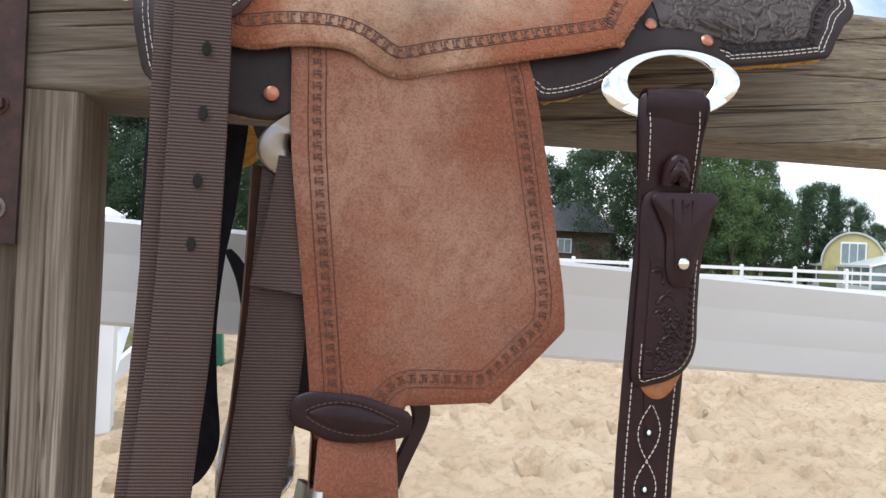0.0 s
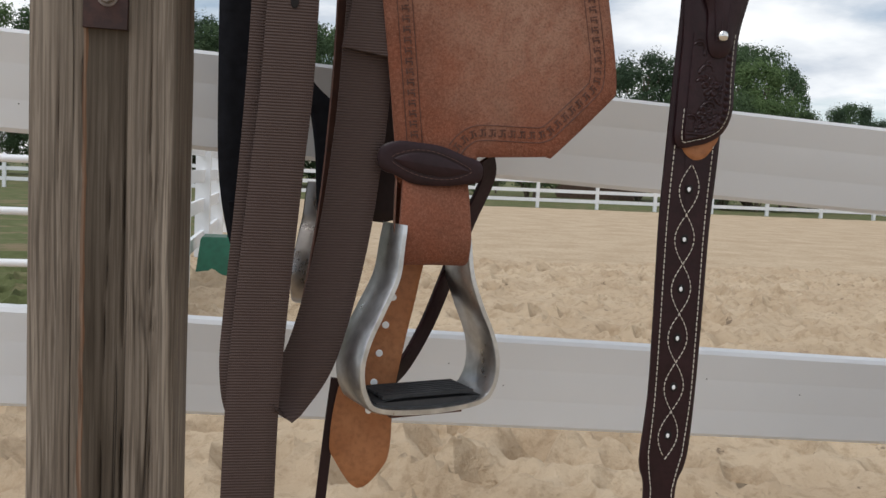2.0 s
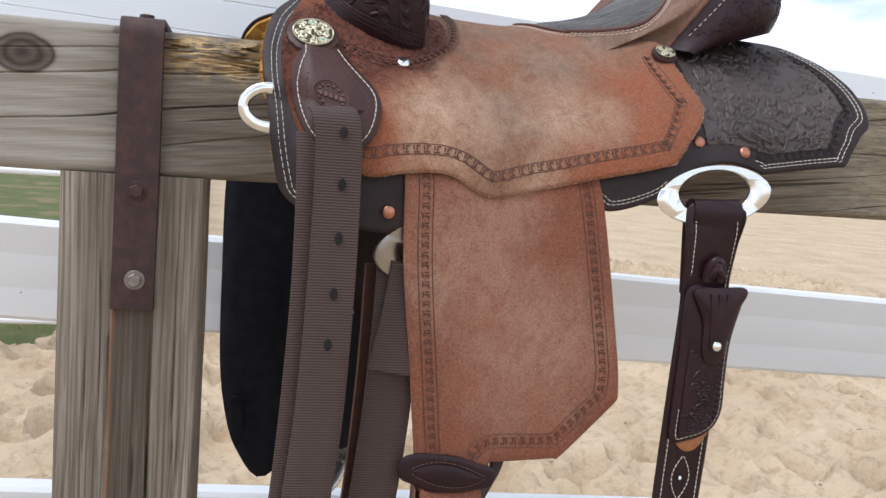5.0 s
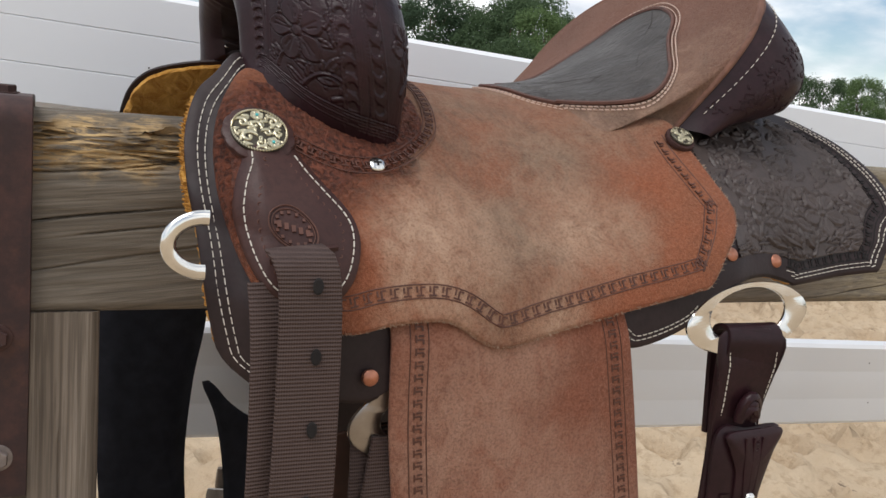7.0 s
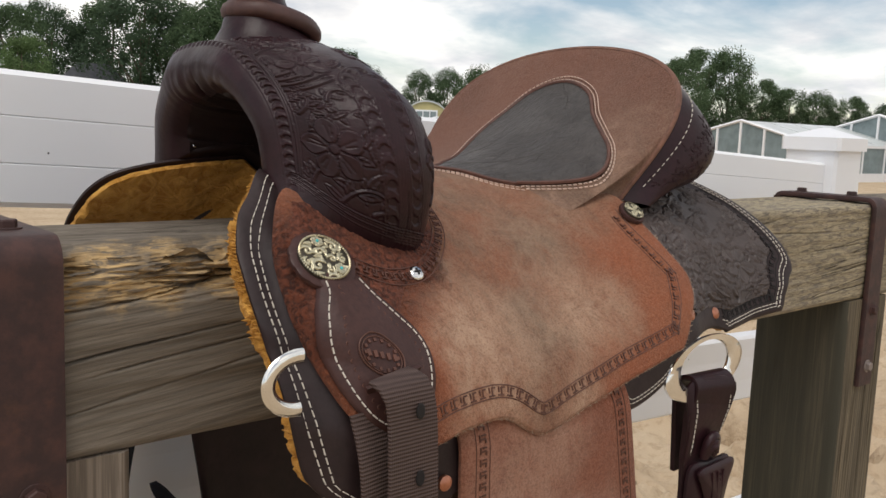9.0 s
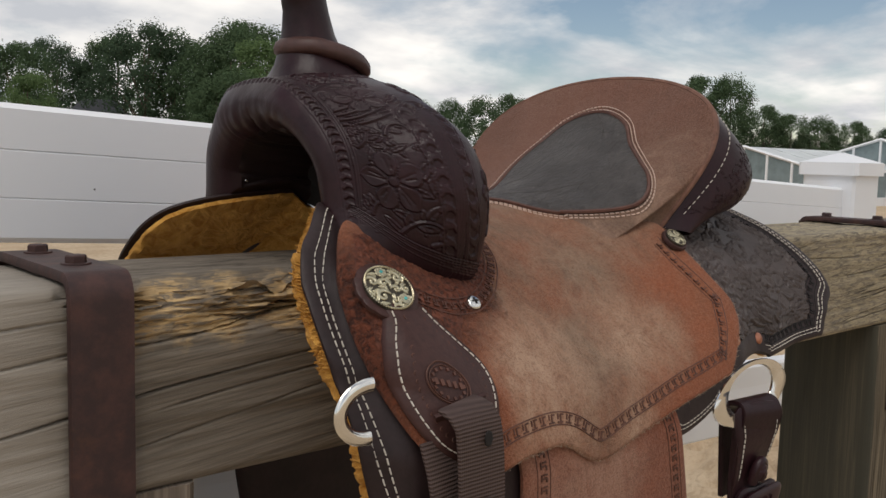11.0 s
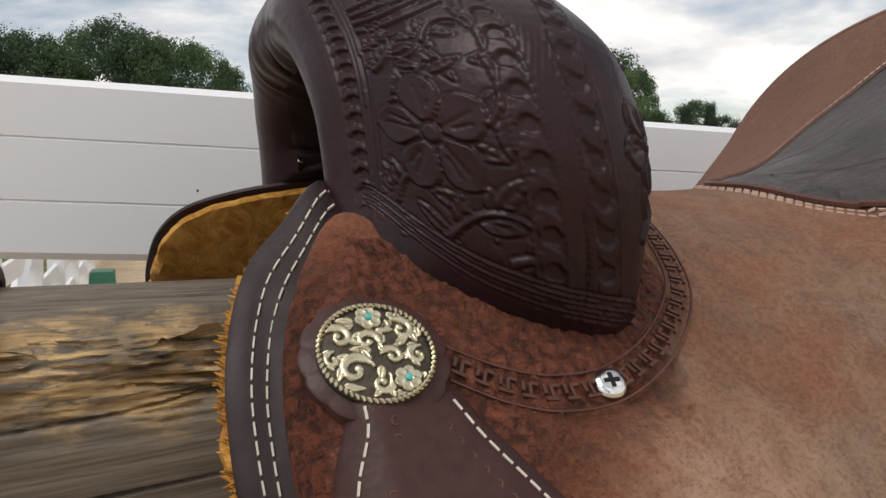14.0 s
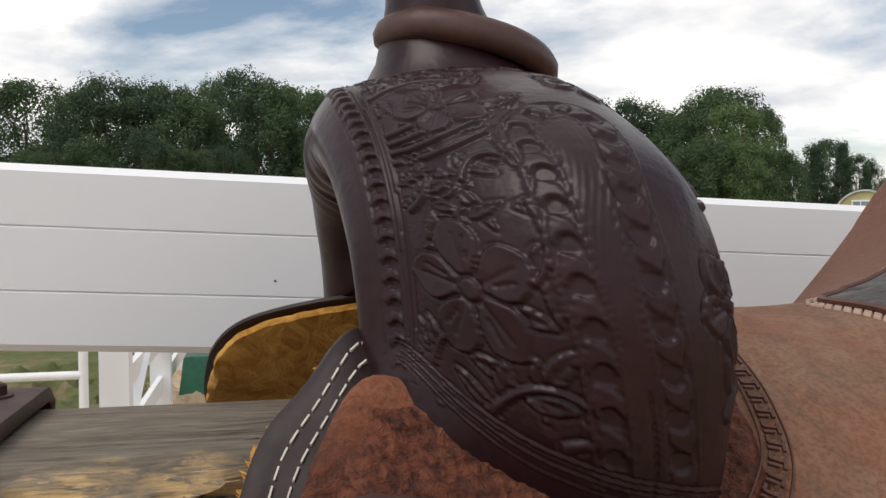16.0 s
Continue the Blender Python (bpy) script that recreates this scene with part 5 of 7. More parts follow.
def arch_at(t):
    """The front edge, t: 0 foot to 1 crest, with its inward direction in the upright plane."""
    k = min(max(t, 0.0), 1.0) * 40
    h, z, x = (float(np.interp(k, np.arange(41), FRONT_ARCH[:, c])) for c in range(3))
    lo, hi = max(0.0, k - 1.5), min(40.0, k + 1.5)
    dh, dz = (float(np.interp(hi, np.arange(41), FRONT_ARCH[:, c]) - np.interp(lo, np.arange(41), FRONT_ARCH[:, c])) for c in (0, 1))
    q = math.hypot(dh, dz)
    return h, z, x, -dz / q, dh / q


def fork(f, w, off=0.0):
    """f: 0 near foot, 0.5 crest, 1 far foot; w: 0 inside the gullet to 1 behind."""
    def outer(f, w):
        q = [np.interp(w, FS_T, FS[:, k]) for k in range(5)]
        # round the join between stations
        e = 0.03
        q = [(q[k] * 2 + np.interp(max(0, w - e), FS_T, FS[:, k]) + np.interp(min(1, w + e), FS_T, FS[:, k])) / 4 for k in range(5)]
        side = -1 if f < 0.5 else 1
        thin = 0.94 if f > 0.55 else 1.0
        r = 1 - abs(f - 0.5) * 2
        h = np.interp((1 - abs(2 * f - 1)) * 40, np.arange(41), FORK_ARCH[:, 0])
        z = np.interp((1 - abs(2 * f - 1)) * 40, np.arange(41), FORK_ARCH[:, 1])
        z = 1.738 + (z - 1.738) * q[3] + q[4]
        return Vector((q[0] * r + q[1] * (1 - r) - (0.05 * h * q[2] if side > 0 else 0.0), YC + side * h * q[2] * thin, z))

    def at(f, w):
        side = -1 if f < 0.5 else 1
        t = 1 - abs(2 * f - 1)
        h, z, x, iy, iz = arch_at(t)
        if w < EDGE_W:
            d, dx = (float(np.interp(w, ROLL[:, 0], ROLL[:, c])) for c in (1, 2))
            d *= 1 + 0.25 * t ** 3 + (0.65 * (1 - t) ** 0.7 if side > 0 else 0.0)
            p = Vector((x + dx, YC + side * max(0.0, h + iy * d), z + iz * d))
        else:
            u = min(1.0, (w - EDGE_W) / 0.30)
            keep = 1 - u * u * (3 - 2 * u)
            p = outer(f, w) + (Vector((x, YC + side * h, z)) - outer(f, EDGE_W)) * keep
        if side > 0:
            p.z = max(p.z, 1.652 - 0.952 * (p.y - YC - 0.040) - 0.05 * min(1.0, max(0.0, p.x / 0.06)))
        return p
    p = at(f, w)
    if off:
        df = at(min(1, f + 0.004), w) - at(max(0, f - 0.004), w)
        dw = at(f, min(1, w + 0.01)) - at(f, max(0, w - 0.01))
        n = dw.cross(df)
        n.normalize()
        mid = Vector((0.0, YC, 1.62))
        if w > 0.4 and n.dot(p - mid) < 0:
            n = -n
        p = p + n * off
    return p


fs = np.concatenate([np.linspace(0, 0.5, 480), np.linspace(0.5, 0.82, 180)[1:], np.linspace(0.82, 1, 24)[1:]])
ws = np.concatenate([np.linspace(0, 0.36, 40), np.linspace(0.36, 0.94, 270)[1:], np.linspace(0.94, 1, 6)[1:]])


def finer(a, src, dst):
    """Values a at src, carried smoothly to dst along the first axis."""
    slope = np.gradient(a, src, axis=0)
    i = np.clip(np.searchsorted(src, dst, side="right") - 1, 0, len(src) - 2)
    h = (src[i + 1] - src[i])[:, None, None]
    u = ((dst - src[i]) / (src[i + 1] - src[i]))[:, None, None]
    return a[i] * (1 + 2 * u) * (1 - u) ** 2 + slope[i] * h * u * (1 - u) ** 2 + a[i + 1] * u * u * (3 - 2 * u) + slope[i + 1] * h * u * u * (u - 1)


fs_few = np.concatenate([np.linspace(0, 0.5, 90), np.linspace(0.5, 1, 60)[1:]])
ws_few = np.concatenate([np.linspace(0, EDGE_W, 34), np.linspace(EDGE_W, 1, 56)[1:]])
FP = np.array([[fork(f, w) for w in ws_few] for f in fs_few])
FP = finer(FP, fs_few, fs)
FP = finer(FP.transpose(1, 0, 2), ws_few, ws).transpose(1, 0, 2).copy()
jm, im = int(np.argmin(abs(ws - 0.6))), int(np.argmin(abs(fs - 0.15)))
fu = np.concatenate([[0], np.cumsum(np.linalg.norm(np.diff(FP[:, jm], axis=0), axis=1))])
fv = np.concatenate([[0], np.cumsum(np.linalg.norm(np.diff(FP[im], axis=0), axis=1))])
FN = np.cross(np.gradient(FP, axis=1), np.gradient(FP, axis=0))
FN /= np.linalg.norm(FN, axis=2)[:, :, None] + 1e-12
probe = np.array(FP[im, jm] - np.array((0.0, YC, 1.62)))
if FN[im, jm] @ probe < 0:
    FN = -FN
near_n = fs <= 0.82
FU_, FV_ = np.meshgrid(fu[near_n], fv, indexing="ij")
rl = Relief(FU_, FV_)
at_u, at_v = (lambda f: float(np.interp(f, fs, fu))), (lambda w: float(np.interp(w, ws, fv)))


def fk_at(f, w):
    return at_u(f), at_v(w)


def fk_path(pts, n=60):
    return [fk_at(f, w) for f, w in smooth(pts, n, False)]


rnd = random.Random(21)
for i in range(46):
    rl.petal(*fk_at(rnd.uniform(0.04, 0.47), rnd.uniform(0.43, 0.575)), rnd.uniform(0, 6.28), rnd.uniform(0.014, 0.026), rnd.uniform(0.005, 0.008), 0.9, 0.8, 3)
for i in range(36):
    rl.petal(*fk_at(rnd.uniform(0.30, 0.62), rnd.uniform(0.44, 0.88)), rnd.uniform(0, 6.28), rnd.uniform(0.014, 0.024), rnd.uniform(0.005, 0.008), 0.9, 0.8, 3)
for i in range(34):
    rl.petal(*fk_at(rnd.uniform(0.15, 0.37), rnd.uniform(0.45, 0.57)), rnd.uniform(0, 6.28), rnd.uniform(0.010, 0.018), rnd.uniform(0.004, 0.006), 0.8, 0.8, 3)
# flowing stems from the front edge up to the top of the band, and scrolls
for k in range(4):
    rl.stem(fk_path([(0.222 + 0.012 * k, 0.425), (0.222 + 0.014 * k, 0.46), (0.230 + 0.016 * k, 0.50), (0.246 + 0.017 * k, 0.545)], 24), 0.0022, 0.0012)
for i, (f, w, a, ln, cu, lv) in enumerate(((0.050, 0.60, 0.9, 0.045, 1.2, 3), (0.045, 0.53, 0.5, 0.045, 1.4, 3), (0.050, 0.46, 0.2, 0.045, 1.6, 3), (0.185, 0.565, 2.6, 0.040, 1.8, 3), (0.170, 0.445, 0.9, 0.040, -1.8, 3), (0.20, 0.51, 0.2, 0.03, 2.4, 2),
                                          (0.33, 0.435, 0.9, 0.05, 1.2, 3), (0.36, 0.56, -0.9, 0.05, 1.8, 3), (0.43, 0.45, 1.0, 0.05, -1.4, 3), (0.42, 0.56, 0.5, 0.05, 1.6, 3),
                                          (0.33, 0.64, 0.5, 0.05, 1.6, 4), (0.37, 0.72, 0.2, 0.05, -1.4, 4), (0.32, 0.80, 0.8, 0.045, 1.8, 4), (0.42, 0.8, 1.2, 0.05, 1.5, 4), (0.10, 0.80, 0.4, 0.05, 1.8, 4), (0.22, 0.80, 0.9, 0.045, -1.6, 4),
                                          (0.55, 0.48, 0.6, 0.05, 1.4, 4), (0.56, 0.62, 0.3, 0.05, -1.5, 4))):
    rl.scroll(*fk_at(f, w), a, ln, cu, 0.0017, lv, 40 + i)
for k in range(7):
    rl.petal(*fk_at(0.198 + 0.0022 * k, 0.432 + 0.006 * k), 0.5 if k % 2 else 1.6, 0.007, 0.0042, 0.7, 0.8)
rl.blossom(*fk_at(0.119, 0.506), 0.0250, 0.95, 5)
rl.blossom(*fk_at(0.290, 0.510), 0.0200, 0.95, 5)
rl.blossom(*fk_at(0.41, 0.50), 0.0170, 0.3, 5)
rl.blossom(*fk_at(0.16, 0.80), 0.015, 0.4, 5)
rl.blossom(*fk_at(0.345, 0.68), 0.015, 0.2, 5)
# plain strap-like band between two chains that meet in an arch
bandp = fk_path([(0.030, 0.655), (0.051, 0.647), (0.086, 0.631), (0.119, 0.615), (0.149, 0.599), (0.182, 0.588), (0.218, 0.580), (0.243, 0.573), (0.264, 0.595), (0.273, 0.625), (0.264, 0.652), (0.24, 0.660), (0.199, 0.658), (0.165, 0.669), (0.136, 0.683), (0.106, 0.701), (0.071, 0.720), (0.03, 0.745)], 110)
d, s_, sd, run_ = rl.near(bandp)
inband, _ = inside_of(np.array(bandp), rl.U, rl.V)
rl.put(inband, 0.25 + 0.18 * np.sin(rl.V * 2600 + 6 * np.sin(rl.U * 90)))
rl.chain(bandp, 0.0122, 0.0050)
rl.chain(fk_path([(0.02, 0.398), (0.10, 0.398), (0.2, 0.398), (0.3, 0.396), (0.4, 0.393), (0.5, 0.391), (0.6, 0.390), (0.80, 0.390)], 90), 0.0105, 0.0040)
rl.line(fk_path([(0.02, 0.426), (0.25, 0.424), (0.5, 0.420), (0.8, 0.42)], 60))
rl.line(fk_path([(0.02, 0.432), (0.25, 0.430), (0.5, 0.426), (0.8, 0.426)], 60), 0.0006)
foot = fk_path([(0.030, 0.40), (0.022, 0.46), (0.020, 0.54), (0.026, 0.62), (0.034, 0.72), (0.040, 0.85)], 50)
for k in range(3):
    rl.line([(u + 0.002 + 0.0042 * k, v) for u, v in foot], 0.0005)
# the seam up the middle of the band
rl.stem(fk_path([(0.0, 0.700), (0.06, 0.690), (0.10, 0.668)], 30), 0.0007, 0.0004, -1.6)
fhh = np.clip(rl.result(1), -0.0016, 0.0010) * 0.68 * np.clip((FU_ - at_u(0.010)) / (at_u(0.06) - at_u(0.010)), 0.0, 1)
wf = np.clip((ws - 0.372) / 0.012, 0, 1) * np.clip((0.93 - ws) / 0.02, 0, 1)
FP[near_n] += FN[near_n] * (fhh * wf[None, :])[:, :, None]
lip = int(np.argmin(abs(ws - 0.20)))
for i, f in enumerate(fs):
    crest = max(0.0, 1 - abs(f - 0.52) / 0.22)
    for j, w in enumerate(ws):
        if 0.12 < w < 0.37 and crest > 0:
            FP[i, j] += FN[i, j] * 0.0030 * crest * math.sin(math.pi * (w - 0.12) / 0.25) ** 2 * noise.noise(Vector((f * 34 + w * 4, w * 9, 1.0)))
fk = Geo().grid([[tuple(q) for q in r[lip:]] for r in FP]).out("fork", DARK, saddle, "dark brown carved leather swell fork", sharp=180)
folds = np.array([[0.0045 * noise.noise(Vector((f * 16, w * 5, 2.0))) for w in ws[:lip + 1]] for f in fs])
folds[:, -1] = 0
Geo().grid([[tuple(q) for q in r] for r in FP[:, :lip + 1] + FN[:, :lip + 1] * folds[:, :, None]]).out("gullet_lining", LINING, fk, "wrinkled black leather gullet lining", sharp=180)
# back wall of the gullet: a near-black sheet stands in for the shade inside
Geo().grid([[fork(i / 40, 0.0) * k + Vector((0.03, YC, 1.60)) * (1 - k) for i in range(41)] for k in (1.0, 0.5, 0.02)]).out("gullet", NEAR_BLACK, fk)
for k, (y, z) in enumerate(((0.9865, 1.639), (0.998, 1.662), (0.975, 1.684))):
    m = Matrix.Translation((-0.052, y, z)) @ Euler((radians(60), 0, 0)).to_matrix().to_4x4()
    Geo().lathe([(0.0016, 0), (0.0013, 0.001)], m, 10).out("tack", STEEL, fk)

# horn and its leather wrap
horn = Geo()
rows = []
for k, (z, x, r) in enumerate(((1.708, -0.010, 0.064), (1.718, -0.011, 0.054), (1.727, -0.012, 0.043), (1.738, -0.015, 0.034), (1.750, -0.019, 0.0275), (1.765, -0.0215, 0.0225), (1.782, -0.024, 0.0195), (1.795, -0.027, 0.0185), (1.803, -0.0295, 0.021), (1.807, -0.031, 0.029), (1.811, -0.032, 0.036), (1.817, -0.033, 0.038), (1.823, -0.034, 0.036), (1.827, -0.034, 0.025), (1.828, -0.034, 0.002))):
    rows.append([(x + r * math.cos(2 * math.pi * j / 36), YC + r * math.sin(2 * math.pi * j / 36), z + 0.18 * r * math.cos(2 * math.pi * j / 36) * (1 if k > 6 else 0)) for j in range(36)])
hn = horn.grid(rows, wrap=True).out("horn", DARK, saddle, "dark leather saddle horn")
ring = []
for j in range(64):
    a = 2 * math.pi * j / 64
    x = -0.007 + 0.0365 * math.cos(a)
    tail = max(0.0, math.cos(a)) ** 3
    ring.append((x + 0.002 * tail, YC + 0.0315 * math.sin(a), 1.7525 - 0.22 * (x + 0.03) * (x > -0.03) - 0.004 * tail))
Geo().tube(ring, 0.0062, 10, True, 1.25, (0, 0, 1)).out("horn_wrap", leather("horn_wrap_leather", (0.06, 0.026, 0.022), (0.09, 0.04, 0.032), 0.5), hn, "brown leather loop round the horn")


# conchos
def mat_at(to3, a, b, off):
    p, n = frames_on([(a, b)], to3, off)
    n = Vector(n[0])
    u = (to3(a, b - 0.004, off) - to3(a, b + 0.004, off)).normalized()
    r = u.cross(n).normalized()
    m = Matrix((r, u, n)).transposed().to_4x4()
    m.translation = Vector(p[0])
    return m


def concho(m, r, name, big):
    rose = Geo()
    n = 176
    ring = [(1.0 + 0.045 * abs(math.sin(j * math.pi * 13 / n)) ** 0.6) * r * 1.23 for j in range(n)]
    rws = [[m @ Vector((q * k * math.cos(2 * math.pi * j / n), q * k * math.sin(2 * math.pi * j / n), h)) for j, q in enumerate(ring)] for k, h in ((1.0, -0.001), (1.0, 0.0018), (0.96, 0.0026), (0.5, 0.003))]
    rose.grid(rws, wrap=True)
    rose.cap(rws[-1])
    c = rose.out(name, PATCH, saddle, "scalloped leather rosette with an engraved silver concho")
    Geo().lathe([(r, 0.0026), (r, 0.0042), (r * 0.94, 0.0046), (r * 0.6, 0.0049), (r * 0.05, 0.0051)], m, 48).out("disc", TARNISH, c)
    rope = Geo()
    nr = 60 if big else 34
    for j in range(nr):
        a = 2 * math.pi * j / nr
        d = Vector((-math.sin(a), math.cos(a), 0))
        o = Vector((math.cos(a), math.sin(a), 0))
        p = o * r * 0.965 + Vector((0, 0, 0.0052))
        rope.tube([m @ (p - d * r * 0.04 - o * r * 0.035), m @ (p + Vector((0, 0, r * 0.02))), m @ (p + d * r * 0.04 + o * r * 0.035)], [r * 0.022, r * 0.040, r * 0.022], 6)
    rope.out("rope_edge", SILVER, c, "silver rope edge")
    # scrolls cut out of a sheet: heights over the unit disc
    N = 190 if big else 90
    ax = np.linspace(-1, 1, N)
    U, V = np.meshgrid(ax, ax, indexing="ij")
    H = np.zeros(U.shape)

    def put(where, h):
        H[where] = (h + 0 * U)[where]

    def leaf(x, y, ang, lo, wi):
        ca, sa = math.cos(ang), math.sin(ang)
        p, q = (U - x) * ca + (V - y) * sa, -(U - x) * sa + (V - y) * ca
        q = q - 0.35 * lo * (p / lo) ** 2
        t = np.clip(p / lo, 0, 1)
        w = wi * np.sin(np.pi * t ** 0.7) ** 0.8 + 1e-4
        put((p > 0) & (p < lo) & (np.abs(q) < w + 0.018) & (H < 0.9), 0.0)
        put((p > 0) & (p < lo) & (np.abs(q) < w), 1 - 0.45 * (np.abs(q) / w) ** 2 - 0.5 * np.exp(-(q / 0.018) ** 2))

    def volute(x, y, rad, start, turn, wi):
        """A stem that winds in to a ball, with leaves off its back."""
        pts = []
        for i in range(40):
            f = i / 39
            a = start + turn * f
            q = rad * (1 - 0.80 * f ** 0.8)
            pts.append((x + q * math.cos(a), y + q * math.sin(a)))
        s = 1 if turn > 0 else -1
        for i in (2, 9, 16):
            a = math.atan2(pts[i + 1][1] - pts[i][1], pts[i + 1][0] - pts[i][0])
            leaf(*pts[i], a - s * 0.75, rad * 0.85, wi * 0.8)
        for i, (px, py) in enumerate(pts):
            f = i / 39
            w = wi * (1.0 - 0.62 * f) * min(1, 0.35 + f * 5)
            d = np.hypot(U - px, V - py)
            put(d < w, np.maximum(H, 1.05 - 0.45 * (d / w) ** 2))
        d = np.hypot(U - pts[-1][0], V - pts[-1][1])
        put(d < wi * 0.75, 1.1 - 0.5 * (d / wi / 0.75) ** 2)

    if big:
        spirals = ((-0.58, 0.33, 0.25, 2.6, -6.5, 0.075), (-0.13, 0.22, 0.24, -0.6, 6.2, 0.07), (0.50, 0.42, 0.26, 2.2, -6.4, 0.075), (-0.42, -0.34, 0.32, 0.2, 6.4, 0.085), (0.25, -0.12, 0.21, 2.9, -6.2, 0.065),
                   (0.68, -0.12, 0.20, 1.2, 6.4, 0.065), (-0.03, -0.62, 0.22, 0.8, -6.2, 0.07), (-0.75, -0.12, 0.17, 1.4, 5.8, 0.055), (0.20, 0.55, 0.16, 3.5, 6, 0.055))
        flowers = ((-0.02, 0.70), (0.42, -0.57))
    else:
        spirals = ((-0.5, 0.3, 0.35, 2.6, -6.0, 0.11), (0.45, 0.35, 0.35, 0.4, 6.0, 0.11), (-0.3, -0.5, 0.33, 0.2, 6.0, 0.11), (0.45, -0.4, 0.33, 2.9, -6.0, 0.11))
        flowers = ((0, 0.05),)
    for x, y, a, lo in ((-0.30, 0.62, 2.6, 0.3), (-0.25, 0.75, 0.3, 0.2), (0.3, 0.78, -0.6, 0.3), (0.75, 0.25, 1.2, 0.3), (0.05, -0.3, -2.2, 0.3), (-0.65, -0.6, -0.6, 0.35), (0.7, -0.45, -1.6, 0.3), (0.15, -0.85, 0.2, 0.35), (-0.1, 0.0, 2.6, 0.35), (0.35, 0.15, 0.2, 0.3)):
        leaf(x, y, a, lo, 0.085)
    for x, y, rad, start, turn, wi in spirals:
        volute(x, y, rad, start, turn, wi * 1.2)
    for cx, cy in flowers:
        put(np.hypot(U - cx, V - cy) < 0.27, 0.0)
        for k in range(6):
            a = 2 * math.pi * k / 6 + 0.3
            d = np.hypot((U - cx - 0.145 * math.cos(a)), (V - cy - 0.145 * math.sin(a)))
            put(d < 0.098, 0.7 + 3.4 * d)
        d = np.hypot(U - cx, V - cy)
        put(d < 0.07, 1.1 - 0.3 * d / 0.07)
    H[np.hypot(U, V) > 0.915] = 0
    on = H > 0.02
    sc = Geo()
    idx = -np.ones(U.shape, int)
    near_on = on | np.roll(on, 1, 0) | np.roll(on, -1, 0) | np.roll(on, 1, 1) | np.roll(on, -1, 1)
    for i in range(N):
        for j in range(N):
            if near_on[i, j]:
                idx[i, j] = len(sc.v)
                base = 0.0051 - 0.0006 * (U[i, j] ** 2 + V[i, j] ** 2)
                sc.v.append(tuple(m @ Vector((U[i, j] * r, V[i, j] * r, base + (0.0011 * H[i, j] * min(1, r / 0.015) if on[i, j] else -0.0003)))))
    for i in range(N - 1):
        for j in range(N - 1):
            q = (idx[i, j], idx[i + 1, j], idx[i + 1, j + 1], idx[i, j + 1])
            if min(q) >= 0:
                sc.f.append(q)
    tagged(sc.out("scrollwork", SILVER, c, "engraved silver scrolls and flowers", sharp=180), "engraved silver scrolls and flowers", kind="stuff")
    if big:
        for cx, cy in flowers:
            Geo().lathe([(0.062 * r, 0), (0.055 * r, 0.0009), (0.01 * r, 0.0012)], m @ Matrix.Translation((cx * r, cy * r, 0.0056)), 12).out("stone", TURQUOISE, c)
    return c


concho(mat_at(NEAR, -0.069, run_of(-0.069, 1.565), 0.0066), 0.0192, "concho", True)
concho(mat_at(NEAR, 0.300, run_of(0.300, 1.584), 0.006), 0.0105, "concho", False)
concho(mat_at(NEAR, 0.405, run_of(0.405, 1.626), -0.008), 0.0095, "concho", False)
m = mat_at(NEAR, 0.019, run_of(0.019, 1.549), 0.0062)
sw = Geo().lathe([(0.0062, 0), (0.0066, 0.0012), (0.0058, 0.0026), (0.0040, 0.0034), (0.0005, 0.0036)], m, 28).out("screw", STEEL, saddle, "polished steel screw with a cross slot")
sl = Geo()
for a in (0, math.pi / 2):
    sl.box(m @ Vector((0, 0, 0.0035)), m.to_3x3() @ Vector((math.cos(a), math.sin(a), 0)) * 0.0030, m.to_3x3() @ Vector((-math.sin(a), math.cos(a), 0)) * 0.0007, m.to_3x3() @ Vector((0, 0, 0.0005)))
sl.out("slot", NEAR_BLACK, sw, flat=True)

# teardrop patch that carries the off billet
PATCH_EDGE = smooth(laid([(-0.079, 1.556), (-0.0805, 1.547), (-0.085, 1.534), (-0.0875, 1.5195), (-0.0853, 1.505), (-0.0804, 1.490), (-0.0725, 1.477), (-0.060, 1.467), (-0.046, 1.4625), (-0.030, 1.466), (-0.018, 1.476), (-0.0115, 1.489), (-0.0090, 1.504), (-0.0135, 1.517), (-0.0256, 1.5305), (-0.0364, 1.542), (-0.048, 1.556), (-0.064, 1.562)]), 180)
pt = Geo().panel(PATCH_EDGE, NEAR, 0.0045, 0.0065, 8, None, 0.003).out("billet_patch", PATCH, saddle, "teardrop brown leather patch with white stitching")
st = Geo()
line = inset(PATCH_EDGE, 0.0040)
keep = [i for i in range(len(line)) if line[i][1] > run_of(line[i][0], 1.553)]
i0 = next(i for i in range(len(keep)) if keep[i] != i) if keep != list(range(len(keep))) else 0
order = keep[i0:] + keep[:i0] if i0 else keep
p, n = frames_on(line[order], NEAR, 0.0112)
st.dashes(p, n, 0.0042, 0.0015, 0.0007)
st.out("stitching", THREAD, pt, "white stitching", flat=True)
sm = Geo()
crescents(sm, NEAR, inset(PATCH_EDGE, 0.0125)[order], 0.0122, 0.0058, 0.0016, 0.0004)
cx, cs = -0.0545, run_of(-0.0545, 1.507)
for rad, r in ((0.0155, 0.0006), (0.0135, 0.0004)):
    sm.tube([NEAR(cx + rad * math.cos(a), cs + rad * 0.8 * math.sin(a), 0.0142) for a in np.linspace(0, 2 * math.pi, 40)[:-1]], r, 5, True)
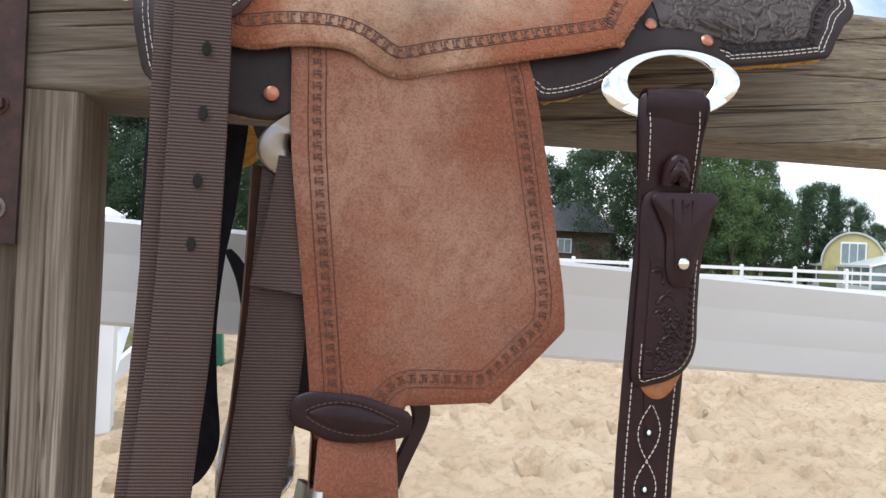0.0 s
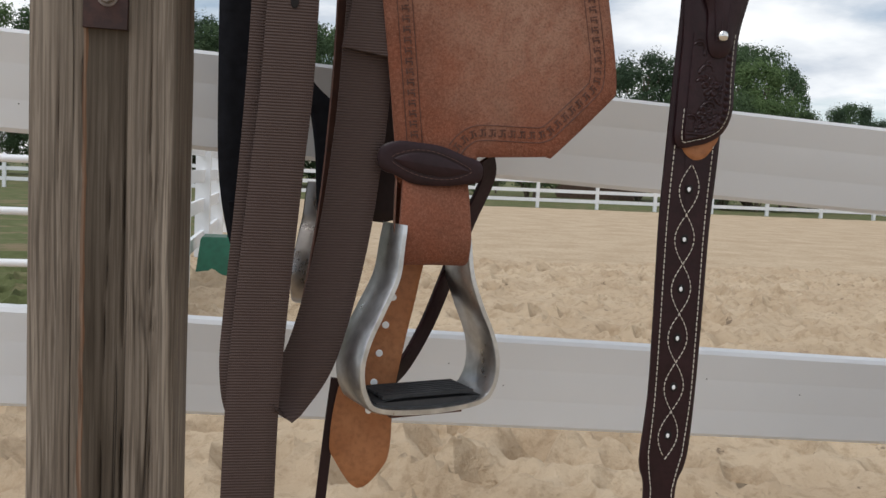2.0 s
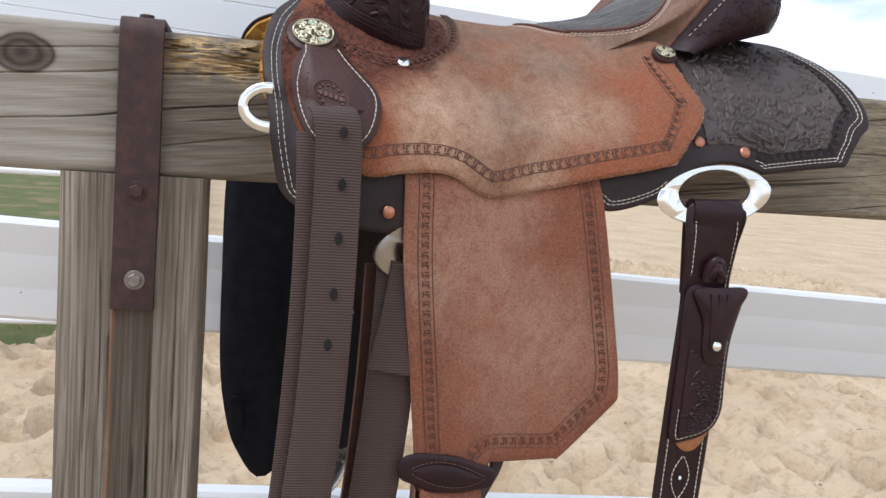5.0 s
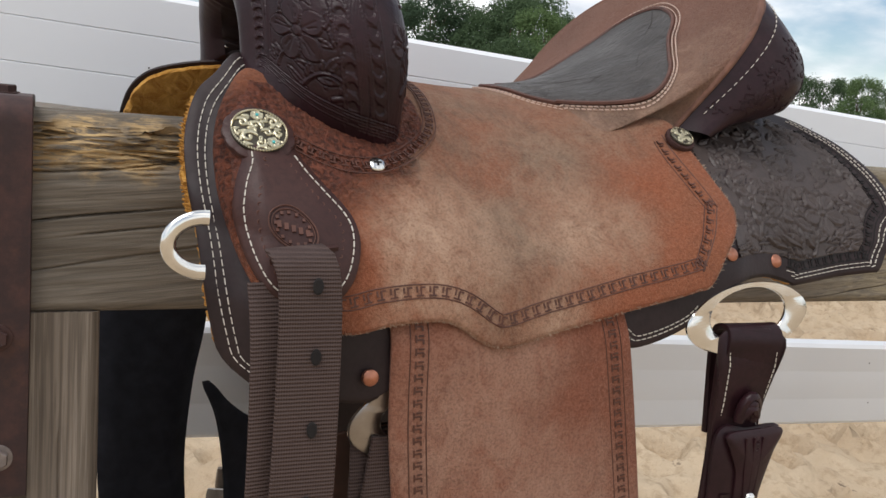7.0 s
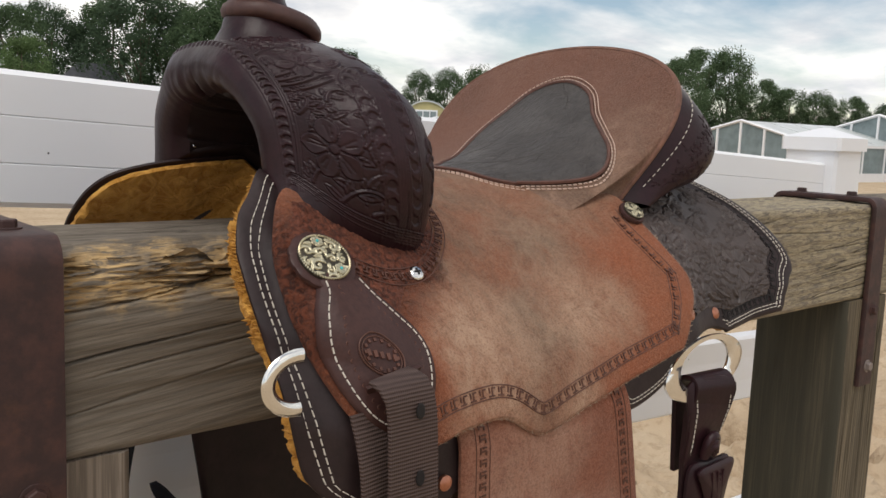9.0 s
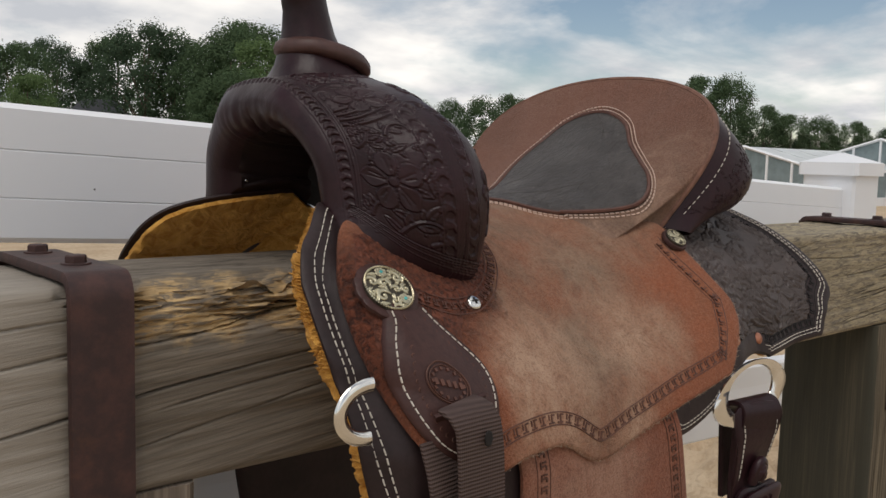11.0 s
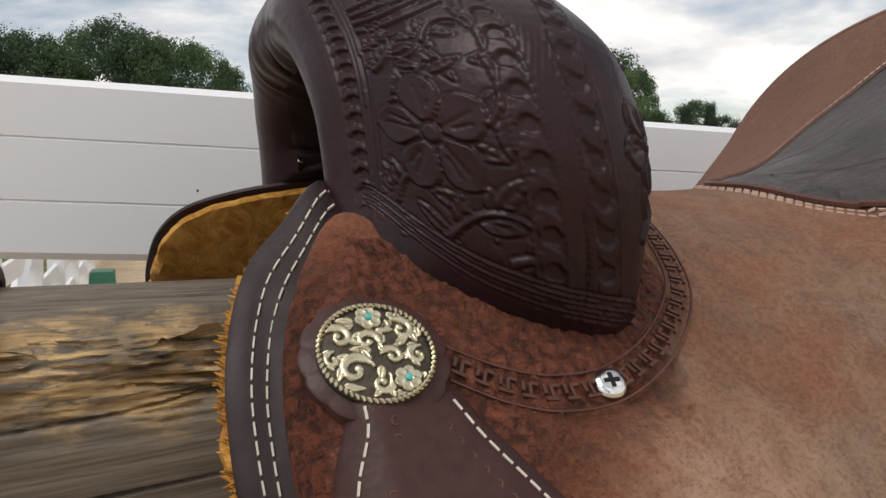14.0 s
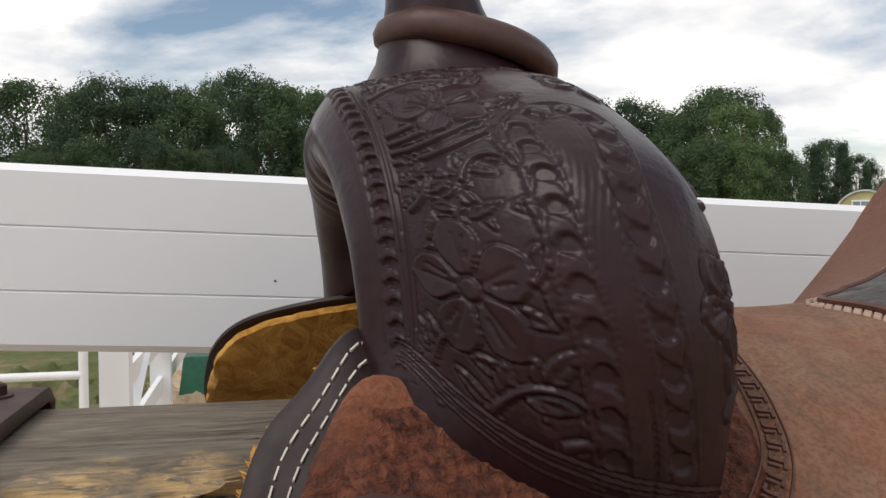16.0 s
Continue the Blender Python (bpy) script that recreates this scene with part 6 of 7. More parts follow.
for k in range(5):
    sm.box(NEAR(cx - 0.009 + k * 0.0045, cs, 0.0144), Vector((0.0014, 0, 0)), Vector((0, -0.0012, -0.0016)) * 1.2, Vector((0, -0.0003, 0.0003)))
for k in range(14):
    a = math.pi * 2 * k / 14
    sm.box(NEAR(cx + 0.0112 * math.cos(a), cs + 0.009 * math.sin(a), 0.0143), Vector((0.0010, 0, 0)), Vector((0, -0.0008, -0.0009)), Vector((0, -0.0003, 0.0003)))
sm.out("maker_stamp", BURNISHED, pt, "pressed oval stamp with worn bars")
Geo().strap([NEAR(-0.070, run_of(-0.070, 1.4905), 0.0125), NEAR(-0.048, run_of(-0.048, 1.4935), 0.0150), NEAR(-0.026, run_of(-0.026, 1.4965), 0.0125)], [(0, -0.4, 0.9)], [0.005, 0.007, 0.005], 0.003, 30).out("slot_lip", PATCH, pt)

# straps of brown webbing
X = (1, 0, 0)


# punched holes as small raised discs; the near-black ones paint the shade inside
def strap_holes(parent, where, r=0.0034, tall=1.6, mat=NEAR_BLACK):
    for x, y, z in where:
        m = Matrix.Translation((x, y, z)) @ Euler((radians(90), 0, 0)).to_matrix().to_4x4() @ Matrix.Diagonal((1, tall, 1, 1))
        Geo().lathe([(r, 0), (r, 0.0009), (r * 0.75, 0.0013)], m, 14).out("hole", mat, parent)


web1 = Geo().strap([(-0.056, 0.6975, 1.503), (-0.053, 0.6865, 1.4985), (-0.049, 0.682, 1.485), (-0.047, 0.680, 1.44), (-0.048, 0.6765, 1.34), (-0.052, 0.678, 1.23), (-0.059, 0.680, 1.15), (-0.069, 0.682, 1.03), (-0.074, 0.682, 0.95), (-0.076, 0.682, 0.87), (-0.079, 0.684, 0.70), (-0.081, 0.686, 0.55)],
                   [(1, 0.02, 0), (1, -0.05, 0), (1, 0.05, 0), (1, 0.1, 0)], [0.040, 0.044, 0.046, 0.046], 0.003, 120).out("webbing_billet", WEB, saddle, "brown ribbed nylon strap with punched holes")
strap_holes(web1, [(-0.0445, 0.6785, 1.482), (-0.0435, 0.6775, 1.437), (-0.044, 0.6755, 1.390), (-0.0455, 0.6745, 1.341), (-0.048, 0.6755, 1.295)])
web2 = Geo().strap([(-0.062, 0.703, 1.48), (-0.0605, 0.692, 1.44), (-0.060, 0.688, 1.34), (-0.064, 0.690, 1.23), (-0.069, 0.692, 1.15), (-0.078, 0.692, 1.03), (-0.080, 0.690, 0.985), (-0.075, 0.693, 0.950), (-0.061, 0.699, 0.943), (-0.045, 0.703, 0.958), (-0.022, 0.706, 0.998), (0.000, 0.709, 1.09), (0.013, 0.713, 1.19), (0.019, 0.716, 1.28), (0.022, 0.722, 1.345), (0.024, 0.735, 1.37)],
                   [(1, 0.1, 0), (1, 0.1, 0), (1, 0.15, 0), (1, 0, 0.5), (1, 0.05, 0), (1, 0.05, 0), (1, 0.05, 0)], [0.044, 0.046, 0.046], 0.003, 160).out("webbing_latigo", WEB, saddle, "looped brown nylon latigo strap")
Geo().strap([(0.030, 0.716, 1.365), (0.024, 0.711, 1.31), (0.017, 0.708, 1.262)], [X], [0.036, 0.0465], 0.004, 20).out("keeper_fold", WEB, web2)
# second fold of webbing hanging behind
Geo().strap([(0.000, 0.745, 1.36), (-0.002, 0.742, 1.25), (-0.010, 0.736, 1.13), (-0.024, 0.73, 1.03), (-0.034, 0.728, 0.995)], [(1, 0.5, 0)], [0.020, 0.024], 0.003, 60).out("latigo_leather", plain("reddish_strap_leather", (0.085, 0.034, 0.022), 0.55, 0, 0.25, 60, 0.2), saddle, "narrow reddish leather strap hanging behind the webbing")


# rigging rings
def plate_ring(c, ax, az, hole, shift, thick, nrm, tip=0.0, n=64):
    """A flat metal ring with a pointed oval outline and an oval hole."""
    g = Geo()
    c, nrm = Vector(c), Vector(nrm).normalized()
    u = Vector((1, 0, 0.14)).normalized()
    w = nrm.cross(u).normalized()
    if w.z < 0:
        w = -w
    outer, inner = [], []
    for j in range(n):
        a = 2 * math.pi * j / n
        k = 1 + tip * abs(math.cos(a)) ** 6
        outer.append(c + u * ax * math.cos(a) * k + w * az * math.sin(a))
        inner.append(c + u * ax * hole[0] * math.cos(a) + w * (az * hole[1] * math.sin(a) + shift))
    rws = []
    for ra, rb, h in ((0, 1, 0.5), (0.06, 0.94, 1), (0.94, 0.06, 1), (1, 0, 0.5), (1, 0, -0.5), (0.94, 0.06, -1), (0.06, 0.94, -1), (0, 1, -0.5), (0, 1, 0.5)):
        rws.append([outer[j] * rb + inner[j] * ra + nrm * thick * h * 0.5 for j in range(n)])
    return g.grid(rws, wrap=True)


rear_ring = plate_ring((0.335, 0.712, 1.4475), 0.0600, 0.0300, (0.66, 0.74), 0.0035, 0.004, (0.02, -1, 0.08), 0.05).out("rigging_ring", STEEL, saddle, "polished oval steel rigging ring")
# front ring: the dark leather it reflects is put into its steel colour
plate_ring((0.053, 0.7185, 1.378), 0.056, 0.033, (0.62, 0.62), 0.002, 0.004, (0.15, -1, -0.1), 0.05).out("rigging_ring", DIM_STEEL, saddle, "polished oval steel rigging ring")
dee = []
for k in range(40):
    a = math.pi * (0.47 + 1.04 * k / 39)
    dee.append((-0.1070 + 0.0225 * math.cos(a), 0.724, 1.4995 + 0.0175 * math.sin(a)))
Geo().tube(dee, 0.0050, 12, False, 0.5, (0, -1, 0)).out("breast_collar_ring", STEEL, saddle, "polished steel ring at the skirt's front")
for x, z, off in ((0.004, 1.413, -0.003), (0.375, 1.495, -0.0075), (0.3165, 1.5025, -0.0075)):
    m = mat_at(NEAR, x, run_of(x, z), off)
    Geo().lathe([(0.0058, -0.002), (0.0058, 0.0008), (0.0042, 0.0022), (0.0006, 0.0027)], m, 24).out("rivet", COPPER, saddle, "copper rivet")
m = mat_at(NEAR, 0.287, run_of(0.287, 1.479), -0.004)
Geo().lathe([(0.004, -0.002), (0.004, 0.0008), (0.003, 0.002), (0.0006, 0.0024)], m, 20).out("rivet", COPPER, saddle)

# fender, its border, keeper and the roll round the stirrup
def FD(x, z, off):
    """The fender's sheet: upright, its top drawn in under the jockey."""
    t = max(0.0, min(1.0, (z - 1.428) / 0.05))
    return Vector((x, 0.7085 + 0.022 * t * t - off + 0.24 * 0.02 * (x - 0.13) ** 2 * 12, z))



FENDER = smooth([(0.018, 1.478), (0.020, 1.443), (0.0235, 1.368), (0.037, 1.259), (0.046, 1.183), (0.050, 1.150), (0.085, 1.148), (0.112, 1.158), (0.118, 1.176), (0.126, 1.177), (0.183, 1.180), (0.191, 1.182), (0.242, 1.234), (0.246, 1.241), (0.2445, 1.262), (0.240, 1.290), (0.221, 1.391), (0.207, 1.457), (0.205, 1.478), (0.11, 1.480)], 240)
fd = Geo().panel(FENDER, FD, 0.006, 0.0, 10, (0.13, 1.32)).out("fender", SUEDE_FENDER, saddle, "brown suede stirrup fender with a stamped border")
bd = Geo()
for path in (smooth([(0.0365, 1.476), (0.0375, 1.443), (0.041, 1.368), (0.053, 1.259), (0.0615, 1.184)], 80, False),
             smooth([(0.1900, 1.476), (0.1925, 1.457), (0.2055, 1.391), (0.2255, 1.283), (0.228, 1.262), (0.2275, 1.248), (0.223, 1.240), (0.188, 1.204), (0.180, 1.1985), (0.170, 1.197), (0.128, 1.197), (0.114, 1.195), (0.104, 1.188), (0.098, 1.180)], 140, False)):
    stamps(bd, path, FD, 0.0062, 0.0092, 0.0036, 0.0006)
    for k in (-0.0068, 0.0068):
        d = np.gradient(path, axis=0)
        nrm = np.stack([-d[:, 1], d[:, 0]], 1) / np.linalg.norm(d, axis=1)[:, None]
        scored(bd, path + nrm * k, FD, 0.0061)
bd.out("border_tooling", BURNISHED, fd)
KEEP = smooth([(0.032, 1.178), (0.045, 1.184), (0.062, 1.1835), (0.085, 1.181), (0.105, 1.174), (0.121, 1.168), (0.1205, 1.154), (0.105, 1.151), (0.088, 1.149), (0.062, 1.150), (0.045, 1.157), (0.032, 1.163)], 100)
KP = hang(0.7005, 0.10, 0.077)
kp = Geo().panel(KEEP, KP, 0.005, 0.0, 6).out("keeper", DARK, saddle, "dark leather keeper with an oval stitched pad")
eye_edge = smooth([(0.040, 1.170), (0.058, 1.178), (0.080, 1.177), (0.104, 1.168), (0.113, 1.161), (0.098, 1.1545), (0.078, 1.1535), (0.056, 1.159)], 70)
st = Geo()
p, n = frames_on(eye_edge, KP, 0.0052)
st.dashes(p, n, 0.003, 0.0016, 0.0005)
st.out("stitching", plain("brown_thread", (0.10, 0.05, 0.04), 0.8), kp, flat=True)
Geo().panel(inset(eye_edge, 0.003), KP, 0.0016, 0.005, 5, None, 0.0014).out("pad", DARK, kp)
roll = Geo().strap([(0.082, 0.7105, 1.160), (0.082, 0.7015, 1.140), (0.082, 0.6955, 1.115), (0.082, 0.6955, 1.095), (0.082, 0.703, 1.081), (0.082, 0.716, 1.078), (0.082, 0.729, 1.086), (0.081, 0.734, 1.105), (0.080, 0.731, 1.13), (0.079, 0.722, 1.16)], [(1, 0.12, 0)], [0.060, 0.068, 0.066, 0.062], 0.006, 70)
roll.out("stirrup_leather", SUEDE_FENDER, fd, "suede roll round the stirrup bar")
side = Geo()
side.panel(smooth([(0.70, 1.150), (0.698, 1.115), (0.704, 1.088), (0.718, 1.082), (0.730, 1.095), (0.730, 1.145)], 40), lambda a, b, off: Vector((0.0465 - off * 0.5 + (a - 0.70) * 0.1, a, b)), 0.003, 0.0, 4).out("side_lap", EDGE, fd)

# stirrups: the near one, and the off-side one seen edge-on
def build_stirrup(centre, turn, up, label, metal):
    SU, SW = Vector((math.cos(turn), math.sin(turn), 0)), Vector((-math.sin(turn), math.cos(turn), 0))
    SC = Vector((centre[0], centre[1], up))
    def st_at(u, z):
        return SC + SU * u + Vector((0, 0, z))
    path = smooth([(-0.031, 1.112), (-0.0335, 1.095), (-0.038, 1.065), (-0.052, 1.035), (-0.064, 1.010), (-0.070, 0.985), (-0.066, 0.962), (-0.052, 0.949), (0.0, 0.945), (0.048, 0.949), (0.063, 0.962), (0.067, 0.985), (0.061, 1.010), (0.048, 1.038), (0.038, 1.065), (0.034, 1.095), (0.032, 1.112)], 110, False)
    sp = Geo()
    rows = []
    for i in range(110):
        p = st_at(*path[i])
        t = (st_at(*path[min(109, i + 1)]) - st_at(*path[max(0, i - 1)])).normalized()
        nrm = t.cross(SW)
        f = abs(i / 109 * 2 - 1)
        w = 0.021 + 0.010 * (1 - f) ** 0.6
        k = 0.0034
        prof = [(-1, -0.6), (-1, 0.6), (-0.9, 1), (0, 1), (0.9, 1), (1, 0.6), (1, -0.6), (0.9, -1), (0, -1), (-0.9, -1)]
        rows.append([p + SW * (s * w) + nrm * (q * k) for s, q in prof])
    sp.grid(rows, wrap=True)
    sp.cap(rows[0][::-1])
    sp.cap(rows[-1])
    stirrup = sp.out("stirrup", metal, saddle, label)
    Geo().tube([st_at(-0.033, 1.098), st_at(0.0, 1.0975), st_at(0.033, 1.098)], 0.009, 12).out("top_bar", metal, stirrup)
    tr = Geo().grid([[st_at(u, 0.9535 + 0.0045 * (1 - (u / 0.056) ** 4)) + SW * v for v in (-0.0245, -0.022, 0.022, 0.0245)] for u in np.linspace(-0.054, 0.052, 15)])
    for k in range(7):
        v = -0.02 + 0.0066 * k
        tr.box(st_at(-0.001, 0.9585) + SW * v, SU * 0.046, SW * 0.0019, Vector((0, 0, 0.0016)))
    tr.box(st_at(-0.001, 0.9505), SU * 0.053, SW * 0.0240, Vector((0, 0, 0.0042)))
    tr.out("tread", RUBBER, stirrup, "ribbed black rubber tread")
    Geo().box(st_at(0, 0.9405), SU * 0.036, SW * 0.018, Vector((0, 0, 0.0022))).out("tread_plate", BURNISHED, stirrup, flat=True)


build_stirrup((0.077, 0.716), radians(18), 0.0, "brushed aluminium stirrup, scuffed, with a rubber tread", ALUMINIUM)
build_stirrup((0.012, 1.188), radians(70), 0.028, "dull metal stirrup with a black tread on the off side", DIM_STEEL)

# stirrup leather's tail and hobble strap
tail_edge = smooth([(0.046, 1.10), (0.034, 1.05), (0.020, 1.0), (0.004, 0.945), (-0.001, 0.90), (0.004, 0.884), (0.025, 0.857), (0.046, 0.875), (0.053, 0.895), (0.055, 0.945), (0.064, 1.0), (0.074, 1.05), (0.080, 1.10)], 120)
TL = hang(0.745, 0.0)
tl = Geo().panel(tail_edge, TL, 0.005, 0.0, 6).out("stirrup_leather_tail", TAN, saddle, "tan leather strap tail with punched holes")
strap_holes(tl, [(0.052, 0.7395, 1.0405), (0.046, 0.7395, 1.014), (0.041, 0.7395, 0.987), (0.037, 0.7395, 0.959), (0.033, 0.7395, 0.932)], 0.0034, 1.0, VINYL)
Geo().strap([(0.135, 0.735, 1.175), (0.138, 0.742, 1.155), (0.122, 0.752, 1.11), (0.106, 0.757, 1.06), (0.088, 0.76, 1.01), (0.066, 0.762, 0.968), (0.045, 0.762, 0.945)], [(0.8, 0.6, 0)], [0.019], 0.004, 60).out("hobble_strap", DARK, saddle, "thin dark leather hobble strap")
Geo().strap([(0.002, 0.752, 0.96), (-0.004, 0.752, 0.90), (-0.012, 0.752, 0.80), (-0.016, 0.752, 0.70)], [X], [0.010], 0.003, 30).out("tie_string", DARK, saddle, "thin leather string")

# rear billet with its sheath
def BL(x, z, off):
    """The billet's sheet, turned where it comes off the ring."""
    a = radians(16) * min(1.0, max(0.0, (z - 1.375) / 0.05))
    fore = 0.012 * min(1.0, max(0.0, (z - 1.36) / 0.05))
    return Vector((0.334 + (x - 0.334) * math.cos(a) - off * math.sin(a), 0.716 - fore - (x - 0.334) * math.sin(a) - off * math.cos(a), z))


BILLET = smooth([(0.3095, 1.436), (0.3085, 1.40), (0.3125, 1.34), (0.309, 1.26), (0.3055, 1.18), (0.3035, 1.118), (0.3040, 1.03), (0.3035, 0.953), (0.2990, 0.895), (0.3000, 0.880), (0.3050, 0.860), (0.304, 0.80), (0.302, 0.70), (0.318, 0.68), (0.332, 0.70), (0.334, 0.80), (0.3345, 0.860), (0.341, 0.880), (0.345, 0.90), (0.348, 0.953), (0.350, 1.03), (0.3515, 1.118), (0.355, 1.18), (0.3585, 1.26), (0.361, 1.34), (0.3585, 1.40), (0.3585, 1.436)], 260)
bl = Geo().panel(BILLET, BL, 0.0055, 0.0, 8, (0.328, 1.10)).out("rear_billet", DARK, saddle, "dark leather rear billet with white stitched diamonds and holes")
Geo().strap([(0.334, 0.7015, 1.415), (0.334, 0.6985, 1.431), (0.334, 0.7030, 1.4395), (0.334, 0.712, 1.4410), (0.335, 0.7215, 1.436), (0.336, 0.726, 1.42), (0.336, 0.729, 1.345)], [(0.96, -0.28, 0.06), (1.0, 0.0, 0.0), (1.0, 0.1, 0.0)], [0.048, 0.047, 0.040], 0.005, 50).out("billet_loop", DARK, bl)
st = Geo()
cl = smooth([(0.334, 1.43), (0.337, 1.34), (0.334, 1.26), (0.330, 1.18), (0.3275, 1.118), (0.327, 1.03), (0.326, 0.953), (0.322, 0.895), (0.3205, 0.87), (0.3195, 0.80)], 200, False)
for k in (-1, 1):
    w = np.interp(cl[:, 1], [0.80, 0.86, 0.895, 0.96, 1.43], [0.011, 0.011, 0.0175, 0.0185, 0.0205])
    p, n = frames_on(np.stack([cl[:, 0] + k * w, cl[:, 1]], 1), BL, 0.0057)
    st.dashes(p, n, 0.0036, 0.0016, 0.0005)
    z = np.linspace(1.178, 0.890, 240)
    x = np.interp(z, cl[::-1, 1], cl[::-1, 0])
    ph = (1.178 - z) / 0.0480 * math.pi
    p, n = frames_on(np.stack([x + k * 0.0098 * np.abs(np.sin(ph)) * np.where(np.floor(ph / math.pi) % 1 == 0, 1, 1), z], 1), BL, 0.0057)
    st.dashes(p, n, 0.0034, 0.0016, 0.0005)
st.out("stitching", THREAD, bl, "white stitching in diamonds", flat=True)
for k in range(6):
    z = 1.178 - 0.048 * (k + 0.5)
    strap_holes(bl, [(np.interp(z, cl[::-1, 1], cl[::-1, 0]), 0.7103, z)], 0.0038, 1.2)
    strap_holes(bl, [(np.interp(z, cl[::-1, 1], cl[::-1, 0]) - 0.0006, 0.7098, z)], 0.0017, 1.3, VINYL)
for i in range(3):
    a = smooth([(0.331, 0.703, 1.362), (0.331, 0.700, 1.376), (0.338, 0.698, 1.384), (0.345, 0.700, 1.376), (0.345, 0.703, 1.362)], 30, False) if i == 0 else smooth([(0.329 + i * 0.003, 0.702, 1.366), (0.338, 0.697, 1.371 + 0.004 * i), (0.350 - i * 0.003, 0.702, 1.366)], 20, False)
    Geo().tube(a, 0.0048, 8).out("knot_strand", DARK, bl)
SH = hang(0.7095, 0.0)
SHEATH = smooth([(0.315, 1.350), (0.345, 1.352), (0.372, 1.3535), (0.3765, 1.352), (0.372, 1.336), (0.364, 1.30), (0.3625, 1.26), (0.3625, 1.229), (0.356, 1.212), (0.345, 1.203), (0.330, 1.198), (0.3125, 1.1975), (0.3115, 1.23), (0.3135, 1.29)], 140)
sh = Geo().panel(SHEATH, SH, 0.007, 0.0, 8, None, 0.004).out("sheath", DARK, bl, "tooled dark leather sheath with a snap flap")
xs, zs = np.arange(0.310, 0.366, 0.0006), np.arange(1.196, 1.30, 0.0006)
rl = Relief(*np.meshgrid(xs, zs, indexing="ij"))
rnd = random.Random(33)
for k in range(10):
    rl.petal(rnd.uniform(0.320, 0.350), rnd.uniform(1.21, 1.29), rnd.uniform(0, 6.28), 0.013, 0.005, 0.8, 0.8, 2)
for k in range(5):
    rl.scroll(0.326 + 0.004 * (k % 3), 1.212 + 0.017 * k, 1.3, 0.020, 2.6 * (-1) ** k, 0.0011, 2, k)
rl.blossom(0.338, 1.250, 0.0085, 0.3)
rl.blossom(0.334, 1.225, 0.0075, 0.8)
rl.chain([(0.3545, 1.295), (0.3545, 1.25), (0.353, 1.222), (0.347, 1.212)], 0.0062, 0.0024)
rl.line([(0.3175, 1.295), (0.3165, 1.25), (0.3160, 1.206), (0.335, 1.2055), (0.350, 1.2105)], 0.0007)
relief_sheet(xs, zs, rl.result() + 0.0024, lambda x, z, off: SH(x, z, 0.0098 + off * 0.8), SHEATH, 0.0045, 0.0015).out("carving", DARK, sh, sharp=180)
st = Geo()
p, n = frames_on(inset(SHEATH, 0.003)[40:100], SH, 0.0074)
st.dashes(p, n, 0.0036, 0.0015, 0.0005)
st.out("stitching", THREAD, sh, flat=True)
FLAP = smooth([(0.318, 1.352), (0.345, 1.3545), (0.373, 1.354), (0.366, 1.335), (0.357, 1.305), (0.353, 1.285), (0.345, 1.2785), (0.336, 1.281), (0.332, 1.295), (0.331, 1.32), (0.322, 1.340)], 90)
FL = hang(0.699, 0.0)
fp = Geo().panel(FLAP, FL, 0.004, 0.0, 6, None, 0.003).out("snap_flap", DARK, sh)
rd = Geo()
for k in (-1, 0, 1):
    rd.tube([FL(0.342 + k * 0.006 + 0.004 * (z - 1.31) * 20 * k, z, 0.0062) for z in np.linspace(1.292, 1.350, 14)], 0.0009, 5)
crescents(rd, lambda a, b, off: FL(a, b, off + 0.0062), np.array([(0.345 + 0.0 * z, z) for z in np.linspace(1.31, 1.348, 20)]), 0.0, 0.0055, 0.0018, 0.0005)
rd.out("carving", DARK, fp)
m = Matrix.Translation((0.344, 0.6935, 1.297)) @ Euler((radians(90), 0, 0)).to_matrix().to_4x4()
Geo().lathe([(0.0055, 0), (0.0054, 0.0014), (0.0042, 0.0034), (0.002, 0.0045), (0.0004, 0.0048)], m, 24).out("snap", STEEL, fp, "round steel snap")
tg = Geo().panel(smooth([(0.318, 1.205), (0.321, 1.192), (0.330, 1.184), (0.340, 1.185), (0.349, 1.195), (0.352, 1.208)], 50), hang(0.7125), 0.004, 0.0, 4).out("tongue", TAN, sh, "tan leather tongue below the sheath")

# off side: hanging black girth
GR = lambda y0: (lambda x, z, off: Vector((x, y0 - off, z)))
girth_edge = smooth([(-0.100, 1.50), (-0.128, 1.46), (-0.135, 1.40), (-0.135, 1.30), (-0.132, 1.17), (-0.119, 1.09), (-0.102, 1.05), (-0.075, 1.02), (-0.046, 1.06), (-0.051, 1.13), (-0.055, 1.2), (-0.049, 1.28), (-0.036, 1.36), (-0.03, 1.50)], 120)
girth_edge = [(x, 1.37 - (1.37 - z) * 1.072) for x, z in girth_edge]
gi = Geo().panel(girth_edge, GR(1.175), 0.022, 0.0, 6, None, 0.006).out("girth", NEOPRENE, saddle, "black neoprene girth hanging on the off side")
Geo().strap([(-0.116, 1.15, 1.11), (-0.112, 1.15, 1.06)], [(1, 0.0, 0)], [0.016], 0.012, 12).out("girth_tab", NEOPRENE, gi)
Geo().panel(smooth([(-0.037, 1.286), (-0.026, 1.279), (-0.012, 1.262), (0.012, 1.243), (0.05, 1.225), (0.056, 1.15), (0.045, 1.06), (0.010, 1.055), (-0.004, 1.10), (-0.010, 1.184), (-0.021, 1.247)], 90), GR(1.115), 0.008).out("off_stirrup_leather", NEOPRENE, saddle, "black leather hanging on the off side")
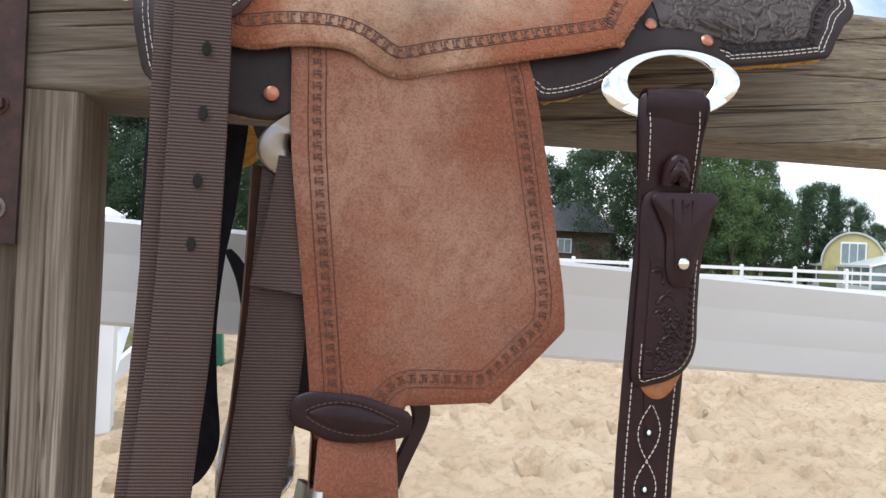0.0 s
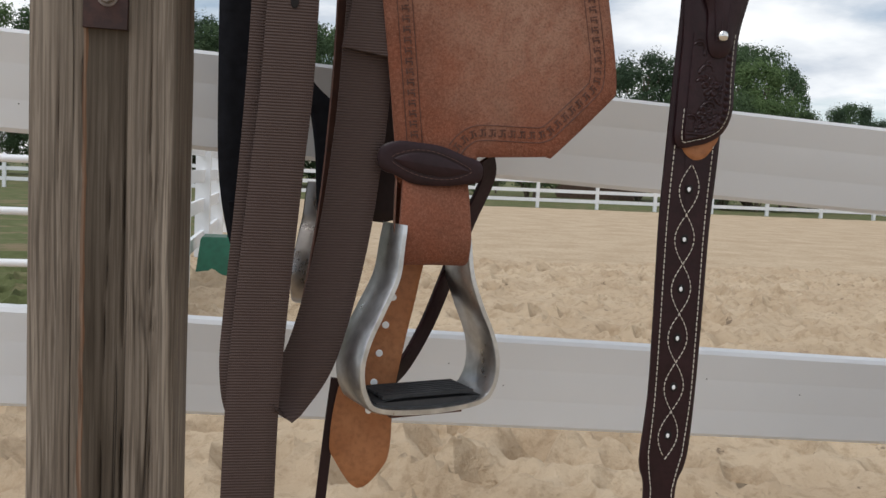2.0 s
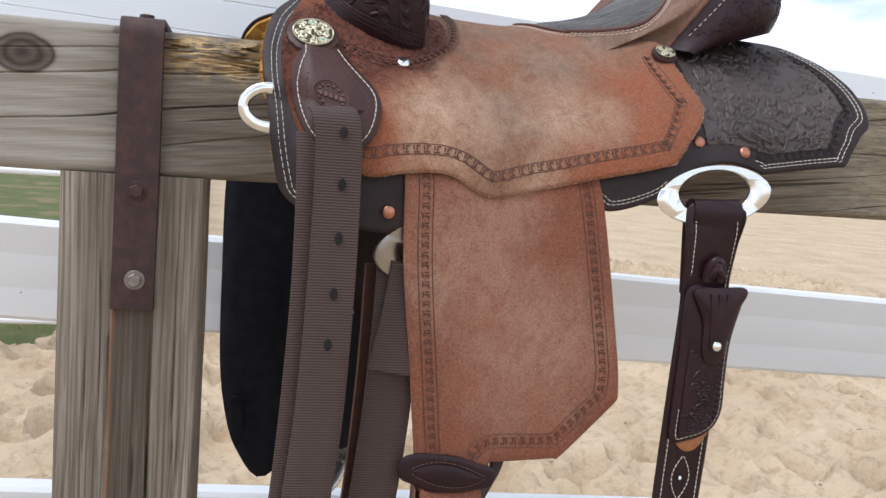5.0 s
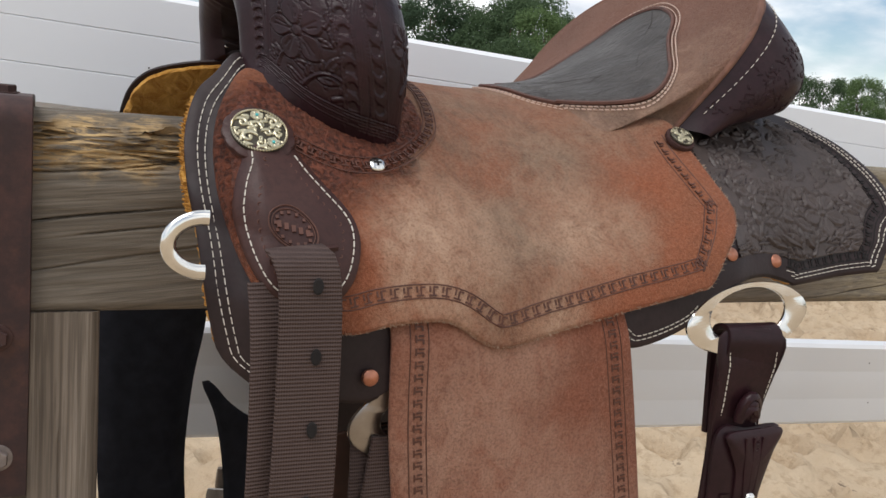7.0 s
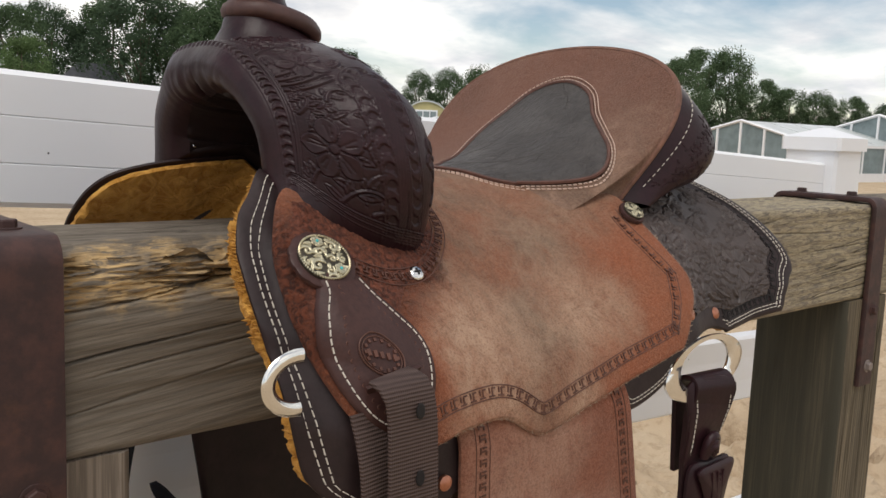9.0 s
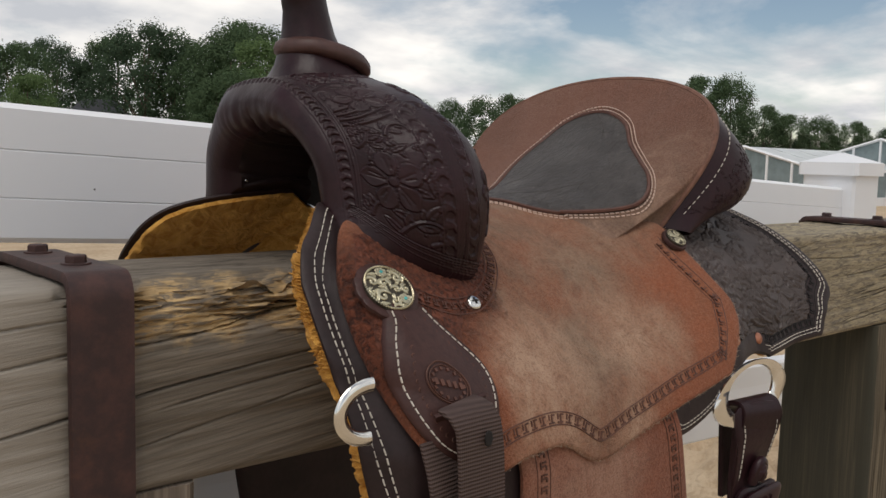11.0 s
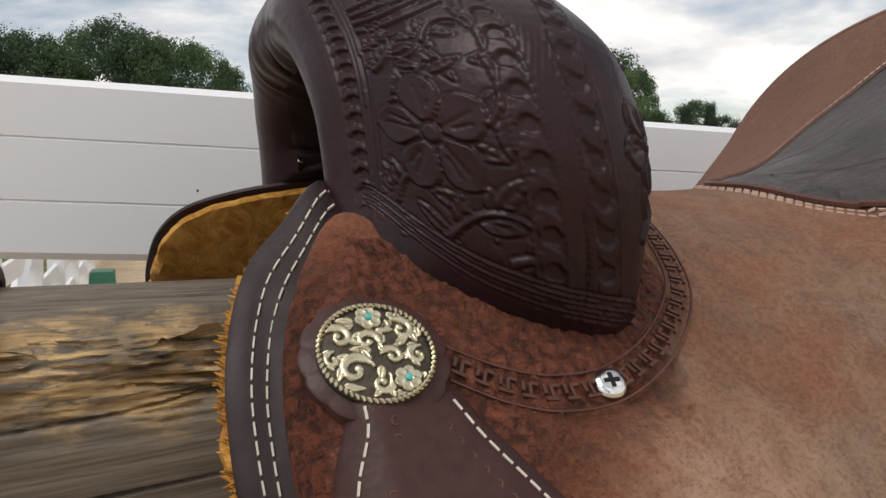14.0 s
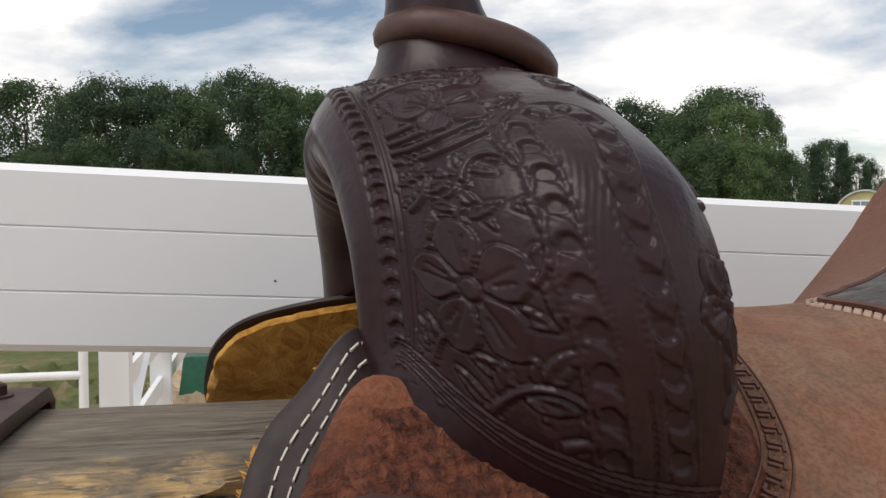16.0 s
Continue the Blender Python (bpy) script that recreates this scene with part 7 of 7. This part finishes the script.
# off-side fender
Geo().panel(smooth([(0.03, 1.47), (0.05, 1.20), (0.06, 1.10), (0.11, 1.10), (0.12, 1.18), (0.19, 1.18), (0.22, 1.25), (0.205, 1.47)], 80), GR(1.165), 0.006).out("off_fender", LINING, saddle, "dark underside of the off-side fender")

# ---- paddock fences, gate and mounting block ----
def box_at(cx, cy, cz, sx, sy, sz):
    return Geo().box((cx, cy, cz), (sx / 2, 0, 0), (0, sy / 2, 0), (0, 0, sz / 2))


def fence_run(name, label, a, b, span, height, rails, w=0.12):
    """A post and rail fence from a to b on the ground."""
    a, b = Vector(a), Vector(b)
    n = max(1, round((b - a).length / span))
    root = thing(name, a, label, "fence")
    d = (b - a) / n
    side = Vector((-d.y, d.x, 0)).normalized()
    u = d.normalized()
    pm = Geo()
    h = w / 2
    ring = [(-h, -h), (h, -h), (h, h), (-h, h)]
    pm.grid([[(p, q, z) for p, q in ring] for z in (-0.15, height)], wrap=True)
    pm.grid([[(p * k, q * k, z) for p, q in ring] for k, z in ((1.15, height - 0.03), (1.15, height), (0.1, height + 0.05))], wrap=True)
    first = pm.out("post", VINYL, root, sharp=30)
    first.matrix_parent_inverse = Matrix()
    rm = Geo().box(d / 2, d / 2, side * 0.022, Vector((0, 0, 0.07)))
    rails_me = None
    for i in range(n + 1):
        ob = first if i == 0 else new("post", first.data)
        ob.parent = root
        ob.location = d * i
        if i == n:
            continue
        for z in rails:
            if rails_me is None:
                r = rm.out("rail", VINYL, root, flat=True)
                r.matrix_parent_inverse = Matrix()
                rails_me = r.data
            else:
                r = new("rail", rails_me)
                r.parent = root
            r.location = d * i + Vector((0, 0, z))
    return root


fence_run("paddock_fence", "white three-rail vinyl fence along the far arena edge", (-38.0, 35.5, 0), (66.0, 35.5, 0), 2.55, 1.22, (0.32, 0.70, 1.08))
side_fence = fence_run("side_fence", "white vinyl fence running away along the arena", (-0.98, 6.25, 0), (-0.98, 35.3, 0), 2.5, 1.42, (0.30, 0.68, 1.02, 1.32), 0.17)
br = Geo().tube([(-0.98, 6.30, 0.22), (-0.98, 8.68, 1.25)], 0.055, 4).out("brace", VINYL, side_fence, "diagonal white brace", flat=True)
gate = thing("pipe_gate", (-2.9, 6.0, 0), "white round-pipe paddock gate, closed", "gate")
for z in (0.19, 0.48, 0.81, 1.14, 1.48):
    Geo().tube([(-5.4, 6.0, z), (-1.12, 6.0, z)], 0.025, 12).out("bar", VINYL, gate)
for x in (-5.4, -1.12):
    Geo().tube([(x, 6.0, -0.05), (x, 6.0, 1.50)], 0.027, 12).out("upright", VINYL, gate)
blk = thing("mounting_block", (-0.60, 9.5, 0), "green plastic two-step mounting block standing on the sand", "mounting block")
for y0, y1, x0, x1, z1, nm in ((9.3, 9.85, -0.90, -0.35, 0.42, "lower_step"), (9.35, 9.8, -0.62, -0.30, 0.80, "upper_step")):
    g = Geo()
    k = 0.05
    ring = [(x0, y0), (x1, y0), (x1, y1), (x0, y1)]
    top = [(x0 + k, y0 + k), (x1 - k, y0 + k), (x1 - k, y1 - k), (x0 + k, y1 - k)]
    rws = [[(x, y, 0) for x, y in ring], [(x, y, z1 - 0.02) for x, y in top], [(x + 0.012 * (1 if i in (0, 3) else -1), y + 0.012 * (1 if i < 2 else -1), z1) for i, (x, y) in enumerate(top)]]
    g.grid(rws, wrap=True)
    g.cap(rws[-1])
    g.out(nm, GREEN_PLASTIC, blk, sharp=30)


# ---- trees ----
def tree_model(seed, h, wide, leaf, crown_mat, low=0.12, cone=False, clumps=120, per=150):
    rn = random.Random(seed)
    root = thing("tree", (0, 0, 0), "leafy green tree standing behind the fence", "tree", "trees behind the arena")
    tr = Geo()
    lean = rn.uniform(-0.3, 0.3)
    spine = [Vector((lean * (k / 8) ** 2 + rn.uniform(-0.06, 0.06), rn.uniform(-0.06, 0.06), h * 0.86 * k / 8)) for k in range(9)]
    tr.tube([tuple(p) for p in spine], [h * 0.022 * (1 - 0.85 * k / 8) for k in range(9)], 8)
    cents = []
    for k in range(clumps):
        z = low + (1 - low) * rn.random() ** (1.25 if cone else 0.9)
        if cone:
            rad = wide * (1.02 - z) * rn.uniform(0.45, 1.0)
        else:
            e = (z - low) / (1 - low)
            rad = wide * (max(0.03, 1 - (2 * e - 0.86) ** 2 * 0.72)) ** 0.5 * rn.uniform(0.25, 1.0) ** 0.5
        a = rn.uniform(0, 2 * math.pi)
        wob = 1 + 0.28 * noise.noise(Vector((math.cos(a) * 1.3, math.sin(a) * 1.3, z * 4 + seed)))
        cents.append(Vector((rad * wob * math.cos(a), rad * wob * math.sin(a), z * h)))
    for c in rn.sample(cents, 16):
        t = min(7, max(1, int(c.z / h * 6)))
        s = spine[t - 1]
        m = (s + c) / 2 + Vector((0, 0, 0.05 * h))
        tr.tube([tuple(s), tuple(m), tuple(c)], [h * 0.008, h * 0.005, h * 0.0015], 5)
    tr.out("trunk", BARK, root)
    cr = Geo()
    for c in cents:
        size = h * rn.uniform(0.05, 0.10) * (0.7 if cone else 1)
        for _ in range(per):
            d = Vector((rn.gauss(0, 1), rn.gauss(0, 1), rn.gauss(0, 0.75))).normalized() * size * rn.uniform(0.35, 1.1) ** 0.6
            p = c + d
            n = (d.normalized() + Vector((rn.uniform(-0.7, 0.7), rn.uniform(-0.7, 0.7), rn.uniform(-0.2, 1.0)))).normalized()
            t = n.orthogonal().normalized()
            t = Matrix.Rotation(rn.uniform(0, 6.28), 3, n) @ t
            b = n.cross(t)
            s = leaf * rn.uniform(0.6, 1.3)
            i = len(cr.v)
            cr.v += [tuple(p - t * s), tuple(p + b * s * 0.55), tuple(p + t * s), tuple(p - b * s * 0.55 + n * s * 0.2)]
            cr.f.append((i, i + 1, i + 2, i + 3))
    tagged(cr.out("crown", crown_mat, root, flat=True), kind="stuff")
    return root


MODELS = [tree_model(11, 10.0, 3.3, 0.095, LEAVES), tree_model(12, 10.0, 2.7, 0.095, LEAVES, 0.1), tree_model(13, 10.0, 3.8, 0.095, NEEDLES, 0.08), tree_model(14, 10.0, 3.0, 0.095, LEAVES_LIGHT, 0.14),
          tree_model(15, 10.0, 2.6, 0.09, NEEDLES, 0.08, True)]
AZ = [-45, -16, -14.6, -13.2, -11.7, -10.8, -8.9, -5.7, -5.1, -2.5, -0.6, 1.2, 3.1, 5.5, 6.4, 7.0, 12.0, 12.6, 13.2, 14.9, 17.5, 19.2, 19.9, 21.8, 22.9, 24.3, 25.2, 26.5, 28.5, 30.1, 31.4, 32.2, 33.6, 34.8, 36.3, 37.5, 38.1, 39.7, 45, 51, 52.2, 53, 55, 56.7, 58.3, 59.7, 61.6, 64.7, 65.6, 70, 85, 110]
EL = [7, 8.6, 8.8, 8.4, 6.6, 7.9, 9.1, 8.8, 8.0, 9.2, 9.5, 8.4, 8.9, 7.6, 5.9, 2.6, 2.6, 3.4, 4.6, 6.0, 6.3, 5.1, 6.5, 7.8, 8.1, 7.0, 6.3, 7.9, 8.2, 6.9, 6.4, 3.3, 4.8, 4.9, 3.4, 1.9, 3.8, 3.9, 4.3, 4.0, 5.4, 3.8, 5.0, 5.7, 5.4, 3.8, 3.2, 3.0, 2.5, 2.5, 3, 4]
rn = random.Random(8)
spots = []
az = -44.0
while az < 108:
    el = float(np.interp(az, AZ, EL)) * rn.uniform(0.95, 1.02)
    spots.append((az, el, rn.uniform(52, 66), None))
    if rn.random() < 0.6 and not (31.8 < az < 42 or 16.8 < az < 22):
        spots.append((az + rn.uniform(0.2, 0.7), el * rn.uniform(0.5, 0.72), rn.uniform(46, 51), None))
    az += (rn.uniform(1.3, 2.0) if -16 < az < 67 else rn.uniform(2.5, 4.0))
spots += [(28.8, 7.0, 50, 3), (33.4, 4.6, 63, 4), (34.8, 4.8, 64, 4), (36.0, 3.4, 64, 4)]
todo = {}
for az, el, d, kind in spots:
    if (33.0 < az < 42 or 17 < az < 22.2 or 55 < az < 70) and d < 68 and kind is None:
        d = 70
    k = rn.choice((0, 0, 1, 1, 2, 3)) if kind is None else kind
    hgt = (1.6 + math.tan(radians(el)) * d) / 10.5
    wid = hgt * rn.uniform(0.85, 1.05)
    while wid > 0.32 * hgt and min(np.interp(az + math.degrees(2.7 * wid / d) * np.array([-1, -0.6, 0.6, 1]), AZ, EL)) < 0.72 * el:
        wid *= 0.93
    m = Matrix.Translation((d * math.sin(radians(az)), d * math.cos(radians(az)), -0.02)) @ Euler((0, 0, rn.uniform(0, 6.28))).to_matrix().to_4x4() @ Matrix.Diagonal((wid, wid, hgt, 1))
    todo.setdefault(k, []).append(m)
for k, ms in todo.items():
    for m in ms[1:]:
        copy_thing(MODELS[k], m)
for k, ms in todo.items():
    MODELS[k].matrix_basis = ms[0]

# ---- far buildings ----
ROOF = plain("grey_shingle", (0.055, 0.058, 0.065), 0.85, 0, 0.25, 4, 0.3, 0.02)
BRICK = plain("brown_brick", (0.12, 0.075, 0.055), 0.85, 0, 0.3, 6, 0.3, 0.02)
YELLOW = plain("yellow_siding", (0.48, 0.42, 0.20), 0.7, 0, 0.08, 3, 0.1)
FILM = plain("greenhouse_film", (0.55, 0.58, 0.57), 0.35, 0, 0.12, 0.6, 0.05)
PANE = plain("dim_window_pane", (0.20, 0.25, 0.26), 0.12, 0, 0.2, 2, 0.02)


def place(az, d):
    return Vector((d * math.sin(radians(az)), d * math.cos(radians(az)), 0)), Matrix.Rotation(radians(-az), 4, "Z")


def far_thing(name, az, d, label, category):
    o, r = place(az, d)
    e = thing(name, (0, 0, 0), label, category)
    LOCAL_ROOTS.add(e.name)
    e.matrix_basis = Matrix.Translation(o) @ r
    return e


# brown house with one white window
e = far_thing("house", 19.6, 60, "low brown brick house with a grey roof among trees", "house")
box_at(0, 2.5, 1.45, 5.0, 5.0, 2.9).out("wall", BRICK, e, flat=True)
g = Geo()
rws = [[(-2.9, -0.4, 2.85), (2.9, -0.4, 2.85), (2.9, 5.4, 2.85), (-2.9, 5.4, 2.85)], [(-0.9, 2.4, 4.9), (0.9, 2.4, 4.9), (0.9, 2.6, 4.9), (-0.9, 2.6, 4.9)]]
g.grid(rws, wrap=True).cap(rws[1])
g.out("roof", ROOF, e, flat=True)
win = box_at(-0.5, -0.03, 1.9, 0.95, 0.08, 0.95).out("window", VINYL, e, flat=True)
for k in (-1, 1):
    box_at(-0.5 + 0.21 * k, -0.08, 1.9, 0.36, 0.03, 0.8).out("pane", PANE, win, flat=True)


def arched_hut(az, d, w, label):
    e = far_thing("arched_hut", az, d, label, "hut")
    arc = [(w / 2 * math.cos(a), 1.55 + 1.75 * math.sin(a)) for a in np.linspace(0, math.pi, 25)]
    g = Geo()
    front = [(w / 2, 0.0)] + arc + [(-w / 2, 0.0)]
    g.cap([(x, 0.0, z) for x, z in front])
    g.out("end_wall", YELLOW, e, flat=True)
    sh = Geo().grid([[(x * k, y, 1.55 + (z - 1.55) * k) for x, z in arc] for y, k in ((-0.12, 1.0), (-0.12, 1.05), (9.0, 1.05))])
    sh.out("roof", FILM, e, sharp=60)
    wd = box_at(0.0, -0.04, 2.15, w * 0.42, 0.08, 1.3).out("window", VINYL, e, flat=True)
    for i in (-1, 0, 1):
        box_at(i * w * 0.13, -0.10, 2.15, w * 0.11, 0.03, 1.1).out("pane", PANE, wd, flat=True)
    box_at(0, -0.3, 0.55, w * 1.05, 0.2, 1.1).out("base_wall", plain("mossy_board", (0.10, 0.12, 0.06), 0.9), e, flat=True)


arched_hut(35.9, 57, 3.3, "arched yellow-ended hut with a white window")
arched_hut(39.4, 57, 3.3, "arched yellow-ended hut beside another")


def greenhouse(az, d, w, l, h, turn):
    e = far_thing("greenhouse", az, d, "pale glazed greenhouse with a pitched roof", "greenhouse")
    e.matrix_basis = e.matrix_basis @ Matrix.Rotation(radians(turn), 4, "Z")
    eave = h * 0.62
    for s in (-1, 1):
        n = 8
        for i in range(n):
            y0, y1 = l * i / n, l * (i + 1) / n
            Geo().grid([[(s * w / 2, y0 + 0.03, eave), (s * w / 2, y1 - 0.03, eave)], [(0, y0 + 0.03, h), (0, y1 - 0.03, h)]], flip=s > 0).out("roof_pane", FILM, e, flat=True)
            Geo().grid([[(s * w / 2, y0 + 0.05, 0.4), (s * w / 2, y1 - 0.05, 0.4)], [(s * w / 2, y0 + 0.05, eave), (s * w / 2, y1 - 0.05, eave)]]).out("side_pane", PANE, e, flat=True)
            box_at(s * w / 2, y0, eave / 2, 0.09, 0.09, eave).out("upright", VINYL, e, flat=True)
        box_at(s * w / 2, l / 2, 0.2, 0.12, l, 0.4).out("sill_wall", VINYL, e, flat=True)
        box_at(s * w / 2, l / 2, eave, 0.12, l, 0.12).out("eave", VINYL, e, flat=True)
    for i in range(6):
        x0, x1 = -w / 2 + w * i / 6, -w / 2 + w * (i + 1) / 6
        top = lambda x: eave + (h - eave) * (1 - abs(x) / (w / 2))
        Geo().cap([(x0 + 0.05, 0, 0.3), (x1 - 0.05, 0, 0.3), (x1 - 0.05, 0, top(x1) - 0.08), (x0 + 0.05, 0, top(x0) - 0.08)]).out("gable_pane", PANE, e, flat=True)
        box_at(x0, -0.02, top(x0) / 2, 0.10, 0.10, max(0.3, top(x0))).out("upright", VINYL, e, flat=True)
    for s in (-1, 1):
        Geo().tube([(s * w / 2, -0.03, eave), (0, -0.03, h)], 0.07, 4).out("gable_trim", VINYL, e, flat=True)


greenhouse(58.5, 44, 7.5, 16, 2.6, -35)
greenhouse(66.0, 50, 8.5, 18, 3.2, -30)
greenhouse(40.0, 52, 6.0, 12, 2.3, 20)
